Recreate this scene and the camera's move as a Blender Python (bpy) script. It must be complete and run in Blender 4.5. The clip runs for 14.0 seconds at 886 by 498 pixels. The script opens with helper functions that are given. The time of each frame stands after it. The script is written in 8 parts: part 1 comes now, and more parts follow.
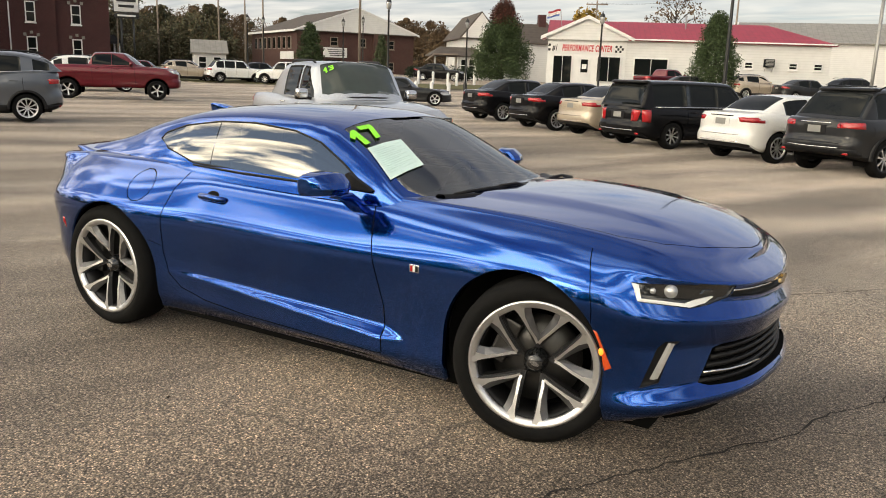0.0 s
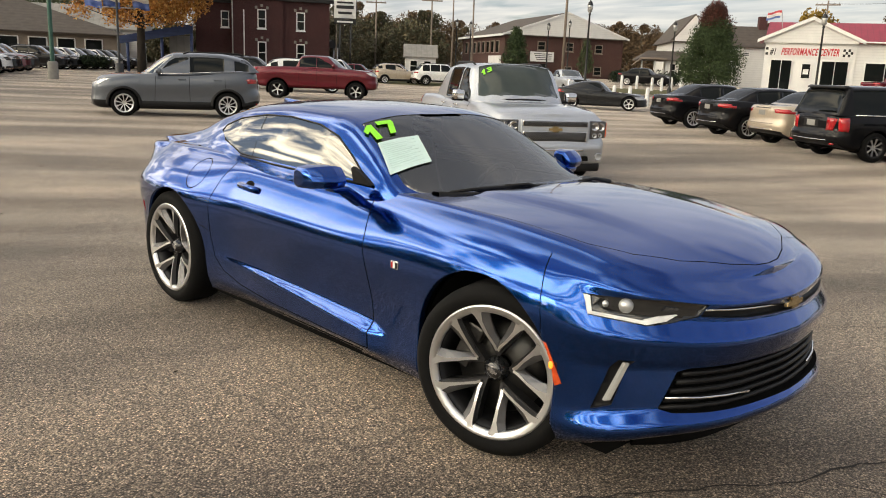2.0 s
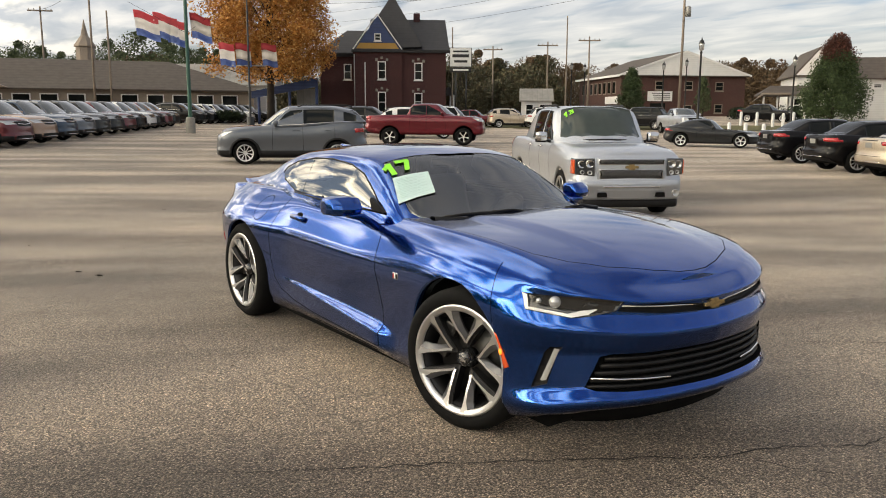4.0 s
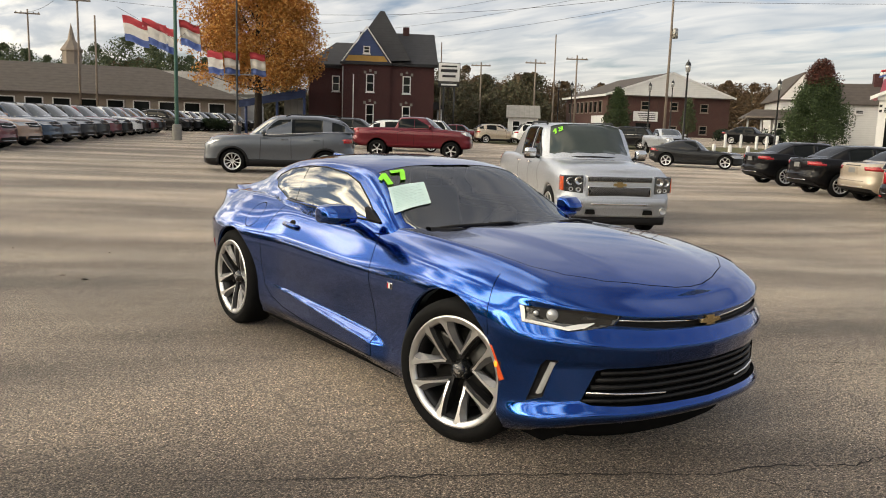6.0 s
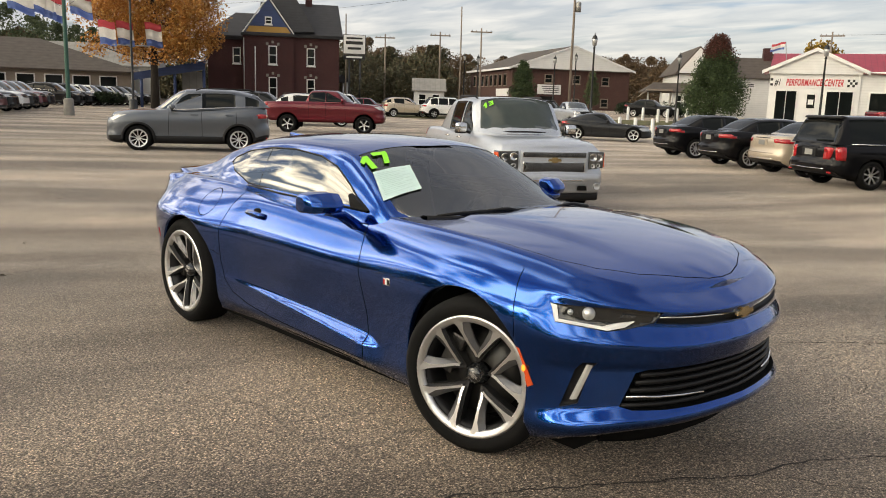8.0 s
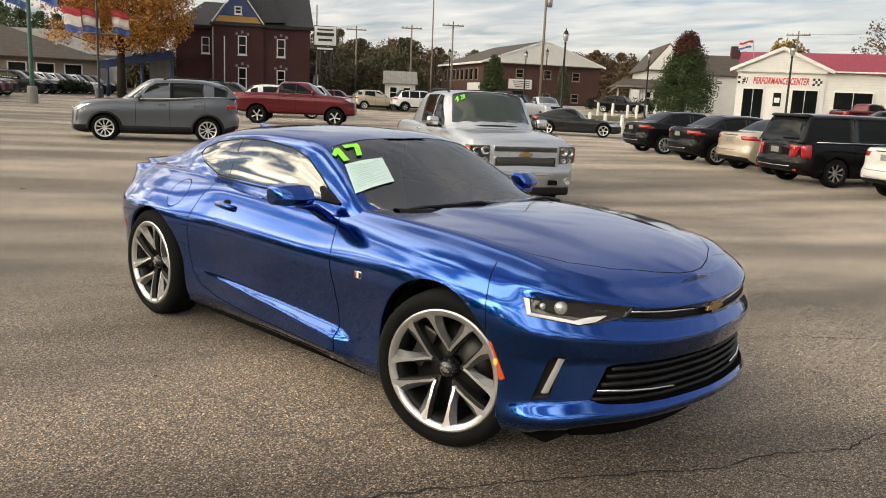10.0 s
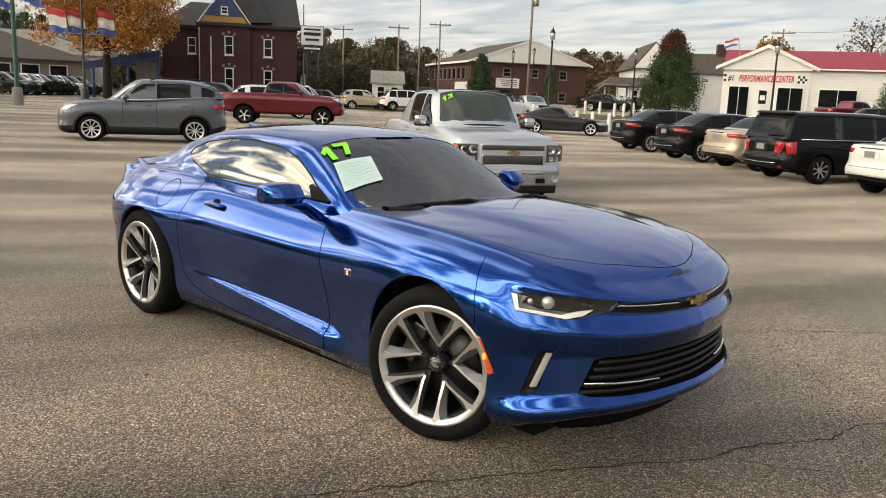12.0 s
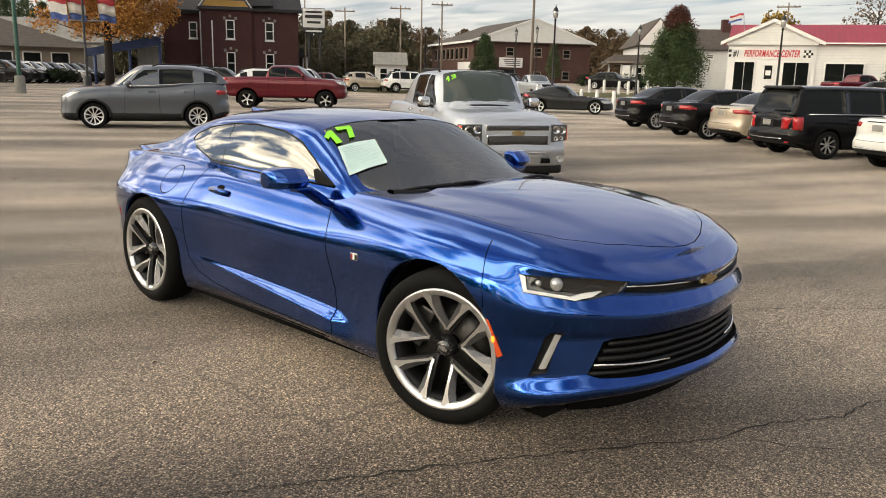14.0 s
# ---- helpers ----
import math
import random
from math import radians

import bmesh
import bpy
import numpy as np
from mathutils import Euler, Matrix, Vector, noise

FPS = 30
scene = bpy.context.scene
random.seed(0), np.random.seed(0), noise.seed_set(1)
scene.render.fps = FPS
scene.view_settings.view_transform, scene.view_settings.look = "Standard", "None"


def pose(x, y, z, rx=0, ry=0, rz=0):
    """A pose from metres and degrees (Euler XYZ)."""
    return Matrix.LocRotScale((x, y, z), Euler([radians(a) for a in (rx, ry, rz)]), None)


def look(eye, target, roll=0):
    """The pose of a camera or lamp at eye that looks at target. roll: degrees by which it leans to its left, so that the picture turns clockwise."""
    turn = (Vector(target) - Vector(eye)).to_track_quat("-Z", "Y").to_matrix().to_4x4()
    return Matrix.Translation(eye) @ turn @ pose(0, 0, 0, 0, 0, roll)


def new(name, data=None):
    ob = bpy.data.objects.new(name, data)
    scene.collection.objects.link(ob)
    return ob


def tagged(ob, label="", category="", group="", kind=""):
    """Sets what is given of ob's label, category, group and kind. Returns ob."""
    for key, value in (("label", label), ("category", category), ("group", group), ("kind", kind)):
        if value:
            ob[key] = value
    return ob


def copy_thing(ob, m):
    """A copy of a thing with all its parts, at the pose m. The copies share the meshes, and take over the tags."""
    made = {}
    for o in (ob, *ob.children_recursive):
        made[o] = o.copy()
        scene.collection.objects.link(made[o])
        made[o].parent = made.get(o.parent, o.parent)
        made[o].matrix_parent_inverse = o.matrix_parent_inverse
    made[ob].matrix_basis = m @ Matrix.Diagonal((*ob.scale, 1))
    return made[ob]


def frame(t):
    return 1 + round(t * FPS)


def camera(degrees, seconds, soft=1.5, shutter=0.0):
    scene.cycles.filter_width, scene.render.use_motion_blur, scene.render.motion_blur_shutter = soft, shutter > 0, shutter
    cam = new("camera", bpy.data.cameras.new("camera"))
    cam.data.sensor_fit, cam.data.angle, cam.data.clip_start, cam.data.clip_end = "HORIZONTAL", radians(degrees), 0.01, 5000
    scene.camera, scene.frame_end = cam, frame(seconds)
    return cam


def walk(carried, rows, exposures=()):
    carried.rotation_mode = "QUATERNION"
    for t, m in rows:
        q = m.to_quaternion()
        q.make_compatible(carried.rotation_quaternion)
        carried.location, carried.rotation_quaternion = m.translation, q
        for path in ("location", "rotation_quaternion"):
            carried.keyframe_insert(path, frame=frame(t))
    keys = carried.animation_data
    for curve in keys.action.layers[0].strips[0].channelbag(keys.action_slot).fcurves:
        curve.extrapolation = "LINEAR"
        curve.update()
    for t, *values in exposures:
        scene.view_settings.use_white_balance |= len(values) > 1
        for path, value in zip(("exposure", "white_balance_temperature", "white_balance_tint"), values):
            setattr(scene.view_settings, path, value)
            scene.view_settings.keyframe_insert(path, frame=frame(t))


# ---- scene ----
cam = camera(57.1, 14.0, 1.0)
PATH = [
    (0, (2.802, -3.947, 1.568), (1.792, -2.274, 1.142), 2.0),
    (0.5, (2.83, -3.697, 1.566), (1.77, -2.063, 1.114), 2.5),
    (1, (2.995, -3.414, 1.551), (1.767, -1.905, 1.088), 2.8),
    (1.5, (3.277, -3.21, 1.565), (1.959, -1.777, 1.107), 3.2),
    (2, (3.54, -3.251, 1.56), (2.142, -1.887, 1.126), 2.3),
    (2.5, (3.857, -3.268, 1.587), (2.353, -2.015, 1.178), 0.7),
    (3, (4.233, -3.183, 1.581), (2.635, -2.041, 1.207), -0.4),
    (3.2, (4.326, -3.178, 1.588), (2.716, -2.048, 1.228), -0.8),
    (5.3, (4.774, -3.423, 1.593), (3.195, -2.238, 1.278), 2.8),
    (5.5, (4.735, -3.412, 1.586), (3.16, -2.221, 1.269), 2.8),
    (6, (4.543, -3.303, 1.569), (2.956, -2.124, 1.267), 1.9),
    (6.5, (4.328, -3.225, 1.574), (2.735, -2.052, 1.282), 1.2),
    (7, (4.112, -3.308, 1.575), (2.577, -2.068, 1.252), 0.4),
    (7.5, (3.946, -3.413, 1.586), (2.477, -2.103, 1.236), 0.7),
    (8, (3.9, -3.437, 1.579), (2.472, -2.083, 1.221), 1.8),
    (8.5, (3.872, -3.429, 1.574), (2.485, -2.036, 1.203), 2.5),
    (11, (3.9, -3.449, 1.577), (2.538, -2.032, 1.209), 2.7),
    (11.5, (3.912, -3.46, 1.58), (2.57, -2.023, 1.215), 3.0),
    (12, (3.916, -3.47, 1.572), (2.562, -2.046, 1.201), 2.3),
    (12.5, (3.917, -3.476, 1.576), (2.537, -2.08, 1.192), 1.7),
    (13, (3.92, -3.472, 1.578), (2.539, -2.08, 1.182), 2.2),
    (13.5, (3.902, -3.464, 1.574), (2.529, -2.067, 1.17), 2.2),
    (14, (3.891, -3.45, 1.572), (2.534, -2.041, 1.156), 1.3),
]
walk(cam, [(t, look(eye, target, roll)) for t, eye, target, roll in PATH], exposures=[(0, 0.43, 6900, 11), (7, 0.39, 6900, 11), (14, 0.44, 6900, 11)])

# ---- world, sun, exposure ----
SUN_EL, SUN_AZ = radians(12), radians(195)


def make_world():
    world = bpy.data.worlds.new("sky")
    scene.world = world
    world.use_nodes = True
    nt = world.node_tree
    nt.nodes.clear()
    out, bg = nt.nodes.new("ShaderNodeOutputWorld"), nt.nodes.new("ShaderNodeBackground")
    sky = nt.nodes.new("ShaderNodeTexSky")
    sky.sky_type, sky.sun_disc = "NISHITA", False
    sky.sun_elevation, sky.sun_rotation = SUN_EL, SUN_AZ
    tc, sep = nt.nodes.new("ShaderNodeTexCoord"), nt.nodes.new("ShaderNodeSeparateXYZ")
    nt.links.new(tc.outputs["Generated"], sep.inputs[0])
    # cloud sheet: the direction is laid on a flat ceiling, so that streaks run to the horizon
    zed = nt.nodes.new("ShaderNodeMath")
    zed.operation, zed.inputs[1].default_value = "MAXIMUM", 0.0
    nt.links.new(sep.outputs[2], zed.inputs[0])
    add = nt.nodes.new("ShaderNodeMath")
    add.operation, add.inputs[1].default_value = "ADD", 0.10
    nt.links.new(zed.outputs[0], add.inputs[0])
    div = nt.nodes.new("ShaderNodeVectorMath")
    div.operation = "DIVIDE"
    comb = nt.nodes.new("ShaderNodeCombineXYZ")
    for k in range(3):
        nt.links.new(add.outputs[0], comb.inputs[k])
    nt.links.new(tc.outputs["Generated"], div.inputs[0])
    nt.links.new(comb.outputs[0], div.inputs[1])
    mp = nt.nodes.new("ShaderNodeMapping")
    mp.inputs["Rotation"].default_value = (0, 0, radians(-35))
    mp.inputs["Scale"].default_value = (0.75, 1.55, 0.0)
    nt.links.new(div.outputs[0], mp.inputs[0])
    n1 = nt.nodes.new("ShaderNodeTexNoise")
    n1.inputs["Scale"].default_value, n1.inputs["Detail"].default_value = 1.9, 8
    n1.inputs["Roughness"].default_value, n1.inputs["Distortion"].default_value = 0.48, 0.4
    nt.links.new(mp.outputs[0], n1.inputs["Vector"])
    ramp = nt.nodes.new("ShaderNodeValToRGB")
    ramp.color_ramp.elements[0].position, ramp.color_ramp.elements[1].position = 0.25, 0.44
    nt.links.new(n1.outputs[0], ramp.inputs[0])
    # cloud colour from grey undersides to lit cream
    n2 = nt.nodes.new("ShaderNodeTexNoise")
    n2.inputs["Scale"].default_value, n2.inputs["Detail"].default_value, n2.inputs["Distortion"].default_value = 2.3, 7, 0.4
    nt.links.new(mp.outputs[0], n2.inputs["Vector"])
    tone = nt.nodes.new("ShaderNodeValToRGB")
    tone.color_ramp.elements[0].position, tone.color_ramp.elements[1].position = 0.34, 0.74
    tone.color_ramp.elements[0].color, tone.color_ramp.elements[1].color = (2.35, 2.50, 2.85, 1), (4.3, 4.2, 4.15, 1)
    nt.links.new(n2.outputs[0], tone.inputs[0])
    # evening sky: dimmer towards the zenith, clouds pick up the glow of the clear sky behind them
    fall = nt.nodes.new("ShaderNodeMapRange")
    fall.inputs[1].default_value, fall.inputs[2].default_value = 0.0, 0.9
    fall.inputs[3].default_value, fall.inputs[4].default_value = 1.06, 1.0
    nt.links.new(zed.outputs[0], fall.inputs[0])
    dim = nt.nodes.new("ShaderNodeVectorMath")
    dim.operation = "SCALE"
    # clouds near the low sun are lit far more strongly
    toward = nt.nodes.new("ShaderNodeVectorMath")
    toward.operation = "DOT_PRODUCT"
    toward.inputs[1].default_value = (math.sin(SUN_AZ) * math.cos(SUN_EL), math.cos(SUN_AZ) * math.cos(SUN_EL), math.sin(SUN_EL))
    nt.links.new(tc.outputs["Generated"], toward.inputs[0])
    near = nt.nodes.new("ShaderNodeMapRange")
    near.interpolation_type = "SMOOTHSTEP"
    near.inputs[1].default_value, near.inputs[2].default_value = 0.0, 0.95
    nt.links.new(toward.outputs["Value"], near.inputs[0])
    low = nt.nodes.new("ShaderNodeValToRGB")
    low.color_ramp.elements[0].position, low.color_ramp.elements[1].position = 0.46, 0.60
    low.color_ramp.elements[0].color, low.color_ramp.elements[1].color = (2.0, 2.8, 4.0, 1), (40.0, 35.5, 26.0, 1)
    nt.links.new(n2.outputs[0], low.inputs[0])
    shine = nt.nodes.new("ShaderNodeMix")
    shine.data_type = "RGBA"
    nt.links.new(near.outputs[0], shine.inputs[0])
    nt.links.new(tone.outputs[0], shine.inputs[6])
    nt.links.new(low.outputs[0], shine.inputs[7])
    nt.links.new(shine.outputs[2], dim.inputs[0])
    # the cloud sheet is thinner and brighter to the west
    west = nt.nodes.new("ShaderNodeVectorMath")
    west.operation = "DOT_PRODUCT"
    west.inputs[1].default_value = (-0.95, -0.30, 0.0)
    nt.links.new(tc.outputs["Generated"], west.inputs[0])
    gain = nt.nodes.new("ShaderNodeMath")
    gain.operation, gain.inputs[1].default_value, gain.inputs[2].default_value = "MULTIPLY_ADD", 0.22, 0.98
    nt.links.new(west.outputs["Value"], gain.inputs[0])
    both_ways = nt.nodes.new("ShaderNodeMath")
    both_ways.operation = "MULTIPLY"
    nt.links.new(fall.outputs[0], both_ways.inputs[0])
    nt.links.new(gain.outputs[0], both_ways.inputs[1])
    nt.links.new(both_ways.outputs[0], dim.inputs["Scale"])
    lit = nt.nodes.new("ShaderNodeVectorMath")
    lit.operation = "MULTIPLY_ADD"
    lit.inputs[1].default_value = (0.255, 0.26, 0.285)
    nt.links.new(sky.outputs[0], lit.inputs[0])
    nt.links.new(dim.outputs[0], lit.inputs[2])
    mix = nt.nodes.new("ShaderNodeMix")
    mix.data_type = "RGBA"
    nt.links.new(ramp.outputs[0], mix.inputs[0])
    thin = nt.nodes.new("ShaderNodeVectorMath")
    thin.operation = "MULTIPLY"
    thin.inputs[1].default_value = (0.60, 0.66, 0.92)
    nt.links.new(sky.outputs[0], thin.inputs[0])
    nt.links.new(thin.outputs[0], mix.inputs[6])
    nt.links.new(lit.outputs[0], mix.inputs[7])
    nt.links.new(mix.outputs[2], bg.inputs[0])
    bg.inputs[1].default_value = 0.12
    nt.links.new(bg.outputs[0], out.inputs[0])


make_world()
sun = new("sun", bpy.data.lights.new("sun", "SUN"))
sun.data.energy, sun.data.angle, sun.data.color = 0.5, radians(20), (1.0, 0.9, 0.76)
sun.matrix_world = look((math.sin(SUN_AZ) * math.cos(SUN_EL) * 90, math.cos(SUN_AZ) * math.cos(SUN_EL) * 90, 90 * math.sin(SUN_EL)), (0, 0, 0))


# ---- materials ----
def nodes_of(name):
    m = bpy.data.materials.new(name)
    m.use_nodes = True
    nt = m.node_tree
    return m, nt, nt.nodes["Principled BSDF"]


def plain(name, color, rough=0.6, metal=0.0, vary=0.12, scale=9.0, bump=0.0, coat=0.0, random_tone=0.0):
    """A surface of one colour with grain and blotches at two sizes."""
    m, nt, b = nodes_of(name)
    tc = nt.nodes.new("ShaderNodeTexCoord")
    n = nt.nodes.new("ShaderNodeTexNoise")
    n.inputs["Scale"].default_value, n.inputs["Detail"].default_value = scale, 8
    nt.links.new(tc.outputs["Object"], n.inputs["Vector"])
    big = nt.nodes.new("ShaderNodeTexNoise")
    big.inputs["Scale"].default_value, big.inputs["Detail"].default_value = scale * 0.11, 3
    nt.links.new(tc.outputs["Object"], big.inputs["Vector"])
    add = nt.nodes.new("ShaderNodeMath")
    nt.links.new(n.outputs[0], add.inputs[0])
    nt.links.new(big.outputs[0], add.inputs[1])
    rng = nt.nodes.new("ShaderNodeMapRange")
    rng.inputs[1].default_value, rng.inputs[2].default_value = 0.6, 1.4
    rng.inputs[3].default_value, rng.inputs[4].default_value = 1 - vary, 1 + vary
    nt.links.new(add.outputs[0], rng.inputs[0])
    value = rng.outputs[0]
    if random_tone:
        info = nt.nodes.new("ShaderNodeObjectInfo")
        r2 = nt.nodes.new("ShaderNodeMapRange")
        r2.inputs[3].default_value, r2.inputs[4].default_value = 1 - random_tone, 1 + random_tone
        nt.links.new(info.outputs["Random"], r2.inputs[0])
        mul = nt.nodes.new("ShaderNodeMath")
        mul.operation = "MULTIPLY"
        nt.links.new(value, mul.inputs[0])
        nt.links.new(r2.outputs[0], mul.inputs[1])
        value = mul.outputs[0]
    sc = nt.nodes.new("ShaderNodeVectorMath")
    sc.operation = "SCALE"
    sc.inputs[0].default_value = color
    nt.links.new(value, sc.inputs["Scale"])
    nt.links.new(sc.outputs[0], b.inputs["Base Color"])
    b.inputs["Roughness"].default_value, b.inputs["Metallic"].default_value = rough, metal
    b.inputs["Coat Weight"].default_value, b.inputs["Coat Roughness"].default_value = coat, 0.03
    if bump:
        bp = nt.nodes.new("ShaderNodeBump")
        bp.inputs["Strength"].default_value, bp.inputs["Distance"].default_value = bump, 0.01
        nt.links.new(n.outputs[0], bp.inputs["Height"])
        nt.links.new(bp.outputs[0], b.inputs["Normal"])
    return m


def car_paint(name, color, metal=0.45, rough=0.32, coat_ior=1.45):
    """Metallic flake under a clear coat, with faint dust."""
    m, nt, b = nodes_of(name)
    tc = nt.nodes.new("ShaderNodeTexCoord")
    n = nt.nodes.new("ShaderNodeTexNoise")
    n.inputs["Scale"].default_value, n.inputs["Detail"].default_value = 900, 2
    dust = nt.nodes.new("ShaderNodeTexNoise")
    dust.inputs["Scale"].default_value, dust.inputs["Detail"].default_value = 3.5, 6
    for k in (n, dust):
        nt.links.new(tc.outputs["Object"], k.inputs["Vector"])
    rng = nt.nodes.new("ShaderNodeMapRange")
    rng.inputs[1].default_value, rng.inputs[2].default_value = 0.3, 0.7
    rng.inputs[3].default_value, rng.inputs[4].default_value = 0.7, 1.3
    nt.links.new(n.outputs[0], rng.inputs[0])
    sc = nt.nodes.new("ShaderNodeVectorMath")
    sc.operation = "SCALE"
    sc.inputs[0].default_value = color
    nt.links.new(rng.outputs[0], sc.inputs["Scale"])
    nt.links.new(sc.outputs[0], b.inputs["Base Color"])
    cr = nt.nodes.new("ShaderNodeMapRange")
    cr.inputs[1].default_value, cr.inputs[2].default_value = 0.35, 0.8
    cr.inputs[3].default_value, cr.inputs[4].default_value = 0.015, 0.07
    nt.links.new(dust.outputs[0], cr.inputs[0])
    nt.links.new(cr.outputs[0], b.inputs["Coat Roughness"])
    b.inputs["Metallic"].default_value, b.inputs["Roughness"].default_value = metal, rough
    b.inputs["Coat Weight"].default_value, b.inputs["Coat IOR"].default_value = 1.0, coat_ior
    return m


def window_glass(name, tint, gloss_ior=1.5):
    """Thin tinted pane: it lets light straight through and reflects by Fresnel."""
    m = bpy.data.materials.new(name)
    m.use_nodes = True
    nt = m.node_tree
    nt.nodes.clear()
    out, mix = nt.nodes.new("ShaderNodeOutputMaterial"), nt.nodes.new("ShaderNodeMixShader")
    tr, gl, fr = nt.nodes.new("ShaderNodeBsdfTransparent"), nt.nodes.new("ShaderNodeBsdfGlossy"), nt.nodes.new("ShaderNodeFresnel")
    tr.inputs[0].default_value = (*tint, 1)
    gl.inputs["Roughness"].default_value = 0.01
    fr.inputs[0].default_value = gloss_ior
    nt.links.new(fr.outputs[0], mix.inputs[0])
    nt.links.new(tr.outputs[0], mix.inputs[1])
    nt.links.new(gl.outputs[0], mix.inputs[2])
    nt.links.new(mix.outputs[0], out.inputs[0])
    return m


def asphalt():
    m, nt, b = nodes_of("asphalt")
    tc = nt.nodes.new("ShaderNodeTexCoord")

    def tex(kind, scale, detail=4, vec=None):
        n = nt.nodes.new(kind)
        n.inputs["Scale"].default_value = scale
        if kind == "ShaderNodeTexNoise":
            n.inputs["Detail"].default_value = detail
        nt.links.new(vec or tc.outputs["Object"], n.inputs["Vector"])
        return n

    def ramp(src, stops):
        r = nt.nodes.new("ShaderNodeValToRGB")
        while len(r.color_ramp.elements) < len(stops):
            r.color_ramp.elements.new(0.5)
        for e, (p, c) in zip(r.color_ramp.elements, stops):
            e.position, e.color = p, (*c, 1)
        nt.links.new(src, r.inputs[0])
        return r

    def mixc(kind, fac, a, bb):
        n = nt.nodes.new("ShaderNodeMix")
        n.data_type, n.blend_type = "RGBA", kind
        if isinstance(fac, float):
            n.inputs[0].default_value = fac
        else:
            nt.links.new(fac, n.inputs[0])
        nt.links.new(a, n.inputs[6])
        nt.links.new(bb, n.inputs[7])
        return n.outputs[2]

    stones = tex("ShaderNodeTexVoronoi", 130)
    stone = ramp(stones.outputs["Color"], [(0.0, (0.018, 0.016, 0.014)), (0.30, (0.060, 0.053, 0.046)), (0.65, (0.215, 0.193, 0.168)), (1.0, (0.58, 0.535, 0.48))])
    fine = tex("ShaderNodeTexNoise", 240, 3)
    grit = ramp(fine.outputs[0], [(0.35, (0.55, 0.54, 0.53)), (0.65, (1.25, 1.22, 1.18))])
    base = mixc("MULTIPLY", 1.0, stone.outputs[0], grit.outputs[0])
    bed = ramp(stones.outputs["Distance"], [(0.15, (1.5, 1.48, 1.45)), (0.50, (0.9, 0.88, 0.86)), (0.72, (0.22, 0.21, 0.20))])
    base = mixc("MULTIPLY", 1.0, base, bed.outputs[0])
    clump = tex("ShaderNodeTexNoise", 70, 5)
    clumps = ramp(clump.outputs[0], [(0.34, (0.56, 0.54, 0.52)), (0.50, (1.07, 1.05, 1.02)), (0.66, (1.68, 1.63, 1.56))])
    base = mixc("MULTIPLY", 1.0, base, clumps.outputs[0])
    # worn tracks and stains, drawn out along the driving lanes
    mp = nt.nodes.new("ShaderNodeMapping")
    mp.vector_type = "TEXTURE"
    mp.inputs["Rotation"].default_value = (0, 0, radians(67))
    mp.inputs["Scale"].default_value = (5.0, 1.0, 1.0)
    nt.links.new(tc.outputs["Object"], mp.inputs[0])
    lanes = tex("ShaderNodeTexNoise", 0.62, 6, mp.outputs[0])
    # every stall has a dark oily middle and paler dusty edges
    stall = nt.nodes.new("ShaderNodeSeparateXYZ")
    nt.links.new(mp.outputs[0], stall.inputs[0])
    swing = nt.nodes.new("ShaderNodeMath")
    swing.operation, swing.inputs[1].default_value = "MULTIPLY_ADD", 2.3
    nt.links.new(lanes.outputs[0], swing.inputs[0])
    nt.links.new(stall.outputs[1], swing.inputs[2])
    turn = nt.nodes.new("ShaderNodeMath")
    turn.operation, turn.inputs[1].default_value, turn.inputs[2].default_value = "MULTIPLY_ADD", 2 * math.pi / 2.7, 2.2
    nt.links.new(swing.outputs[0], turn.inputs[0])
    wave = nt.nodes.new("ShaderNodeMath")
    wave.operation = "SINE"
    nt.links.new(turn.outputs[0], wave.inputs[0])
    band = nt.nodes.new("ShaderNodeMath")
    band.operation, band.inputs[1].default_value = "MULTIPLY_ADD", 0.055
    nt.links.new(wave.outputs[0], band.inputs[0])
    nt.links.new(lanes.outputs[0], band.inputs[2])
    worn = ramp(band.outputs[0], [(0.32, (0.56, 0.535, 0.51)), (0.44, (0.86, 0.82, 0.78)), (0.54, (1.30, 1.23, 1.13)), (0.70, (1.80, 1.67, 1.50))])
    base = mixc("MULTIPLY", 1.0, base, worn.outputs[0])
    blot = tex("ShaderNodeTexNoise", 0.40, 7)
    stain = ramp(blot.outputs[0], [(0.36, (0.46, 0.44, 0.42)), (0.47, (0.86, 0.83, 0.80)), (0.55, (1.08, 1.04, 1.0)), (0.66, (1.30, 1.24, 1.16))])
    base = mixc("MULTIPLY", 0.9, base, stain.outputs[0])
    # thin wandering cracks
    wob = tex("ShaderNodeTexNoise", 1.4, 6)
    vm = nt.nodes.new("ShaderNodeVectorMath")
    vm.operation = "MULTIPLY_ADD"
    vm.inputs[1].default_value = (0.9, 0.9, 0)
    nt.links.new(wob.outputs["Color"], vm.inputs[0])
    nt.links.new(tc.outputs["Object"], vm.inputs[2])
    cr = nt.nodes.new("ShaderNodeTexVoronoi")
    cr.feature = "DISTANCE_TO_EDGE"
    cr.inputs["Scale"].default_value = 0.42
    nt.links.new(vm.outputs[0], cr.inputs["Vector"])
    line = ramp(cr.outputs["Distance"], [(0.0, (0.25, 0.24, 0.23)), (0.005, (1, 1, 1))])
    where = tex("ShaderNodeTexNoise", 0.5, 2)
    wr = ramp(where.outputs[0], [(0.47, (0, 0, 0)), (0.56, (1, 1, 1))])
    base = mixc("MULTIPLY", wr.outputs[0], base, line.outputs[0])
    nt.links.new(base, b.inputs["Base Color"])
    b.inputs["Roughness"].default_value = 0.72
    b.inputs["Specular IOR Level"].default_value = 0.35
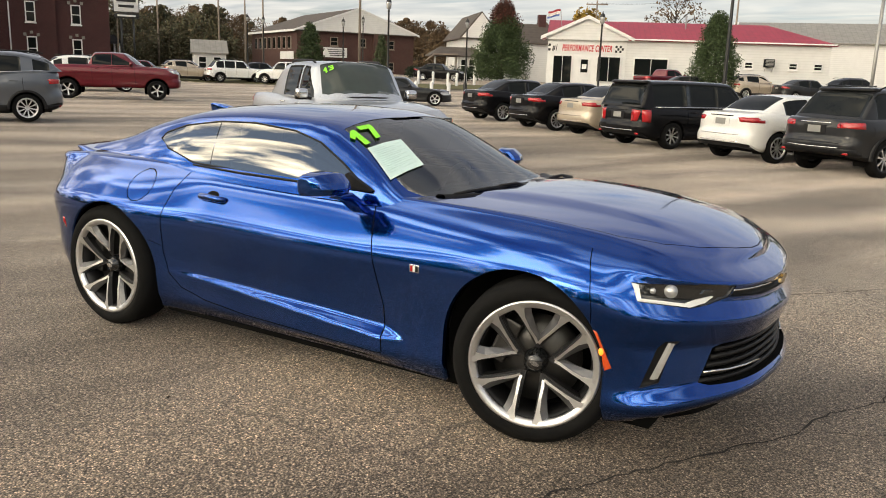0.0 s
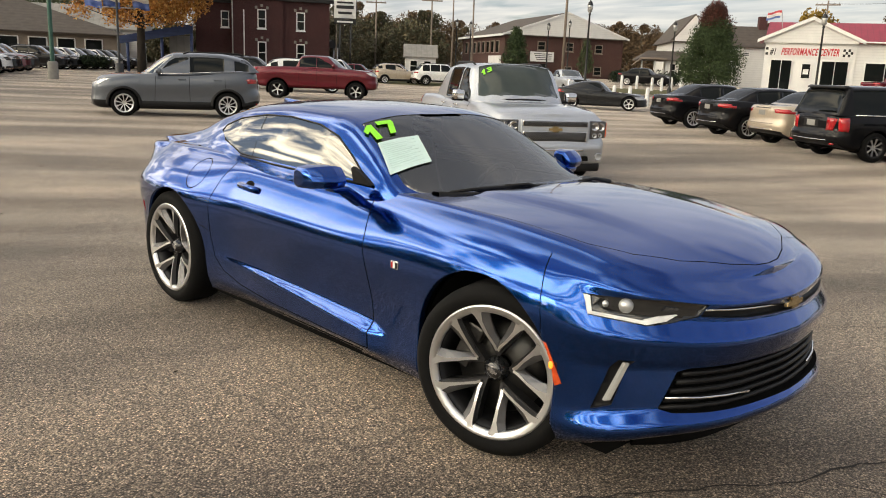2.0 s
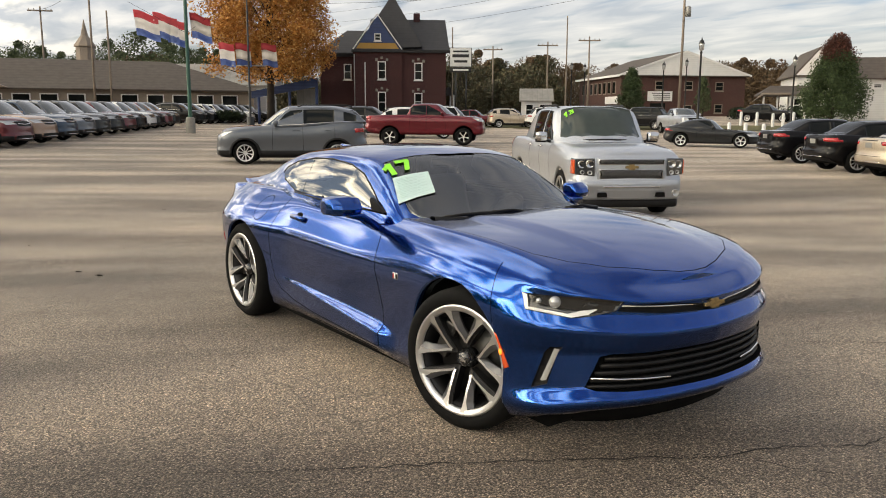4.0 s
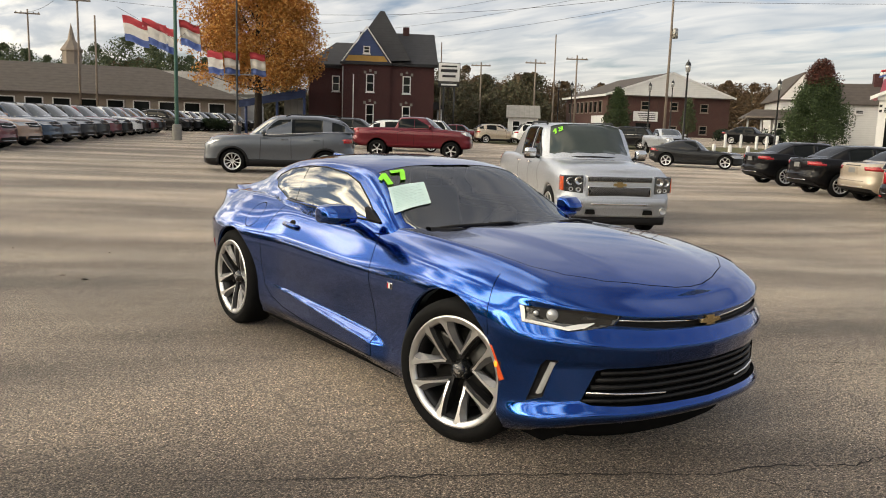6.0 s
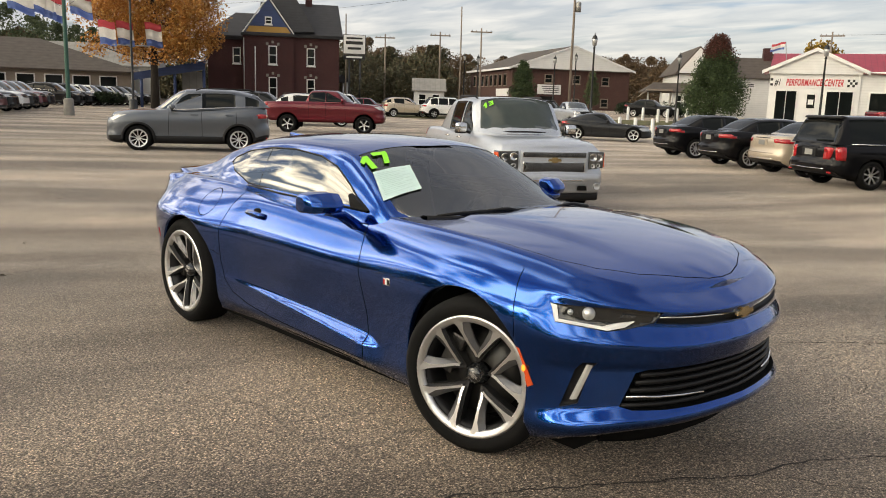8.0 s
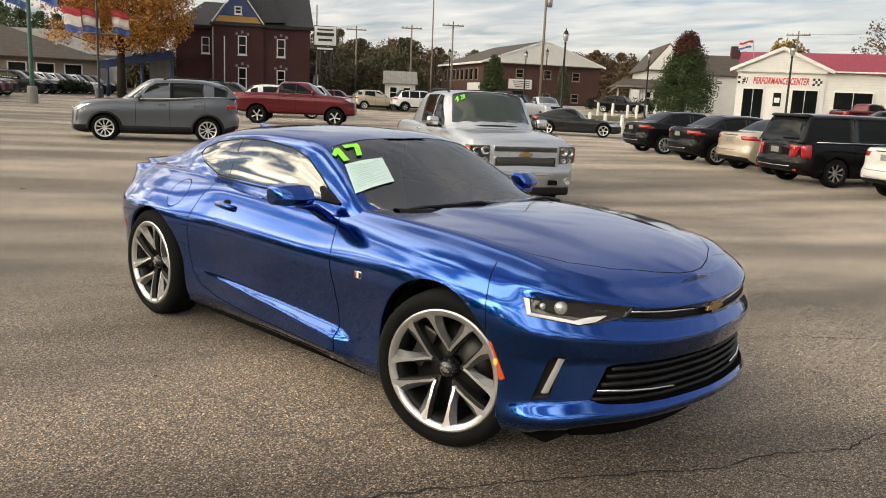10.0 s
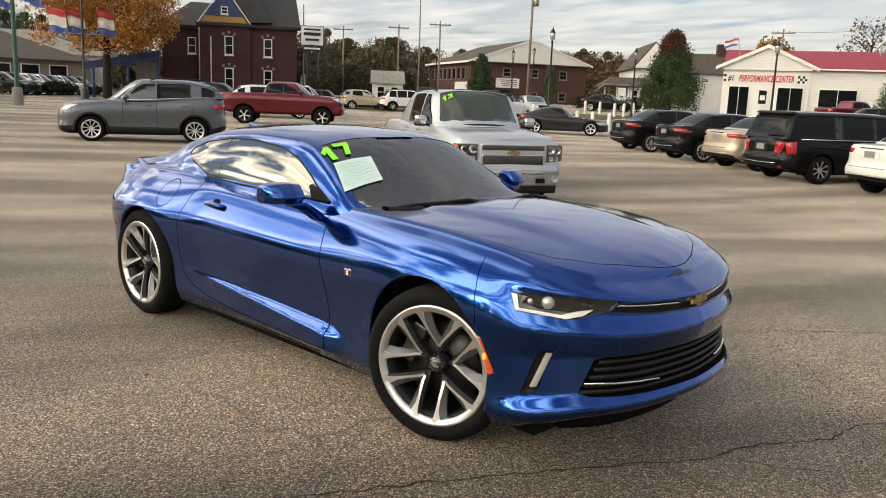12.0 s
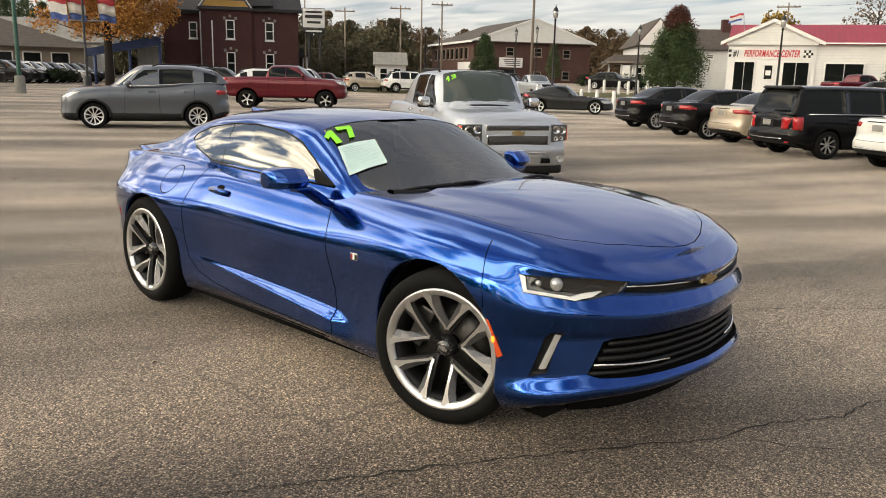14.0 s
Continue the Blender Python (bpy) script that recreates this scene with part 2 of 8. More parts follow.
    b.inputs["Sheen Roughness"].default_value = 0.35
    dusty = nt.nodes.new("ShaderNodeMapRange")
    dusty.inputs[1].default_value, dusty.inputs[2].default_value = 0.38, 0.64
    dusty.inputs[3].default_value, dusty.inputs[4].default_value = 0.34, 0.75
    nt.links.new(band.outputs[0], dusty.inputs[0])
    grain = nt.nodes.new("ShaderNodeMapRange")
    grain.inputs[1].default_value, grain.inputs[2].default_value = 0.36, 0.64
    grain.inputs[3].default_value, grain.inputs[4].default_value = 0.60, 1.25
    nt.links.new(clump.outputs[0], grain.inputs[0])
    dust = nt.nodes.new("ShaderNodeMath")
    dust.operation = "MULTIPLY"
    nt.links.new(dusty.outputs[0], dust.inputs[0])
    nt.links.new(grain.outputs[0], dust.inputs[1])
    nt.links.new(dust.outputs[0], b.inputs["Sheen Weight"])
    b.inputs["Sheen Tint"].default_value = (1.0, 0.90, 0.81, 1)
    bp = nt.nodes.new("ShaderNodeBump")
    bp.inputs["Strength"].default_value, bp.inputs["Distance"].default_value = 0.5, 0.006
    bp.invert = True
    nt.links.new(stones.outputs["Distance"], bp.inputs["Height"])
    nt.links.new(bp.outputs[0], b.inputs["Normal"])
    return m


def glow(name, color, strength):
    m, nt, b = nodes_of(name)
    b.inputs["Base Color"].default_value = (*color, 1)
    b.inputs["Emission Color"].default_value, b.inputs["Emission Strength"].default_value = (*color, 1), strength
    b.inputs["Roughness"].default_value = 0.2
    return m


M_ASPHALT = asphalt()
M_BLUE = car_paint("blue_metallic_paint", (0.0006, 0.062, 0.32), 1.0, 0.13, 1.50)
M_WHITE = car_paint("white_paint", (0.78, 0.78, 0.76), 0.0)
M_SILVER = car_paint("silver_paint", (0.50, 0.53, 0.58), 0.45)
M_GREY = car_paint("grey_paint", (0.115, 0.128, 0.150), 0.5)
M_DGREY = car_paint("dark_grey_paint", (0.022, 0.023, 0.025), 0.3, 0.35, 1.33)
M_RED = car_paint("red_paint", (0.135, 0.003, 0.012), 0.5)
M_BLACK = car_paint("black_paint", (0.003, 0.003, 0.004), 0.0, 0.5, 1.30)
M_GOLD = car_paint("champagne_paint", (0.52, 0.44, 0.34), 0.4)
M_NAVY = car_paint("navy_paint", (0.025, 0.05, 0.09), 0.4)
M_MAROON = car_paint("maroon_paint", (0.12, 0.012, 0.02), 0.4)
M_BRONZE = car_paint("bronze_paint", (0.36, 0.24, 0.17), 0.4)
M_GLASS = window_glass("clear_glass", (0.74, 0.82, 0.78), 2.3)
M_TINT = window_glass("tinted_glass", (0.26, 0.28, 0.27), 3.2)
M_DARKGLASS = plain("dark_window", (0.008, 0.010, 0.010), 0.03, 0, 0.1)
M_TYRE = plain("tyre_rubber", (0.006, 0.006, 0.006), 0.9, 0, 0.25, 30, 0.3)
M_TRIM = plain("black_plastic", (0.014, 0.014, 0.015), 0.45, 0, 0.2, 40, 0.1)
M_UNDER = plain("underbody", (0.008, 0.008, 0.008), 0.9)
M_GAP = plain("panel_gap", (0.004, 0.005, 0.008), 0.8)
M_CHROME = plain("chrome", (0.82, 0.82, 0.82), 0.08, 1.0, 0.03)
M_ALLOY = plain("machined_alloy", (0.80, 0.80, 0.80), 0.30, 0.92, 0.08, 30)
M_SPOKESIDE = plain("painted_alloy", (0.17, 0.17, 0.175), 0.35, 0.7, 0.15, 30)
M_GALVPLATE = plain("dull_plate", (0.30, 0.30, 0.29), 0.5, 0.2, 0.1, 30)
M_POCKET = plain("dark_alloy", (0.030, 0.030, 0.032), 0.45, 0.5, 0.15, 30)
M_DISC = plain("brake_disc", (0.09, 0.088, 0.085), 0.40, 0.9, 0.1, 60)
M_LENS = plain("clear_lens", (0.55, 0.56, 0.56), 0.07, 0.5, 0.15, 60, coat=1.0)
M_HEADLAMP = plain("head_lamp_glass", (0.10, 0.105, 0.11), 0.08, 0.6, 0.3, 30, coat=1.0)
M_LAMPBLACK = plain("lamp_housing", (0.012, 0.013, 0.014), 0.12, 0, 0.3, 50, coat=1.0)
M_LED = plain("light_guide", (0.85, 0.86, 0.84), 0.15, 0, 0.05, coat=1.0)
M_AMBER = plain("amber_lens", (0.75, 0.09, 0.015), 0.2, 0, 0.1, 60, coat=1.0)
M_AMBERGLOW = glow("amber_bulb", (1.0, 0.30, 0.03), 1.1)
M_TAIL = plain("red_lens", (0.42, 0.012, 0.016), 0.12, 0, 0.1, 60, coat=1.0)
M_BADGE = plain("gold_badge", (0.42, 0.31, 0.15), 0.25, 0.8, 0.1, 60)
M_NUMBER = plain("fluorescent_number", (0.30, 0.92, 0.04), 0.5, 0, 0.05)
M_PAPER = plain("paper", (0.62, 0.80, 0.77), 0.7, 0, 0.05, 40)
M_INK = plain("ink", (0.605, 0.78, 0.755), 0.7)
M_SEAT = plain("dark_leather", (0.10, 0.10, 0.095), 0.5, 0, 0.2, 60, 0.2)
for dull, level in ((M_TRIM, 0.22), (M_TYRE, 0.2), (M_UNDER, 0.1), (M_GAP, 0.1), (M_DARKGLASS, 0.2)):
    dull.node_tree.nodes["Principled BSDF"].inputs["Specular IOR Level"].default_value = level
M_SHIELD = plain("dark_windshield", (0.045, 0.055, 0.052), 0.03, 0, 0.1, coat=1.0)
M_SHIELD.node_tree.nodes["Principled BSDF"].inputs["Coat IOR"].default_value = 2.0
for paint, level in ((M_BLACK, 0.08), (M_DGREY, 0.2)):
    paint.node_tree.nodes["Principled BSDF"].inputs["Specular IOR Level"].default_value = level
M_DASH = plain("dash_plastic", (0.10, 0.105, 0.10), 0.6, 0, 0.2, 80, 0.2)


# ---- mesh helpers ----
def part(name, bm, material, parent=None, label="", smooth=True):
    bmesh.ops.recalc_face_normals(bm, faces=bm.faces)
    if material in (M_GLASS, M_TINT):
        # panes are single sheets: turn every face outwards
        bm.normal_update()
        inward = [f for f in bm.faces if f.normal.dot(f.calc_center_median() - Vector((0, 0, 0.5))) < 0]
        bmesh.ops.reverse_faces(bm, faces=inward)
    me = bpy.data.meshes.new(name)
    bm.to_mesh(me)
    bm.free()
    me.polygons.foreach_set("use_smooth", [smooth] * len(me.polygons))
    if isinstance(material, (list, tuple)):
        for mm in material:
            me.materials.append(mm)
    else:
        me.materials.append(material)
    ob = new(name, me)
    if parent:
        ob.parent = parent
    if label:
        ob["label"] = label
    return ob


def thing(name, label, category, m=None, group="", kind=""):
    ob = new(name)
    ob.empty_display_size = 0.2
    if m is not None:
        ob.matrix_world = m
    return tagged(ob, label, category, group, kind)


def box_into(bm, lo, hi, bevel=0.0, m=None, taper=1.0):
    lo, hi = Vector(lo), Vector(hi)
    r = bmesh.ops.create_cube(bm, size=1.0)
    c, s = (lo + hi) / 2, hi - lo
    for v in r["verts"]:
        k = taper if v.co.z > 0 else 1.0
        v.co = Vector((v.co.x * s.x * k, v.co.y * s.y * k, v.co.z * s.z)) + c
    vs = r["verts"]
    if bevel:
        es = list({e for v in vs for e in v.link_edges})
        b = bmesh.ops.bevel(bm, geom=es, offset=bevel, segments=2, affect="EDGES", profile=0.6)
        vs = list({v for f in b["faces"] for v in f.verts} | {v for v in vs if v.is_valid})
    if m is not None:
        for v in vs:
            v.co = m @ v.co
    return vs


def box(lo, hi, bevel=0.0, m=None, taper=1.0):
    bm = bmesh.new()
    box_into(bm, lo, hi, bevel, m, taper)
    return bm


def poly_prism(pts, axis, lo, hi, bevel=0.0):
    """A flat outline given in the two other axes, drawn out along axis from lo to hi."""
    bm = bmesh.new()

    def at(p, d):
        return {"x": (d, p[0], p[1]), "y": (p[0], d, p[1]), "z": (p[0], p[1], d)}[axis]

    a = [bm.verts.new(at(p, lo)) for p in pts]
    b = [bm.verts.new(at(p, hi)) for p in pts]
    bm.faces.new(a)
    bm.faces.new(b)
    for k in range(len(pts)):
        bm.faces.new((a[k - 1], a[k], b[k], b[k - 1]))
    if bevel:
        bmesh.ops.bevel(bm, geom=bm.edges[:], offset=bevel, segments=2, affect="EDGES", profile=0.6)
    return bm


def tube_into(bm, pts, radii, n=10, cap=True):
    """A round rod through points, with a radius at each."""
    rings = []
    for k, p in enumerate(pts):
        p = Vector(p)
        d = (Vector(pts[min(k + 1, len(pts) - 1)]) - Vector(pts[max(k - 1, 0)])).normalized()
        a = d.orthogonal().normalized() if abs(d.z) < 0.9 else d.cross(Vector((0, 1, 0))).normalized()
        b = d.cross(a)
        r = radii[k] if isinstance(radii, (list, tuple)) else radii
        rings.append([bm.verts.new(p + r * (math.cos(t) * a + math.sin(t) * b)) for t in [2 * math.pi * j / n for j in range(n)]])
    for r0, r1 in zip(rings, rings[1:]):
        for j in range(n):
            bm.faces.new((r0[j - 1], r0[j], r1[j], r1[j - 1]))
    if cap:
        bm.faces.new(rings[0])
        bm.faces.new(rings[-1])


def tube(pts, radii, n=10):
    bm = bmesh.new()
    tube_into(bm, pts, radii, n)
    return bm


def lathe(prof, n=40, axis="y"):
    """Turns a profile of (radius, along) round the axis."""
    bm = bmesh.new()
    rings = []
    for r, d in prof:
        ring = []
        for j in range(n):
            t = 2 * math.pi * j / n
            c, s = r * math.cos(t), r * math.sin(t)
            ring.append(bm.verts.new((c, d, s) if axis == "y" else (c, s, d)))
        rings.append(ring)
    for a, b in zip(rings, rings[1:]):
        for j in range(n):
            bm.faces.new((a[j - 1], a[j], b[j], b[j - 1]))
    return bm


def spl(*pts):
    """A smooth curve without overshoot through (x, value) pairs."""
    xs, ys = np.array(pts, float).T
    h = np.diff(xs)
    d = np.diff(ys) / h
    m = np.zeros(len(xs))
    for k in range(1, len(xs) - 1):
        if d[k - 1] * d[k] > 0:
            w1, w2 = 2 * h[k] + h[k - 1], h[k] + 2 * h[k - 1]
            m[k] = (w1 + w2) / (w1 / d[k - 1] + w2 / d[k])
    m[0], m[-1] = d[0], d[-1]

    def f(x):
        x = min(max(x, xs[0]), xs[-1])
        k = min(int(np.searchsorted(xs, x, side="right")) - 1, len(h) - 1)
        t = (x - xs[k]) / h[k]
        return float(ys[k] * (1 + 2 * t) * (1 - t) ** 2 + m[k] * h[k] * t * (1 - t) ** 2 + ys[k + 1] * t * t * (3 - 2 * t) + m[k + 1] * h[k] * t * t * (t - 1))

    return f


def soft(r, *pts):
    """Straight runs through (x, value) pairs with corners rounded over r on either side."""
    xs, ys = np.array(pts, float).T
    grid = np.linspace(-0.05, 1.05, 881)
    ks = np.linspace(-1, 1, 21)
    ws = 1 + np.cos(np.pi * ks * 0.98)
    table = sum(w * np.interp(grid + k * r, xs, ys) for k, w in zip(ks, ws)) / ws.sum()

    def f(x):
        return float(np.interp(x, grid, table))

    return f


def cub(*pts):
    """A curve of smooth bend (natural cubic) through (x, value) pairs."""
    xs, ys = np.array(pts, float).T
    n, h = len(xs), np.diff(xs)
    A, r = np.eye(n), np.zeros(n)
    for k in range(1, n - 1):
        A[k, k - 1], A[k, k], A[k, k + 1] = h[k - 1], 2 * (h[k - 1] + h[k]), h[k]
        r[k] = 6 * ((ys[k + 1] - ys[k]) / h[k] - (ys[k] - ys[k - 1]) / h[k - 1])
    m = np.linalg.solve(A, r)

    def f(x):
        x = min(max(x, xs[0]), xs[-1])
        k = min(int(np.searchsorted(xs, x, side="right")) - 1, n - 2)
        a, c = xs[k + 1] - x, x - xs[k]
        return float((m[k] * a ** 3 + m[k + 1] * c ** 3) / (6 * h[k]) + (ys[k] / h[k] - m[k] * h[k] / 6) * a + (ys[k + 1] / h[k] - m[k + 1] * h[k] / 6) * c)

    return f


def smooth01(a, b, x):
    t = min(max((x - a) / (b - a), 0.0), 1.0)
    return t * t * (3 - 2 * t)


def catmull(pts, per=24):
    """A dense smooth line through plane points."""
    p = [Vector(q) for q in pts]
    p = [2 * p[0] - p[1]] + p + [2 * p[-1] - p[-2]]
    out = []
    for k in range(1, len(p) - 2):
        for j in range(per):
            t = j / per
            out.append(0.5 * (2 * p[k] + (p[k + 1] - p[k - 1]) * t + (2 * p[k - 1] - 5 * p[k] + 4 * p[k + 1] - p[k + 2]) * t * t + (3 * p[k] - p[k - 1] - 3 * p[k + 1] + p[k + 2]) * t ** 3))
    out.append(p[-2])
    return out


def ground_z(x, y):
    """The lot falls gently away from the coupe, dips by the truck and rises to the street."""
    r = math.hypot(x, y)
    rise = max(smooth01(40, 64, y), smooth01(-72, -95, x))
    dip = 0.20 * math.exp(-((x + 6.5) ** 2 + (y - 9.5) ** 2) / 50)
    x, y = max(min(x, 60), -60), max(min(y, 60), -60)
    return -0.016 + (-0.009 * x - 0.008 * y - 0.024 - dip) * smooth01(3.0, 9.0, r) + rise


# ---- vehicles: one loft for every body ----
def mirrored(bm, join=True):
    """The half with y > 0 made whole, or only its mirror image."""
    out = bmesh.new()
    for sign in ((1, -1) if join else (-1,)):
        table = {v: out.verts.new((v.co.x, v.co.y * sign, v.co.z)) for v in bm.verts}
        for f in bm.faces:
            vs = [table[v] for v in f.verts]
            nf = out.faces.new(vs if sign > 0 else vs[::-1])
            nf.material_index = f.material_index
    if join:
        bmesh.ops.remove_doubles(out, verts=[v for v in out.verts if abs(v.co.y) < 2e-3], dist=1e-4)
    return out


def both(name, bm, material, parent, label=""):
    """Left and right part from the left half."""
    other = mirrored(bm, join=False)
    return part(name, bm, material, parent, label), part(name, other, material, parent, label)


def cut(bm, outline, axis, test=None):
    """Cuts a convex outline into the mesh, seen along the axis, and returns the faces inside."""
    i, j = {"x": (1, 2), "y": (0, 2), "z": (0, 1)}[axis]
    pts = [Vector(p) for p in outline]
    mid = sum(pts, Vector((0, 0))) / len(pts)
    lo = [min(p[k] for p in pts) - 1e-4 for k in (0, 1)]
    hi = [max(p[k] for p in pts) + 1e-4 for k in (0, 1)]
    faces = []
    for f in bm.faces:
        a, b = [v.co[i] for v in f.verts], [v.co[j] for v in f.verts]
        if max(a) > lo[0] and min(a) < hi[0] and max(b) > lo[1] and min(b) < hi[1] and (test is None or test(f)):
            faces.append(f)
    for p, q in zip(pts, pts[1:] + pts[:1]):
        e = q - p
        n = Vector((e.y, -e.x))
        if (mid - p).dot(n) > 0:
            n = -n
        no, co = [0.0] * 3, [0.0] * 3
        no[i], no[j], co[i], co[j] = n.x, n.y, p.x, p.y
        no, co = Vector(no).normalized(), Vector(co)
        geom = list(set(faces) | {x for f in faces for x in f.edges} | {x for f in faces for x in f.verts})
        r = bmesh.ops.bisect_plane(bm, geom=geom, plane_co=co, plane_no=no, dist=1e-5)
        faces = [f for f in r["geom"] if isinstance(f, bmesh.types.BMFace) and (f.calc_center_median() - co).dot(no) < 0]
    return faces


def lift_off(bm, faces, push=0.0):
    """Takes faces out of a mesh into a mesh of their own, sunk by push behind a rim."""
    out = bmesh.new()
    table = {}
    for f in faces:
        for v in f.verts:
            if v not in table:
                nv = out.verts.new(v.co)
                table[v] = (nv, v.normal.copy())
        out.faces.new([table[v][0] for v in f.verts])
    if push:
        edges = [e for e in out.edges if e.is_boundary and max(abs(v.co.y) for v in e.verts) > 1e-4]
        bmesh.ops.extrude_edge_only(out, edges=edges)
        for nv, n in table.values():
            nv.co -= n * push
    bmesh.ops.delete(bm, geom=faces, context="FACES")
    return out


def gap_line(bm, pts, axis, width, test=None, push=0.006):
    """A panel gap: a narrow sunk groove along a line of points."""
    out = []
    for p, q in zip(pts, pts[1:]):
        p, q = Vector(p), Vector(q)
        e = (q - p).normalized()
        n = Vector((-e.y, e.x)) * width / 2
        p, q = p - e * width * 0.3, q + e * width * 0.3
        fs = cut(bm, [p + n, q + n, q - n, p - n], axis, test)
        if fs:
            out.append(lift_off(bm, fs, push))
    return out


def join_bm(meshes):
    out = bmesh.new()
    for bm in meshes:
        table = {v: out.verts.new(v.co) for v in bm.verts}
        for f in bm.faces:
            out.faces.new([table[v] for v in f.verts])
        bm.free()
    return out


def islands(bm):
    """The loose pieces of a mesh, each as a mesh of its own, without slivers."""
    seen, groups = set(), []
    bmesh.ops.remove_doubles(bm, verts=bm.verts, dist=1e-5)
    for f in bm.faces:
        if f in seen:
            continue
        stack, group = [f], []
        seen.add(f)
        while stack:
            g = stack.pop()
            group.append(g)
            for e in g.edges:
                for h in e.link_faces:
                    if h not in seen:
                        seen.add(h)
                        stack.append(h)
        groups.append(group)
    areas = [sum(f.calc_area() for f in g) for g in groups]
    big = max(range(len(groups)), key=lambda k: areas[k])
    for k in range(len(groups)):
        if k != big and areas[k] < 0.02 * areas[big]:
            groups[k] = []
    out = []
    for group in groups:
        if group:
            m = bmesh.new()
            table = {}
            for f in group:
                for v in f.verts:
                    if v not in table:
                        table[v] = m.verts.new(v.co)
                m.faces.new([table[v] for v in f.verts])
            out.append(m)
    bm.free()
    return out


def arches_of(P):
    """Middle and radius of the front and rear wheel arch."""
    return P.get("arches") or [(x, P["arch"]) for x in P["axles"]]


def shoulder_z(P, p, nx):
    """Height of the shoulder over a point of the plan, read where the drawn-in edge really lies."""
    if not P.get("cut_arches"):
        return P["shoulder"](p.x)
    return P["shoulder"](p.x - nx * P["inset"](p.x, p.y, 0.9, 1.0))


def loft_body(P, detail):
    """Half of the lower body: a stack of outlines from sill to shoulder, then the top from shoulder to middle."""
    line = catmull(P["plan"])
    arc = [0.0]
    for a, b in zip(line, line[1:]):
        arc.append(arc[-1] + (b - a).length)

    def arc_at_x(x):
        for k in range(len(line) - 1):
            if line[k].x >= x >= line[k + 1].x and line[k].x > line[k + 1].x:
                return arc[k] + (arc[k + 1] - arc[k]) * (line[k].x - x) / (line[k].x - line[k + 1].x)
        return None

    zw = P.get("arch_z", P["hub_z"])
    fixed = []
    for xw, Ra in () if P.get("cut_arches") else arches_of(P):
        for k in range(int(12 * detail) + 1):
            fixed.append(arc_at_x(xw + Ra * math.cos(math.pi * k / int(12 * detail))))
        fixed += [arc_at_x(xw + Ra + 0.0015), arc_at_x(xw - Ra - 0.0015)]
    fixed = [s for s in fixed if s is not None]
    step = P.get("step", 0.07) / detail
    stations = fixed + [s for s in np.arange(0, arc[-1], step).tolist() + [arc[-1]] if all(abs(s - q) > step * 0.3 for q in fixed)]
    stations.sort()
    nv, nt = int(15 * detail), int(7 * detail)
    bm = bmesh.new()
    grid = []
    for s in stations:
        k = min(max(int(np.searchsorted(arc, s)) - 1, 0), len(line) - 2)
        t = (s - arc[k]) / max(arc[k + 1] - arc[k], 1e-9)
        p = line[k].lerp(line[k + 1], t)
        d = (line[k + 1] - line[k]).normalized()
        nx, ny = -d.y, d.x
        if nx * (p.x) + ny * p.y < 0:
            nx, ny = -nx, -ny
        zs, z0 = shoulder_z(P, p, nx), P["sill"](p.x)
        band = zs - z0
        for xw, Ra in () if P.get("cut_arches") else arches_of(P):
            if abs(p.x - xw) <= Ra + 0.0005:
                z0 = max(z0, zw + math.sqrt(max(Ra * Ra - (p.x - xw) ** 2, 0)))
        row = []
        for v in P.get("levels") or [v / nv for v in range(nv + 1)]:
            z = z0 + (zs - z0) * v
            ins = P["inset"](p.x, p.y, z, (z - P["sill"](p.x)) / band)
            x, y = p.x - nx * ins, max(p.y - ny * ins, 0.0)
            if p.y < 1e-6:
                y = 0.0
            row.append((x, y, z))
        xs, ys, zs = row[-1]
        for c in range(1, nt + 1):
            q = 1 - c / nt
            zc = P["top"](xs)
            row.append((xs, ys * q, zs + (zc - zs) * (1 - q ** P.get("crown", 2.2)) + (P["top_extra"](xs, ys * q) if "top_extra" in P else 0)))
        grid.append([bm.verts.new(r) for r in row])
    for a, b in zip(grid, grid[1:]):
        for k in range(len(a) - 1):
            vs = [a[k], b[k], b[k + 1], a[k + 1]]
            try:
                bm.faces.new(vs)
            except ValueError:
                pass
    bmesh.ops.remove_doubles(bm, verts=bm.verts, dist=2e-4)
    bmesh.ops.dissolve_degenerate(bm, edges=bm.edges[:], dist=1e-5)
    bmesh.ops.recalc_face_normals(bm, faces=bm.faces)
    ref = max(bm.faces, key=lambda f: f.calc_center_median().y)
    if ref.normal.y < 0:
        bmesh.ops.reverse_faces(bm, faces=bm.faces)
    bm.normal_update()
    if P.get("cut_arches"):
        for xw, Ra in arches_of(P):
            ring = [(xw + Ra * math.cos(math.pi * k / 36), zw + Ra * math.sin(math.pi * k / 36)) for k in range(37)]
            ring += [(xw - Ra, -0.2), (xw + Ra, -0.2)]
            dead = cut(bm, ring, "y", lambda f: f.calc_center_median().y > 0.3)
            bmesh.ops.delete(bm, geom=dead, context="FACES")
    return bm


def house_point(P, x, w):
    """A point of the glasshouse's half section: w from 0 (belt) over 1 (rail) to 2 (middle)."""
    yb, zb, yr, zr, zc = P["belt_y"](x), P["belt_z"](x), P["rail_y"](x), P["rail_z"](x), P["roof"](x)
    zr = max(zr, zb)
    zc = max(zc, zr)
    if w <= 1:
        b = 4 * w * (1 - w) * P.get("bulge", 0.02) * min((zr - zb) / 0.3, 1)
        return Vector((x, yb + (yr - yb) * w + b, zb + (zr - zb) * w))
    q = 2 - w
    return Vector((x, yr * q, zr + (zc - zr) * (1 - q ** P.get("roof_crown", 2.0))))


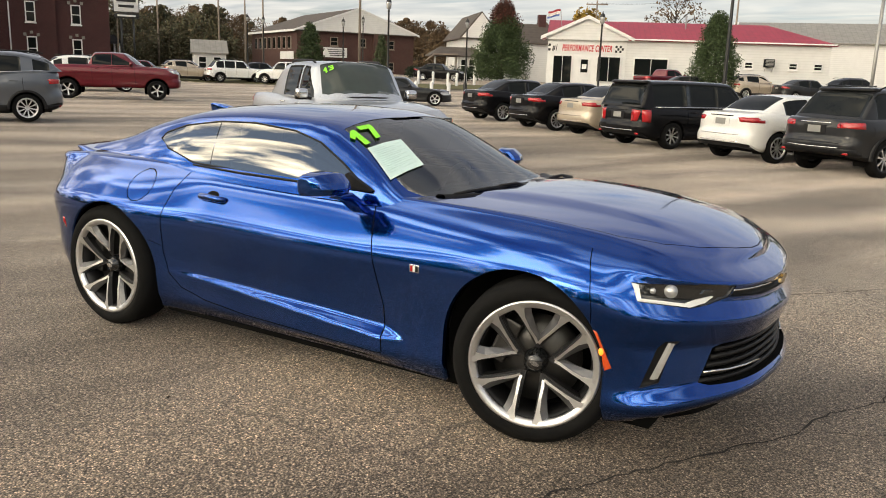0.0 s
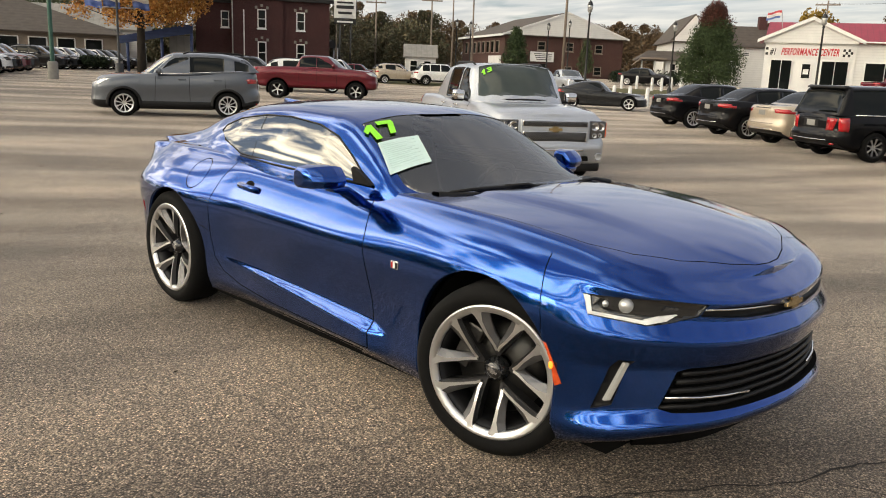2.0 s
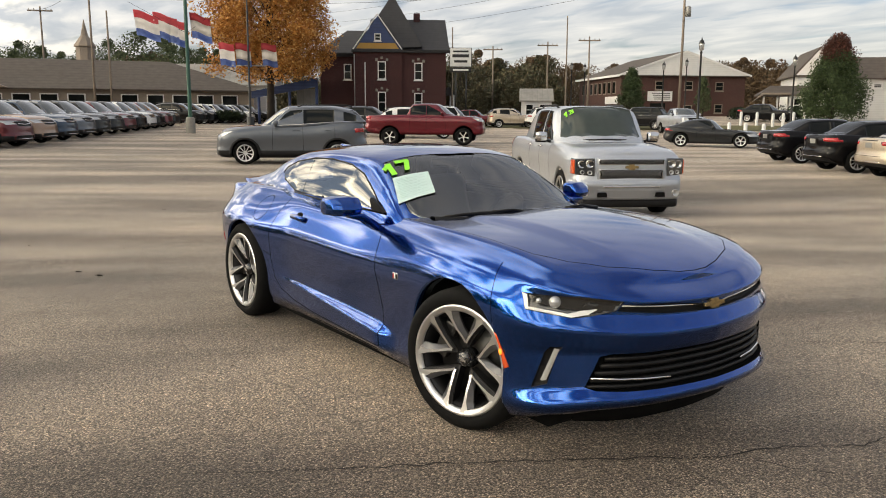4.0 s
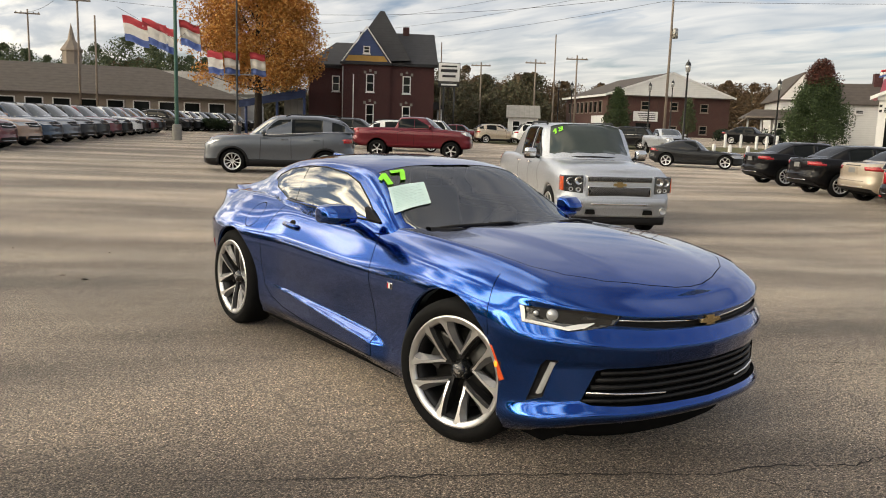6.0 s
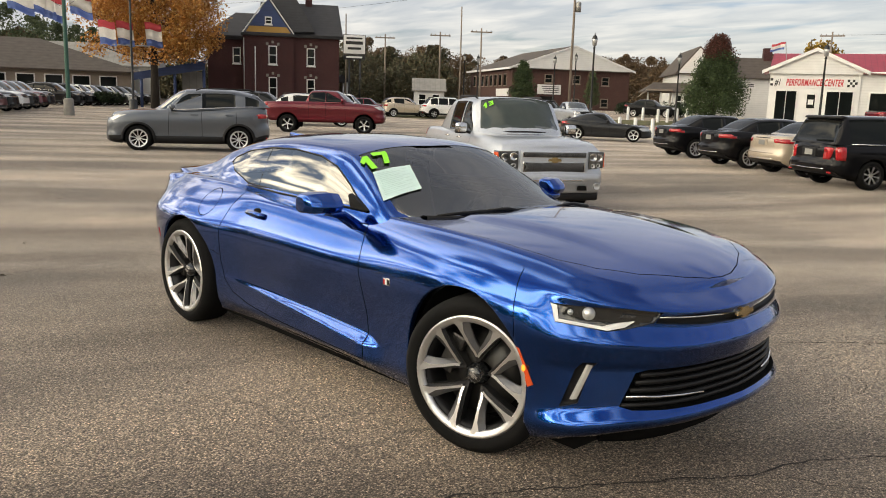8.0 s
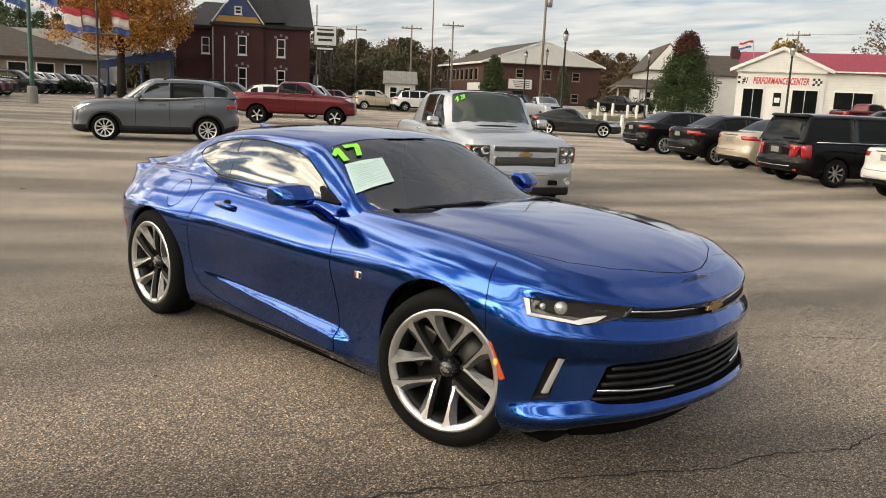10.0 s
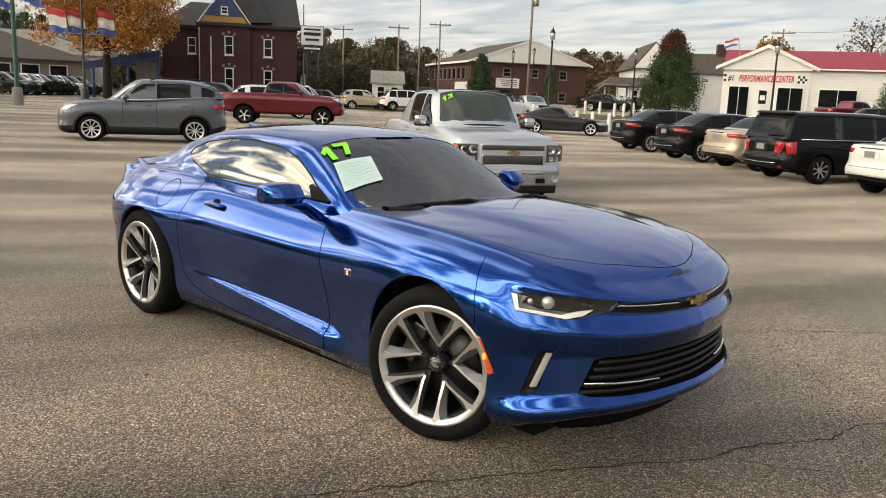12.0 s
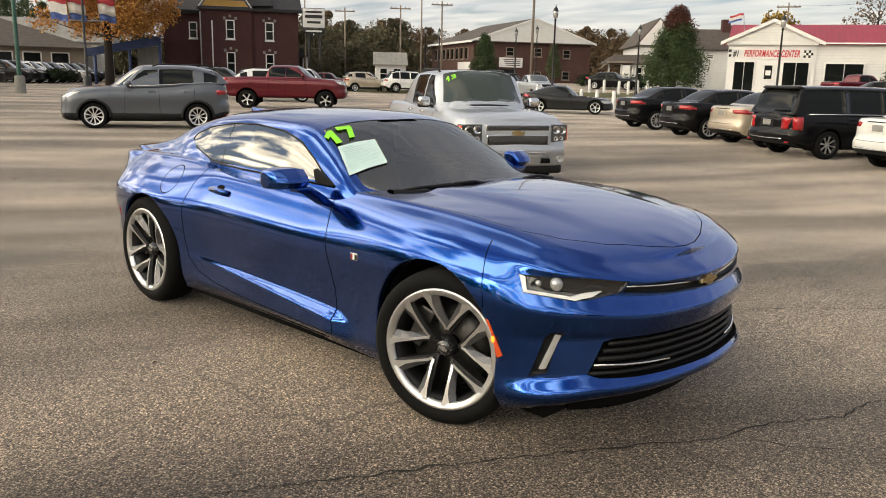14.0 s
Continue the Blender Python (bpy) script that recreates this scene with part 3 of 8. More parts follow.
def loft_house(P, detail):
    """Half of the glasshouse, by sections along the car."""
    x0, x1 = P["house"]
    n, na, nb = int(34 * detail), int(8 * detail), int(9 * detail)
    bm = bmesh.new()
    grid = []
    for k in range(n + 1):
        q = k / n
        x = x0 + (x1 - x0) * (0.45 * q + 0.55 * (0.5 - 0.5 * math.cos(math.pi * q)))
        row = [house_point(P, x, w / na) for w in range(na)] + [house_point(P, x, 1 + w / nb) for w in range(nb + 1)]
        for turn in range(P.get("soft_rail", 2)):
            keep = list(row)
            for m in range(na - int(2 * detail), na + int(2 * detail)):
                row[m] = (keep[m - 1] + 2 * keep[m] + keep[m + 1]) / 4
        grid.append([bm.verts.new(p) for p in row])
    for a, b in zip(grid, grid[1:]):
        for k in range(len(a) - 1):
            bm.faces.new((a[k], a[k + 1], b[k + 1], b[k]))
    bmesh.ops.remove_doubles(bm, verts=bm.verts, dist=2e-4)
    bmesh.ops.dissolve_degenerate(bm, edges=bm.edges[:], dist=1e-5)
    bmesh.ops.recalc_face_normals(bm, faces=bm.faces)
    ref = max(bm.faces, key=lambda f: f.calc_center_median().z)
    if ref.normal.z < 0:
        bmesh.ops.reverse_faces(bm, faces=bm.faces)
    bm.normal_update()
    return bm


def underside(P, parent):
    """Dark floor pan and wheel wells."""
    (xf, xr), w, z = P["axles"], max(p[1] for p in P["plan"]), P["sill"](0)
    low = P.get("floor", z + 0.02)
    bm = box((xr - 0.55, -w + 0.22, low), (xf + 0.50, w - 0.22, z + 0.11))
    box_into(bm, (xr + P["arch"] + 0.03, -w + 0.15, low + 0.01), (xf - P["arch"] - 0.03, w - 0.15, z + 0.10))
    for xw, R in [(q, w0 + 0.006) for q, w0 in arches_of(P)]:
        for s in (1, -1):
            n = 16
            rows = []
            for k in range(n + 1):
                t = math.pi * (-0.12 + 1.24 * k / n)
                c, d = xw + R * math.cos(t), P.get("arch_z", P["hub_z"]) + R * math.sin(t)
                rows.append([bm.verts.new((c, s * (w - 0.13), d)), bm.verts.new((c, s * (w - 0.42), d))])
            for a, b in zip(rows, rows[1:]):
                bm.faces.new((a[0], a[1], b[1], b[0]))
            bm.faces.new([r[1] for r in rows])
    part("underbody", bm, M_UNDER, parent, "black underbody and wheel wells")


def spoke_mesh(r0, r1, w0, w1, y0, y1, thick, skew=0.0, start=0.0):
    """A tapered bar from hub to rim along +x, its face at -y."""
    bm = bmesh.new()
    ring = []
    for u in (0.0, 0.35, 0.7, 1.0):
        r, w, y = r0 + (r1 - r0) * u, w0 + (w1 - w0) * u ** 2.4, y0 + (y1 - y0) * u - 0.012 * u * (1 - u)
        off = start + (skew - start) * u
        ring.append([bm.verts.new(q) for q in ((r, y, off - w / 2), (r, y, off + w / 2), (r, y + thick, off + w * 0.36), (r, y + thick, off - w * 0.36))])
    for a, b in zip(ring, ring[1:]):
        for k in range(4):
            bm.faces.new((a[k - 1], a[k], b[k], b[k - 1]))
    bm.faces.new(ring[0])
    bm.faces.new(ring[-1])
    return bm


def alloy_arm(rim, h, sgn):
    """One arm of a forked wheel spoke: a narrow face that flares at the rim, with a broad slanting facet on its open side."""
    bm = bmesh.new()
    rows = []
    for r, c, w, y, f in ((0.072, 0.049, 0.012, -0.60, 0.006), (0.095, 0.053, 0.013, -0.66, 0.014), (0.150, 0.052, 0.012, -0.80, 0.022), (0.205, 0.054, 0.017, -0.89, 0.030), (0.238, 0.060, 0.034, -0.94, 0.028), (rim - 0.020, 0.070, 0.070, -0.985, 0.010)):
        e = (c - w / 2, c + w / 2)
        rows.append([bm.verts.new((r, yy, sgn * z)) for z, yy in ((e[0] - 0.004, y * h + 0.030), (e[0], y * h), (e[1], y * h), (e[1] + f, y * h + 0.022), (e[1] + f * 0.8, y * h + 0.040))])
    for a, b in zip(rows, rows[1:]):
        for k in range(5):
            bm.faces.new((a[k - 1], a[k], b[k], b[k - 1])).material_index = 0 if k == 2 else 1
    for end in (rows[0], rows[-1]):
        bm.faces.new(end).material_index = 1
    return bm


def spun(bm, angle):
    bm.transform(Matrix.Rotation(angle, 4, "Y"))
    return bm


WHEELS = {}


def wheel(parent, x, y, hub_z, R, rim, width, spokes=5, face=None, twist=0.0, fine=False, steer=0.0):
    """A wheel whose outer face looks along -y, turned round for the other side. Meshes are shared between alike wheels."""
    key = (R, rim, width, spokes, face.name if face else "", fine)
    n = 64 if fine else 28
    if key not in WHEELS:
        h = width / 2
        tyre = lathe([(rim, -h * 0.92), (rim + 0.012, -h), (rim + (R - rim) * 0.5, -h * 1.06), (R - 0.022, -h * 0.93), (R - 0.004, -h * 0.78), (R, -h * 0.5), (R, h * 0.5), (R - 0.006, h * 0.8), (rim, h)], n)
        barrel = lathe([(rim + 0.004, -h * 0.95), (rim - 0.001, -h * 1.0), (rim - 0.005, -h * 1.0), (rim - 0.028, -h * 0.955), (rim - 0.032, -h * 0.80)], n)
        well = lathe([(rim - 0.032, -h * 0.80), (rim - 0.030, -h * 0.72), (rim - 0.036, -h * 0.70), (rim - 0.044, -h * 0.3), (rim - 0.05, h * 0.9)], n)
        disc = lathe([(0.05, -0.01), (rim * 0.70, -0.01), (rim * 0.70, 0.012)], n)
        bars, dark = [], []
        for k in range(spokes):
            a = 2 * math.pi * k / spokes
            if fine:
                for sgn in (1, -1):
                    bars.append(spun(alloy_arm(rim, h, sgn), a))
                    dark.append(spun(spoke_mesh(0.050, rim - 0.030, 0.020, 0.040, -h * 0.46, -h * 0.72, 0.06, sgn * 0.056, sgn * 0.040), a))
            else:
                bars.append(spun(spoke_mesh(0.03, rim - 0.015, 0.17 / spokes + 0.004, 0.42 / spokes + 0.004, -h * 0.72, -h * 0.88, 0.03), a))
        hub = lathe([(0.0005, -h * 0.72), (0.034, -h * 0.72), (0.036, -h * 0.68), (0.050, -h * 0.58), (0.056, -h * 0.3)], 24)
        face_m = M_ALLOY if face in (None, M_POCKET) else face
        ring_m = face or M_ALLOY
        obs = [("tyre", tyre, M_TYRE), ("rim_well", well, M_POCKET)]
        if fine:
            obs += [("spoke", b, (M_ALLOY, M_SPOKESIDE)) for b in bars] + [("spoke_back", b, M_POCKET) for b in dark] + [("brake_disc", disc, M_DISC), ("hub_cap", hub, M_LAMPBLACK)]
            caliper = bmesh.new()
            box_into(caliper, (-0.20, -0.05, -0.09), (-0.12, 0.05, 0.11), 0.012)
            obs.append(("brake_caliper", caliper, M_DISC))
            badge = bmesh.new()
            box_into(badge, (-0.022, -h * 0.72 - 0.003, -0.006), (0.022, -h * 0.72, 0.006))
            box_into(badge, (-0.008, -h * 0.72 - 0.004, -0.010), (0.010, -h * 0.72, 0.010))
            obs.append(("cap_badge", badge, M_CHROME))
        else:
            obs += [("spokes", join_bm(bars + [hub]), face_m), ("brake_disc", disc, M_UNDER)]
            for b in dark:
                b.free()
        meshes = []
        for name, bm, mat in [("wheel", barrel, M_ALLOY if fine else ring_m)] + obs:
            bmesh.ops.recalc_face_normals(bm, faces=bm.faces)
            me = bpy.data.meshes.new(name)
            bm.to_mesh(me)
            bm.free()
            for one in mat if isinstance(mat, tuple) else (mat,):
                me.materials.append(one)
            sm = name in ("tyre", "wheel", "rim_well", "brake_disc", "hub_cap")
            me.polygons.foreach_set("use_smooth", [sm] * len(me.polygons))
            meshes.append((name, me))
        WHEELS[key] = meshes
    meshes = WHEELS[key]
    root = new(meshes[0][0], meshes[0][1])
    root.parent = parent
    root.matrix_basis = pose(x, y, hub_z, 0, 0, steer + (0 if y < 0 else 180)) @ pose(0, 0, 0, 0, twist, 0)
    for name, me in meshes[1:]:
        o = new(name, me)
        o.parent = root
    return root


def side_faces(f):
    return f.normal.y > 0.15


def front_faces(f):
    return f.normal.x > 0.22


def rear_faces(f):
    return f.normal.x < -0.22


def up_faces(f):
    return f.normal.z > 0.4


TESTS = {"y": side_faces, "x": front_faces, "-x": rear_faces, "z": up_faces}


def build_car(P, root, paint, detail=1.0):
    """Body, glasshouse, cut-out parts and wheels under an Empty."""
    body, house = loft_body(P, detail), loft_house(P, detail)
    for name, where, axis, outlines, material, push, label, split in P["cuts"]:
        bm = house if where == "house" else body
        got = []
        for o in outlines:
            fs = cut(bm, o, axis[-1], TESTS[axis])
            if fs:
                got.append(lift_off(bm, fs, push))
        if not got:
            continue
        piece = join_bm(got)
        if split:
            for one in islands(piece):
                both(name, one, material, root, label)
        else:
            for one in islands(mirrored(piece)):
                part(name, one, material, root, label)
            piece.free()
    for where, axis, pts, width in P.get("gaps", ()):
        got = gap_line(house if where == "house" else body, pts, axis, width, TESTS[axis])
        if got:
            g = join_bm(got)
            if axis == "y":
                for one in islands(g):
                    both("panel_gap", one, M_GAP, root, "dark gap between body panels")
            else:
                for one in islands(mirrored(g)):
                    part("panel_gap", one, M_GAP, root, "dark gap between body panels")
                g.free()
    if "open_top" in P:
        a, b, w = P["open_top"]
        dead = [f for f in body.faces if f.normal.z > 0.5 and a < f.calc_center_median().x < b and f.calc_center_median().y < w - 0.06 * (f.calc_center_median().x > 0.3)]
        bmesh.ops.delete(body, geom=dead, context="FACES")
    # a rolled edge along the sill and the wheel arches
    az = P.get("arch_z", P["hub_z"])
    low = [e for e in body.edges if e.is_boundary and e.verts[0].co.y > 0.3 and e.verts[1].co.y > 0.3 and max(v.co.z for v in e.verts) < az + P["arch"] + 0.01 and e.link_faces[0].normal.z < 0.7]
    low = [e for e in low if all(min([abs(v.co.z - P["sill"](v.co.x))] + [min(abs(math.hypot(v.co.x - xc, v.co.z - az) - R), abs(abs(v.co.x - xc) - R)) for xc, R in arches_of(P)]) < 0.012 for v in e.verts)]
    if low:
        r = bmesh.ops.extrude_edge_only(body, edges=low)
        for v in r["geom"]:
            if isinstance(v, bmesh.types.BMVert):
                v.co.y -= 0.045
    part("body", mirrored(body), paint, root)
    part("roof", mirrored(house), paint, root)
    body.free()
    house.free()
    underside(P, root)
    for x in P["axles"]:
        for s in (-1, 1):
            wheel(root, x, s * P["wheel_y"], P["hub_z"], P["tyre"], P["rim"], P["tyre_w"], P.get("spokes", 5), P.get("face"), P.get("twist", {}).get((x > 0, s), 12), P.get("fine", False), P.get("steer", 0.0) if x > 0 else 0.0)
    return root


SIDE_PANE = [(0.40, 0.992), (-0.700, 1.004), (-0.7195, 1.248), (-0.45, 1.254), (-0.15, 1.232), (0.04, 1.185), (0.22, 1.096)]
QUARTER_PANE = [(-0.702, 1.005), (-0.84, 1.010), (-1.10, 1.070), (-1.20, 1.120), (-1.17, 1.155), (-1.0, 1.208), (-0.7215, 1.246)]


def coupe_params():
    side = soft(0.055, (0, 0.100), (0.07, 0.058), (0.20, 0.064), (0.38, 0.060), (0.63, 0.036), (0.70, 0.044), (0.86, 0.112), (0.94, 0.150), (1.0, 0.205))
    haunch = soft(0.065, (0, 0.080), (0.2, 0.040), (0.45, 0.022), (0.62, 0.008), (0.70, 0.016), (0.84, 0.095), (0.93, 0.165), (1.0, 0.245))
    fender = soft(0.060, (0, 0.075), (0.10, 0.026), (0.3, 0.032), (0.5, 0.022), (0.66, 0.012), (0.76, 0.026), (0.87, 0.075), (0.94, 0.130), (1.0, 0.215))
    nose = soft(0.020, (0, 0.070), (0.035, 0.022), (0.085, 0.000), (0.120, 0.002), (0.205, 0.040), (0.46, 0.046), (0.50, 0.034), (0.625, 0.010), (0.655, 0.014), (0.76, 0.050), (0.85, 0.052), (0.885, 0.044), (0.93, 0.078), (1.0, 0.150))
    tail = spl((0, 0.10), (0.15, 0.03), (0.45, 0.03), (0.62, 0.0), (0.75, 0.05), (0.92, 0.06), (0.97, 0.05), (1.0, 0.07))

    def inset(x, y, z, t):
        a = side(t)
        wf = smooth01(0.20, 1.35, x)
        a = a * (1 - wf) + fender(t) * wf
        wh = smooth01(-0.62, -1.25, x)
        a = a * (1 - wh) + haunch(t) * wh
        wn = smooth01(1.68, 2.0, x)
        a = a * (1 - wn) + nose(t) * wn
        wt = smooth01(-1.9, -2.2, x)
        a = a * (1 - wt) + tail(t) * wt
        # light-catching facet low on the door
        if -1.0 < x < 0.86:
            k = (x + 0.90) / 1.4
            top, low = 0.400 - 0.046 * k, 0.396 - 0.082 * k
            depth = 0.052 * min(max((x + 0.95) / 1.3, 0), 1) * (1 - smooth01(0.58, 0.76, x))
            top -= 0.04 * smooth01(0.60, 0.76, x)
            a -= depth * (1 - min(max((z - low) / (top - low + 0.004), 0), 1)) * smooth01(0.15, 0.24, z)
        return a

    def hood(x, y):
        y = abs(y)
        if 0.75 < x < 2.2:
            w = smooth01(0.70, 1.10, x) * (1 - smooth01(1.15, 2.2, x))
            rib = 0.44 - 0.06 * (x - 0.9)
            return w * 0.020 * (1 - smooth01(rib - 0.05, rib + 0.03, y))
        return 0.0

    return dict(
        plan=[(2.305, 0), (2.293, 0.17), (2.258, 0.38), (2.190, 0.56), (2.082, 0.715), (1.94, 0.828), (1.77, 0.893), (1.55, 0.925), (1.25, 0.928), (0.70, 0.905), (0.0, 0.90), (-0.7, 0.905), (-1.2, 0.935), (-1.5, 0.945), (-1.81, 0.915), (-1.99, 0.85), (-2.14, 0.72), (-2.225, 0.50), (-2.265, 0.25), (-2.275, 0)],
        axles=(1.406, -1.406), hub_z=0.350, arch=0.372, arch_z=0.368, arches=[(1.350, 0.386), (-1.380, 0.380)], tyre=0.366, rim=0.284, tyre_w=0.245, wheel_y=0.795, fine=True, step=0.060,
        sill=spl((-2.44, 0.30), (-2.0, 0.24), (-1.1, 0.160), (0.9, 0.148), (1.75, 0.148), (1.95, 0.180), (2.15, 0.225), (2.3, 0.240)),
        cut_arches=True, levels=[k / 62 for k in range(63)],
        shoulder=cub((-2.36, 0.955), (-2.15, 0.970), (-1.85, 0.986), (-1.4, 0.992), (-0.8, 0.985), (0.45, 0.965), (0.9, 0.962), (1.4, 0.942), (1.7, 0.904), (2.0, 0.838), (2.18, 0.780), (2.3, 0.730)),
        top=cub((-2.36, 0.965), (-2.1, 0.982), (-1.6, 1.012), (-0.5, 1.0), (0.6, 0.992), (1.1, 0.987), (1.6, 0.962), (2.0, 0.884), (2.18, 0.806), (2.3, 0.735)),
        crown=2.4, floor=0.115, top_extra=hood, inset=inset, open_top=(-1.5, 0.78, 0.66),
        house=(-1.95, 0.985), bulge=0.018, soft_rail=3,
        belt_y=spl((-1.95, 0.56), (-1.6, 0.615), (-1.2, 0.692), (-0.8, 0.735), (0.0, 0.757), (0.45, 0.757), (0.62, 0.735), (0.75, 0.685), (0.86, 0.56), (0.94, 0.36), (0.985, 0.10)),
        belt_z=spl((-1.95, 1.0), (-1.4, 0.985), (-0.8, 0.940), (0.45, 0.915), (0.7, 0.915), (0.985, 0.950)),
        rail_y=spl((-1.95, 0.52), (-1.6, 0.54), (-1.2, 0.56), (-0.5, 0.575), (0.08, 0.585), (0.35, 0.640), (0.60, 0.700), (0.75, 0.67), (0.86, 0.55), (0.94, 0.35), (0.985, 0.09)),
        rail_z=spl((-1.95, 1.025), (-1.65, 1.085), (-1.3, 1.195), (-0.9, 1.275), (-0.45, 1.300), (-0.1, 1.292), (0.08, 1.262), (0.25, 1.185), (0.45, 1.070), (0.62, 0.965), (0.7, 0.946), (0.985, 0.966)),
        roof=spl((-1.95, 1.035), (-1.75, 1.10), (-1.3, 1.245), (-0.9, 1.325), (-0.45, 1.348), (-0.1, 1.338), (0.12, 1.305), (0.5, 1.155), (0.85, 1.005), (0.985, 0.968)),
        roof_crown=2.6,
        cuts=[
            ("side_window", "house", "y", [SIDE_PANE], M_TINT, 0.0, "dark tinted door glass", True),
            ("quarter_window", "house", "y", [QUARTER_PANE], M_TINT, 0.0, "dark tinted quarter glass", True),
            ("windshield", "house", "z", [[(0.105, 0), (0.115, 0.30), (0.10, 0.545), (0.34, 0.60), (0.60, 0.655), (0.74, 0.62), (0.86, 0.48), (0.935, 0.30), (0.97, 0.0)]], M_GLASS, 0.003, "clear laminated windshield", False),
            ("rear_window", "house", "z", [[(-1.0, 0), (-1.0, 0.48), (-1.62, 0.45), (-1.72, 0.30), (-1.74, 0.0)]], M_TINT, 0.003, "tinted rear window", False),
            ("headlight", "body", "x", [[(0.826, 0.764), (0.836, 0.690), (0.72, 0.668), (0.65, 0.678), (0.548, 0.700), (0.515, 0.744), (0.67, 0.765)]], M_LAMPBLACK, 0.012, "projector headlight with dark housing and white light guide", True),
            ("upper_grille", "body", "x", [[(0, 0.662), (0.30, 0.674), (0.545, 0.699), (0.512, 0.744), (0.30, 0.722), (0, 0.712)]], M_TRIM, 0.03, "narrow black upper grille slot", False),
            ("lower_grille", "body", "x", [[(0, 0.326), (0.50, 0.328), (0.63, 0.332), (0.665, 0.345), (0.61, 0.490), (0.56, 0.502), (0, 0.500)]], M_UNDER, 0.05, "deep black lower grille opening", False),
            ("fog_recess", "body", "x", [[(0.778, 0.530), (0.742, 0.532), (0.778, 0.348), (0.818, 0.322)]], M_TRIM, 0.02, "black recess of the running lamp", True),
            ("side_marker", "body", "y", [[(1.678, 0.556), (1.702, 0.550), (1.768, 0.398), (1.742, 0.384)]], M_AMBER, -0.003, "amber reflector strip beside the wheel arch", True),
            ("rear_marker", "body", "y", [[(-1.835, 0.60), (-1.805, 0.60), (-1.795, 0.54), (-1.825, 0.54)]], M_TAIL, -0.002, "small red rear reflector", True),
        ],
        gaps=[
            ("body", "y", [(0.47, 0.957), (0.53, 0.75), (0.61, 0.45), (0.63, 0.235)], 0.007),
            ("body", "y", [(-0.83, 0.975), (-0.895, 0.86), (-0.925, 0.72), (-0.93, 0.50), (-0.90, 0.38), (-0.81, 0.305), (-0.62, 0.262), (-0.3, 0.238), (0.63, 0.228)], 0.006),
            ("body", "y", [(1.62, 0.87), (1.655, 0.75), (1.675, 0.64), (1.675, 0.565)], 0.004),
            ("body", "y", [(-1.035, 0.560), (-0.93, 0.535)], 0.004),
            ("body", "y", [(-1.152 + 0.092 * math.cos(a * math.pi / 7), 0.862 + 0.088 * math.sin(a * math.pi / 7)) for a in range(15)][:8], 0.005),
            ("body", "y", [(-1.152 + 0.092 * math.cos(a * math.pi / 7), 0.862 + 0.088 * math.sin(a * math.pi / 7)) for a in range(7, 15)], 0.005),
            ("body", "z", [(0.70, 0.70), (1.15, 0.705), (1.53, 0.688), (1.70, 0.665)], 0.0035),
            ("body", "z", [(1.70, 0.665), (1.86, 0.59), (1.98, 0.45), (2.08, 0.24), (2.125, 0.10), (2.135, 0.0)], 0.0045),
        ],
    )


def windshield_point(P, x, y, lift=0.0):
    yr, zr, zc = P["rail_y"](x), P["rail_z"](x), P["roof"](x)
    z = zr + (zc - zr) * (1 - min(abs(y) / yr, 1) ** P["roof_crown"])
    return Vector((x, y, z)) + Vector((0.42, 0, 0.91)) * lift


def glass_patch(P, corner, along, down, outline, lift):
    """A flat outline in (0..1, 0..1) laid on the windshield, as a thin sheet."""
    bm = bmesh.new()
    lo, hi = [], []
    for u, v in outline:
        x, y = corner[0] + along[0] * u + down[0] * v, corner[1] + along[1] * u + down[1] * v
        lo.append(bm.verts.new(windshield_point(P, x, y, lift)))
        hi.append(bm.verts.new(windshield_point(P, x, y, lift + 0.0015)))
    bm.faces.new(lo)
    bm.faces.new(hi)
    for k in range(len(lo)):
        bm.faces.new((lo[k - 1], lo[k], hi[k], hi[k - 1]))
    return bm


ONE = [(0.0, 0.34), (0.42, 0.0), (0.72, 0.0), (0.72, 1.0), (0.34, 1.0), (0.34, 0.42), (0.12, 0.56)]
SEVEN = [(0.0, 0.0), (1.0, 0.0), (1.0, 0.22), (0.62, 1.0), (0.26, 1.0), (0.60, 0.28), (0.0, 0.28)]


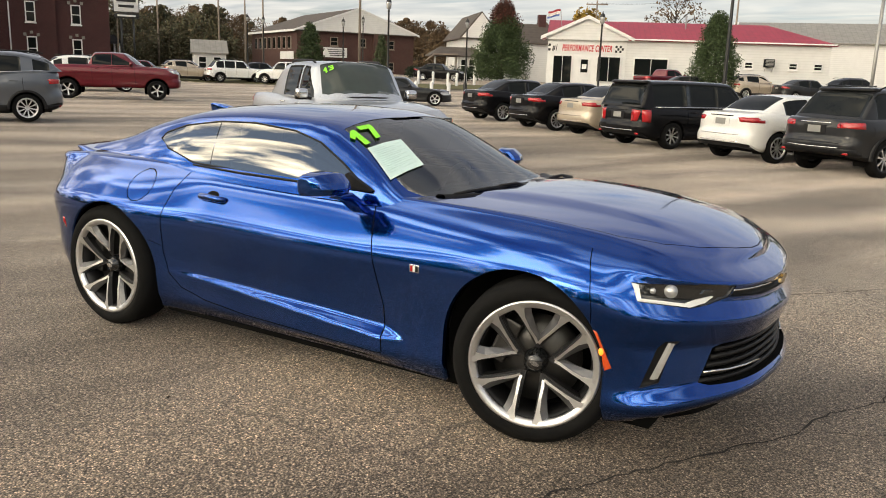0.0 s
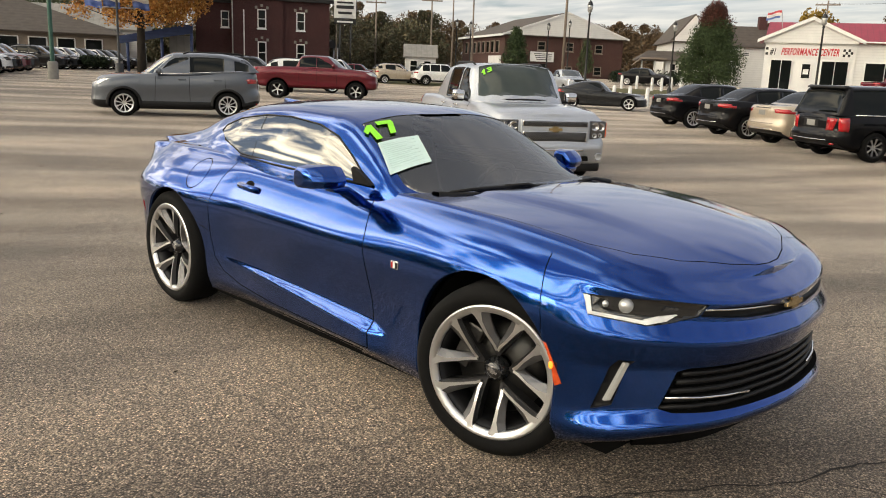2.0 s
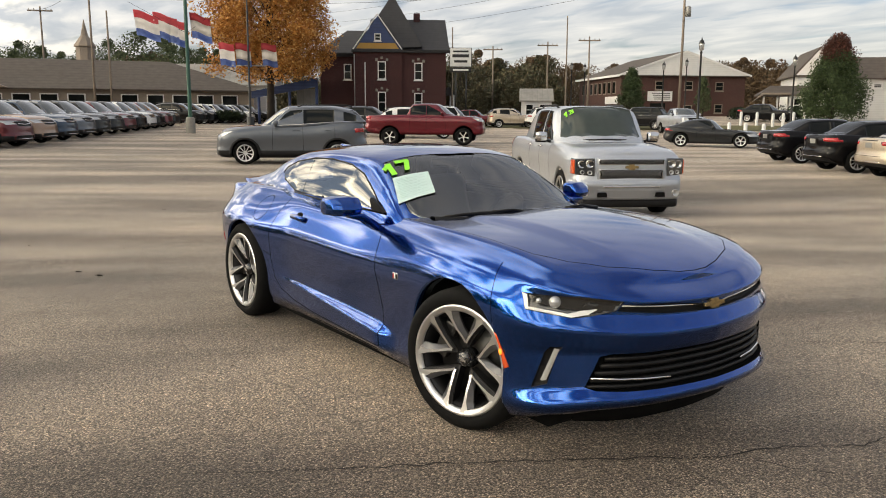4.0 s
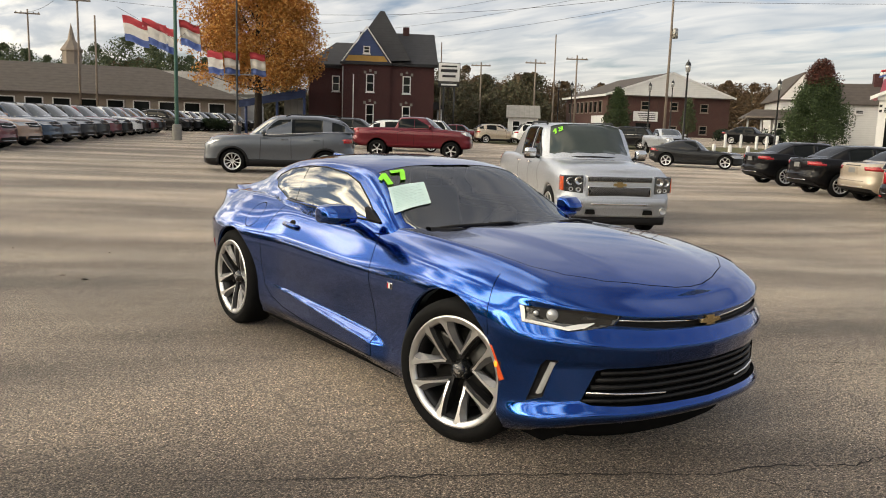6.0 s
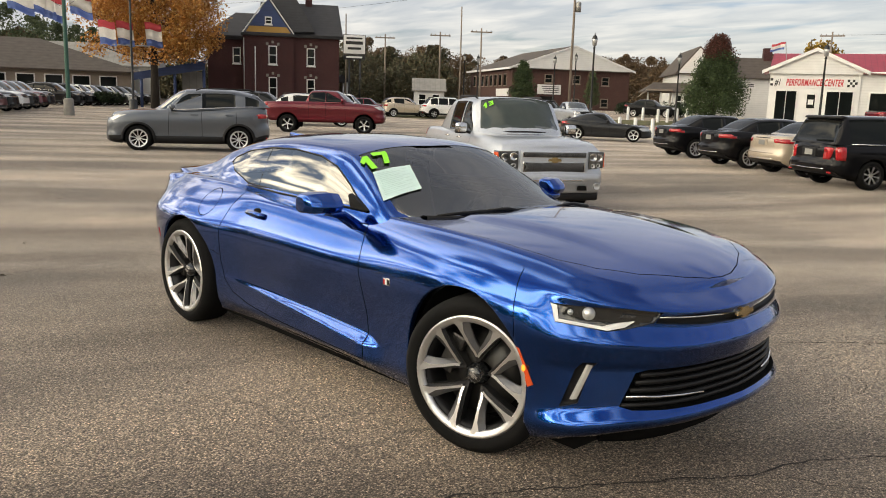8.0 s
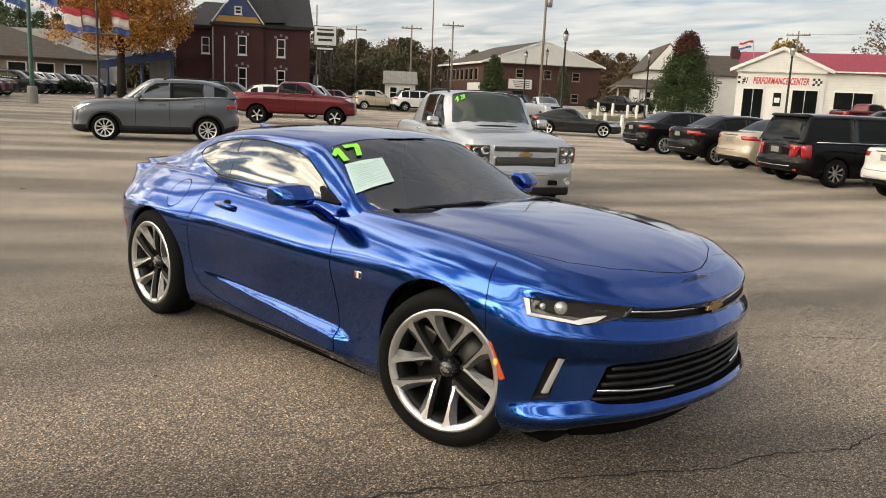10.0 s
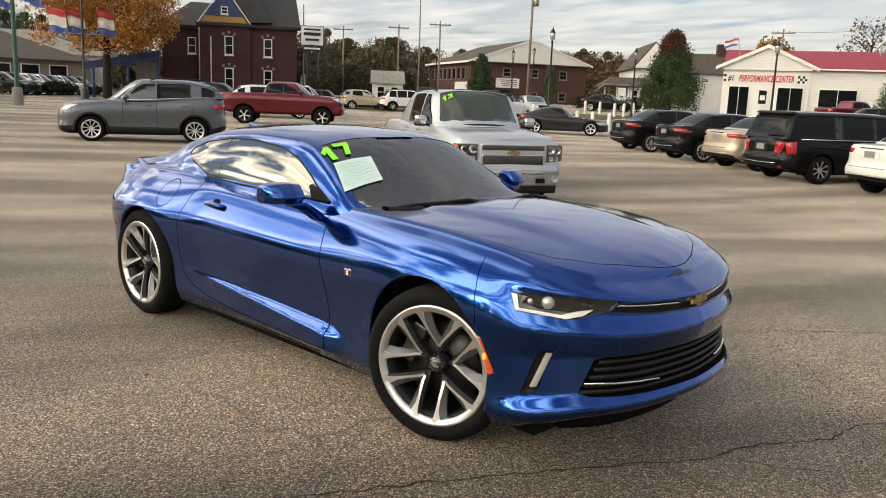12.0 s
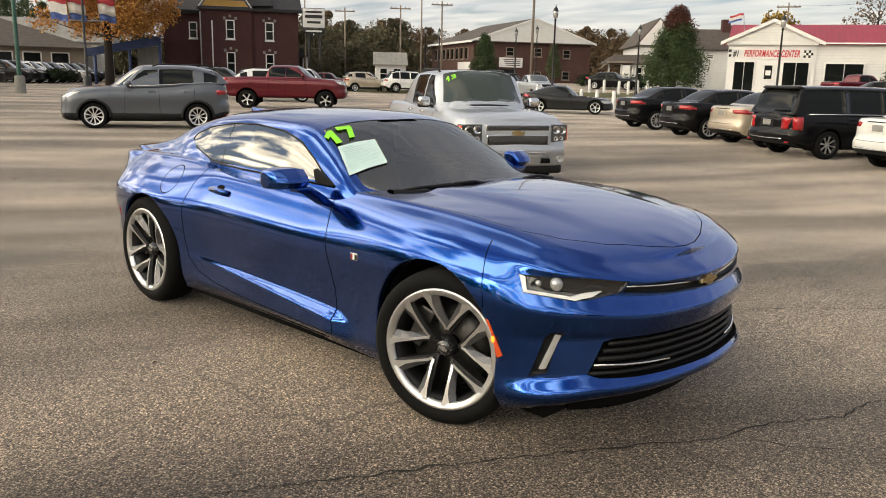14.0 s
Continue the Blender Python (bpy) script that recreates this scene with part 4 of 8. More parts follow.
def build_coupe():
    root = thing("sports_coupe", "glossy blue metallic two-door sports coupe on silver alloy wheels", "car")
    P = coupe_params()
    P["twist"] = {(True, -1): 24, (False, -1): 8, (True, 1): 5, (False, 1): 31}
    P["steer"] = 16.0
    build_car(P, root, M_BLUE, 2.0)
    # headlights
    for s in (1, -1):
        def q(a):
            return [(y * s, z) for y, z in a]
        part("light_guide", poly_tilt(q([(0.824, 0.762), (0.833, 0.692), (0.824, 0.703), (0.817, 0.758)]), P, 0.004), M_LED, root, "white light guide along the lamp's lower edge", smooth=False)
        part("light_guide", poly_tilt(q([(0.833, 0.692), (0.717, 0.671), (0.655, 0.684), (0.618, 0.708), (0.668, 0.700), (0.717, 0.685), (0.824, 0.703)]), P, 0.004), M_LED, root, "white light guide along the lamp's lower edge", smooth=False)
        for yy, zz, r in ((0.793, 0.734, 0.013), (0.748, 0.733, 0.029)):
            bm = bmesh.new()
            bmesh.ops.create_uvsphere(bm, u_segments=20, v_segments=12, radius=r, matrix=Matrix.Translation((nose_x(P, yy, zz) - r * 0.55, s * yy, zz)))
            part("projector_lens", bm, M_LENS, root)
        part("lamp_reflector", poly_tilt(q([(0.665, 0.722), (0.625, 0.722), (0.615, 0.732), (0.655, 0.737)]), P, 0.003), M_HEADLAMP, root, smooth=False)
        part("running_lamp", poly_tilt(q([(0.756, 0.519), (0.747, 0.519), (0.779, 0.366), (0.788, 0.360)]), P, 0.004), M_LENS, root, "bright vertical running lamp", smooth=False)
        # amber bulb behind the marker
        bm = bmesh.new()
        bmesh.ops.create_uvsphere(bm, u_segments=12, v_segments=8, radius=0.015, matrix=Matrix.Translation((1.724, s * 0.878, 0.465)) @ Matrix.Diagonal((0.75, 0.4, 1.1, 1)))
        part("marker_bulb", bm, M_AMBERGLOW, root, "lit amber bulb")
    # grille bars
    for z, r in ((0.345, 0.010), (0.374, 0.010), (0.408, 0.011), (0.442, 0.011), (0.474, 0.010)):
        w = 0.655 - max(z - 0.335, 0) * 0.55
        pts = [(nose_x(P, abs(w * k / 6), z) - 0.018, w * k / 6, z) for k in range(-6, 7)]
        part("grille_bar", tube(pts, r, 6), M_TRIM, root)
    for s in (1, -1):
        part("chrome_strip", tube([(nose_x(P, y, 0.385) - 0.002, s * y, 0.368 + 0.045 * max(y - 0.24, 0)) for y in (0.27, 0.40, 0.52, 0.64)], 0.006, 6), M_CHROME, root, "thin chrome strip across the lower grille")
        part("chrome_strip", tube([(nose_x(P, y, 0.69 + 0.06 * y) - 0.010, s * y, 0.689 + 0.062 * y) for y in (0.07, 0.2, 0.33, 0.42, 0.52)], 0.006, 6), M_CHROME, root, "thin chrome strip beside the badge")
        part("hood_vent", box((1.30, s * 0.30 - 0.012, P["top"](1.32) + 0.001), (1.36, s * 0.30 + 0.012, P["top"](1.32) + 0.012), 0.004), M_TRIM, root)
    xb = nose_x(P, 0.0, 0.692)
    part("badge", poly_prism([(-0.075, 0.682), (-0.03, 0.682), (-0.026, 0.668), (0.034, 0.668), (0.030, 0.682), (0.075, 0.682), (0.068, 0.702), (0.026, 0.702), (0.022, 0.716), (-0.034, 0.716), (-0.030, 0.702), (-0.068, 0.702)], "x", xb - 0.005, xb + 0.010, 0.002), M_BADGE, root, "gold cross-shaped badge with chrome rim", smooth=False)
    # flag badge on the fender
    for s in (1, -1):
        plate = part("fender_badge", box((0.775, s * 0.882 - 0.005, 0.655), (0.828, s * 0.882 + 0.005, 0.692), 0.002), M_CHROME, root, "small red, white and black fender badge")
        for k, mm in enumerate((M_TAIL, M_LED, M_LAMPBLACK)):
            part("badge_field", box((0.782 + 0.014 * k, s * 0.888 - 0.002, 0.660), (0.795 + 0.014 * k, s * 0.888 + 0.002, 0.687)), mm, plate, smooth=False)
        # door handle with its cup
        bm = bmesh.new()
        bmesh.ops.create_uvsphere(bm, u_segments=20, v_segments=10, radius=1.0, matrix=Matrix.Translation((-0.60, s * 0.775, 0.842)) @ Matrix.Diagonal((0.075, 0.028, 0.038, 1)))
        part("handle_cup", bm, M_UNDER, root, "dark recess behind the door handle")
        part("door_handle", tube([(-0.70, s * 0.795, 0.846), (-0.67, s * 0.818, 0.847), (-0.59, s * 0.824, 0.846), (-0.52, s * 0.822, 0.843), (-0.49, s * 0.803, 0.842)], [0.012, 0.019, 0.018, 0.017, 0.011], 10), M_BLUE, root, "body-coloured pull handle")
        # door mirror
        bm = bmesh.new()
        rings = []
        for y, x0, x1, z0, z1 in ((0.862, 0.300, 0.395, 0.985, 1.062), (0.875, 0.288, 0.425, 0.966, 1.078), (0.93, 0.266, 0.435, 0.958, 1.085), (1.00, 0.250, 0.420, 0.962, 1.083), (1.048, 0.246, 0.385, 0.972, 1.074), (1.062, 0.250, 0.330, 0.985, 1.060)):
            zc = (z0 + z1) / 2 - 0.012
            rings.append([bm.verts.new((px, s * y, pz)) for px, pz in ((x0, z0 + 0.010), (x0, z1 - 0.012), (x0 + 0.022, z1), ((x0 + x1) / 2 + 0.02, z1 - 0.004), (x1 - 0.012, zc + 0.030), (x1, zc), (x1 - 0.02, zc - 0.030), ((x0 + x1) / 2, z0 + 0.004), (x0 + 0.015, z0))])
        for ra, rb in zip(rings, rings[1:]):
            for k in range(9):
                bm.faces.new((ra[k - 1], ra[k], rb[k], rb[k - 1]))
        bm.faces.new(rings[0])
        bm.faces.new(rings[-1])
        bmesh.ops.bevel(bm, geom=bm.edges[:], offset=0.005, segments=2, affect="EDGES", profile=0.6)
        mirror = part("door_mirror", bm, M_BLUE, root, "body-coloured door mirror")
        glassp = box((0.225, 0.89, 0.978), (0.232, 1.03, 1.062), 0.003)
        for v in glassp.verts:
            v.co.x += 0.045 * (1 - (v.co.y - 0.875) / 0.18) + 0.014
            v.co.y *= s
        part("mirror_glass", glassp, M_CHROME, mirror, "mirror glass")
        arm = poly_prism([(0.955, 0.978), (0.862, 0.985), (0.775, 0.928), (0.742, 0.900), (0.742, 0.865), (0.775, 0.872), (0.865, 0.945), (0.945, 0.958)], "x", 0.345, 0.420, 0.006)
        for v in arm.verts:
            v.co.x += 0.05 * (0.95 - v.co.y)
            v.co.y *= s
        part("mirror_arm", arm, M_BLUE, mirror, "slim mirror arm")
        # black window surround
        part("window_trim", tube([(0.445, s * 0.742, 0.982), (0.0, s * 0.748, 0.986), (-0.45, s * 0.742, 0.990), (-0.83, s * 0.722, 1.0)], 0.006, 6), M_TRIM, root, "black strip along the window sill")
        part("window_trim", poly_prism([(0.455, 0.984), (0.30, 1.062), (0.28, 1.05), (0.30, 0.986)], "y", s * 0.722, s * 0.742, 0.003), M_TRIM, root, "black corner panel behind the mirror", smooth=False)
        rim_line = SIDE_PANE[:1] + QUARTER_PANE[:1] + QUARTER_PANE[1:] + SIDE_PANE[3:] + SIDE_PANE[:1]
        for name, line, r, word in (("window_surround", rim_line, 0.006, "thin black window surround"), ("window_divider", [(-0.700, 0.998), (-0.706, 1.08), (-0.713, 1.17), (-0.721, 1.250)], 0.003, "slim black divider between the side panes")):
            loop = []
            for px, pz in line:
                ww = (pz - P["belt_z"](px)) / max(P["rail_z"](px) - P["belt_z"](px), 0.01)
                hp = house_point(P, px, min(max(ww, 0), 1))
                loop.append((px, s * (hp.y - 0.001), pz))
            part(name, tube(loop, r, 6), M_TRIM, root, word)
        ends = ((0.800, -0.555), (0.925, 0.02)) if s < 0 else ((0.930, 0.03), (0.855, 0.535))
        blade = [windshield_point(P, ends[0][0] + (ends[1][0] - ends[0][0]) * k / 6 + 0.03 * math.sin(math.pi * k / 6), ends[0][1] + (ends[1][1] - ends[0][1]) * k / 6, 0.016) for k in range(7)]
        wiper = part("wiper", tube(blade, [0.006, 0.009, 0.010, 0.012, 0.010, 0.009, 0.006], 6), M_TRIM, root, "long black wiper blade")
        part("wiper_arm", tube([blade[3] + Vector((0, 0, 0.008)), blade[3].lerp(Vector((0.965, blade[3].y + 0.24, 0.985)), 0.5) + Vector((0.01, 0, 0.02)), (0.965, blade[3].y + 0.24, 0.985)], [0.006, 0.009, 0.014], 6), M_TRIM, wiper)
        part("rear_lamp", box((-2.25, s * 0.42 - 0.16, 0.79), (-2.17, s * 0.42 + 0.16, 0.88), 0.02), M_TAIL, root, "red rear lamp")
    # near-black air dam, its colour also standing in for the shadow under the lip
    dam = bmesh.new()
    rows = []
    for p in catmull(P["plan"][:5], 6):
        k = (p - Vector((1.2, 0))).normalized() * 0.11
        rows.append([(p.x - k.x * 1.7, p.y - k.y * 1.7, 0.125), (p.x - k.x * 1.3, p.y - k.y * 1.3, 0.205), (p.x - k.x * 2.0, p.y - k.y * 2.0, 0.25), (p.x - k.x * 2.4, p.y - k.y * 2.4, 0.13)])
    rows = [[(x, -y, z) for x, y, z in r] for r in rows[:0:-1]] + rows
    rows = [[dam.verts.new(c) for c in r] for r in rows]
    for a, b in zip(rows, rows[1:]):
        for k in range(4):
            dam.faces.new((a[k - 1], a[k], b[k], b[k - 1]))
    part("air_dam", dam, M_UNDER, root, "black air dam that also stands in for the shadow under the front lip")
    part("cowl_panel", cowl_mesh(P), M_TRIM, root, "black cowl panel under the wipers")
    part("spoiler", spoiler_mesh(), M_BLUE, root, "low blue lip spoiler on the boot lid")
    fin = poly_prism([(-1.42, 1.235), (-1.16, 1.262), (-1.22, 1.282), (-1.33, 1.305), (-1.42, 1.312), (-1.435, 1.300)], "y", -0.022, 0.022, 0.006)
    part("antenna_fin", fin, M_BLUE, root, "blue shark-fin antenna")
    # cabin
    part("cabin_tub", box((-1.45, -0.66, 0.30), (0.80, 0.66, 0.42)), M_SEAT, root, "dark cabin floor")
    for s in (1, -1):
        part("door_panel", box((-1.40, s * 0.645 - 0.02, 0.40), (0.62, s * 0.645 + 0.02, 0.955), 0.01), M_SEAT, root, "dark inner door panel")
        part("seat_cushion", box((-0.42, s * 0.36 - 0.25, 0.42), (0.12, s * 0.36 + 0.25, 0.60), 0.06), M_SEAT, root, "dark leather seat")
        b = box((-0.11, s * 0.36 - 0.25, 0.0), (0.06, s * 0.36 + 0.25, 0.58), 0.06, Matrix.Translation((-0.42, 0, 0.55)) @ Matrix.Rotation(radians(-18), 4, "Y"))
        part("seat_back", b, M_SEAT, root, "dark leather seat back")
        part("head_restraint", box((-0.70, s * 0.36 - 0.13, 1.06), (-0.58, s * 0.36 + 0.13, 1.235), 0.045), M_SEAT, root)
    part("dashboard", box((0.38, -0.66, 0.62), (0.86, 0.66, 0.915), 0.06), M_DASH, root, "black dashboard")
    part("rear_shelf", box((-1.75, -0.60, 0.88), (-1.05, 0.60, 0.98), 0.03), M_SEAT, root)
    part("rear_view_mirror", box((0.02, -0.11, 1.20), (0.05, 0.11, 1.265), 0.015), M_LAMPBLACK, root)
    wheel_bm = bmesh.new()
    ring = [(0.26 + 0.06 * math.sin(a), 0.36 + 0.17 * math.cos(a), 0.86 + 0.16 * math.sin(a)) for a in [2 * math.pi * k / 20 for k in range(21)]]
    tube_into(wheel_bm, ring, 0.015, 8, cap=False)
    box_into(wheel_bm, (0.25, 0.20, 0.82), (0.29, 0.52, 0.90), 0.02)
    part("steering_wheel", wheel_bm, M_SEAT, root, "black steering wheel")
    # price numbers and sheets inside the glass
    for outline, u0 in ((ONE, 0.0), (SEVEN, 0.085)):
        c = (0.152 - 0.05 * u0, -0.592 + u0 * 1.22)
        part("price_number", glass_patch(P, c, (0.016, 0.094), (0.125, -0.020), outline, 0.006), M_NUMBER, root, "bright green adhesive digit of the number 17", smooth=False)
    SQ = [(0, 0), (0.5, 0), (1, 0), (1, 0.5), (1, 1), (0.5, 1), (0, 1), (0, 0.5)]
    sheet = part("window_sheet", glass_patch(P, (0.305, -0.592), (0.040, 0.238), (0.205, -0.085), SQ, 0.005), M_PAPER, root, "pale sheet of printed paper on the windshield", smooth=False)
    for k in range(13):
        v = 0.10 + 0.062 * k
        w = (0.80, 0.62, 0.78, 0.55)[k % 4]
        part("print_line", glass_patch(P, (0.305, -0.592), (0.040, 0.238), (0.205, -0.085), [(0.08, v), (0.08 + w, v), (0.08 + w, v + 0.012), (0.08, v + 0.012)], 0.0072), M_INK, sheet, smooth=False)
    part("dash_sheet", box((0.60, 0.10, 0.925), (0.78, 0.42, 0.930)), M_PAPER, root, "loose pale papers on the dashboard")
    return root, P


def nose_x(P, y, z, way=1):
    """Where the front skin (way 1) or the rear skin (way -1) stands at a height and a distance from the middle."""
    line = catmull(P["plan"])
    y = abs(y)
    best = None
    for k in range(len(line) - 1):
        p, d = line[k], (line[k + 1] - line[k]).normalized()
        nx, ny = -d.y, d.x
        if nx * p.x + ny * p.y < 0:
            nx, ny = -nx, -ny
        s0, s1 = P["sill"](p.x), shoulder_z(P, p, nx)
        ins = P["inset"](p.x, p.y, z, min(max((z - s0) / (s1 - s0), 0), 1))
        x, yy = p.x - nx * ins, p.y - ny * ins
        if p.x * way > 1.4 and (best is None or abs(yy - y) < best[0]):
            best = (abs(yy - y), x)
    return best[1]


def poly_tilt(outline, P, proud):
    """A thin plate that follows the front skin, from an outline in (y, z)."""
    bm = bmesh.new()
    a = [bm.verts.new((nose_x(P, y, z) - 0.012 + proud + 0.004, y, z)) for y, z in outline]
    b = [bm.verts.new((nose_x(P, y, z) - 0.022 + proud, y, z)) for y, z in outline]
    bm.faces.new(a)
    bm.faces.new(b)
    for k in range(len(a)):
        bm.faces.new((a[k - 1], a[k], b[k], b[k - 1]))
    bmesh.ops.triangulate(bm, faces=[f for f in bm.faces if len(f.verts) > 4])
    return bm


def cowl_mesh(P):
    bm = bmesh.new()
    rows = []
    for k in range(-12, 13):
        y = 0.60 * k / 12
        x = 0.985 - 0.30 * (abs(y) / 0.66) ** 2.2
        rows.append([bm.verts.new((x - 0.03, y, 0.962)), bm.verts.new((x + 0.0, y, 0.985)), bm.verts.new((x + 0.035, y, 0.985)), bm.verts.new((x + 0.05, y, 0.955))])
    for a, b in zip(rows, rows[1:]):
        for k in range(3):
            bm.faces.new((a[k], a[k + 1], b[k + 1], b[k]))
    return bm


def spoiler_mesh():
    bm = bmesh.new()
    rows = []
    for k in range(-14, 15):
        y = 0.61 * k / 14
        x = -2.205 + 0.15 * (abs(y) / 0.61) ** 2.4
        rows.append([bm.verts.new(c) for c in ((x + 0.26, y, 0.975), (x + 0.05, y, 1.010), (x + 0.005, y, 1.013), (x + 0.010, y, 0.998), (x + 0.06, y, 0.965))])
    for a, b in zip(rows, rows[1:]):
        for k in range(4):
            bm.faces.new((a[k], a[k + 1], b[k + 1], b[k]))
    bm.faces.new(rows[0])
    bm.faces.new(rows[-1])
    return bm


# ---- ground ----
def build_ground():
    bm = bmesh.new()
    axis = [0, 1.5, 3, 4, 5, 6, 7, 8, 9, 10, 12, 14, 16, 18, 20, 23, 26, 30, 34, 38, 42, 46, 50, 54, 58, 62, 66, 72, 78, 86, 96, 120, 300, 1200, 3000]
    ax = [-a for a in axis[:0:-1]] + axis
    grid = [[bm.verts.new((x, y, ground_z(x, y))) for y in ax] for x in ax]
    for a, b in zip(grid, grid[1:]):
        for k in range(len(ax) - 1):
            bm.faces.new((a[k], b[k], b[k + 1], a[k + 1]))
    tagged(part("ground", bm, M_ASPHALT), "worn grey-brown asphalt parking lot with tyre tracks and cracks", "ground", kind="structure")


build_ground()
COUPE, COUPE_P = build_coupe()


def build_cracks():
    """Long open cracks and joints in the asphalt: narrow wandering ribbons of dark grit."""
    grit = plain("crack_grit", (0.020, 0.018, 0.016), 0.95, 0, 0.4, 60)
    rng = random.Random(12)
    lines = (
        ([(1.0, -2.5), (1.55, -1.53), (1.86, -0.96), (2.19, -0.43), (2.39, -0.13), (2.49, 0.23), (2.72, 0.60), (2.74, 0.88), (3.2, 1.7)], 0.011, 0.05),
        ([(2.40, 0.02), (2.62, 0.05), (2.95, 0.30)], 0.007, 0.05),
        ([(1.30, 1.75), (1.80, 2.43), (2.16, 2.82), (3.0, 3.9)], 0.010, 0.02),
        ([(-1.6, 6.2), (-0.41, 7.41), (0.49, 8.26), (3.0, 10.7)], 0.020, 0.02),
        ([(-3.2, -1.9), (-3.6, -1.5), (-3.9, -0.9)], 0.008, 0.06),
    )
    for line, width, wander in lines:
        bm = bmesh.new()
        pts = []
        for p, q in zip(line, line[1:]):
            p, q = Vector(p), Vector(q)
            n = max(int((q - p).length / 0.05), 2)
            side = Vector((-(q - p).y, (q - p).x)).normalized()
            pts += [p.lerp(q, k / n) + side * rng.uniform(-0.3, 0.3) * wander for k in range(n)]
        rows = []
        for k, p in enumerate(pts):
            d = (pts[min(k + 1, len(pts) - 1)] - pts[max(k - 1, 0)]).normalized()
            side = Vector((-d.y, d.x)) * width * rng.uniform(0.15, 0.6) * min(1, 4 * k / len(pts), 4 * (len(pts) - 1 - k) / len(pts))
            rows.append([bm.verts.new((c.x, c.y, ground_z(c.x, c.y) + 0.0035)) for c in (p - side, p + side)])
        for a, b in zip(rows, rows[1:]):
            bm.faces.new((a[0], b[0], b[1], a[1]))
        tagged(part("crack", bm, grit), "narrow wandering crack in the asphalt", "crack", kind="structure")


build_cracks()


def build_litter():
    """Dry leaves and twigs lying on the asphalt."""
    dry = plain("dry_leaf", (0.060, 0.042, 0.028), 0.9, 0, 0.3, 40)
    for k, (x, y, size) in enumerate(((-5.12, -0.88, 0.09), (-3.64, -1.49, 0.13), (-3.94, -1.62, 0.10), (-0.21, -1.47, 0.055), (-5.83, -1.76, 0.10), (3.3, 1.6, 0.05), (-8.5, 0.6, 0.12), (1.9, 4.4, 0.06), (4.6, 2.9, 0.05))):
        bm = bmesh.new()
        rim = [(0.5, 0.0), (0.25, 0.16), (0.0, 0.22), (-0.25, 0.14), (-0.5, 0.02), (-0.25, -0.12), (0.0, -0.2), (0.28, -0.13)]
        top = bm.verts.new((0, 0, size * 0.16))
        ring = [bm.verts.new((u * size, v * size, size * (0.03 + 0.10 * abs(v)))) for u, v in rim]
        for a, b in zip(ring, ring[1:] + ring[:1]):
            bm.faces.new((a, b, top))
        bmesh.ops.solidify(bm, geom=bm.faces[:], thickness=0.002)
        ob = part("fallen_leaf", bm, dry)
        ob.matrix_world = pose(x, y, ground_z(x, y) + 0.004, 0, 0, 40 * k) @ Matrix.Scale(0.7, 4)
        tagged(ob, "curled dry brown leaf on the asphalt", "leaf", "fallen leaves")


build_litter()


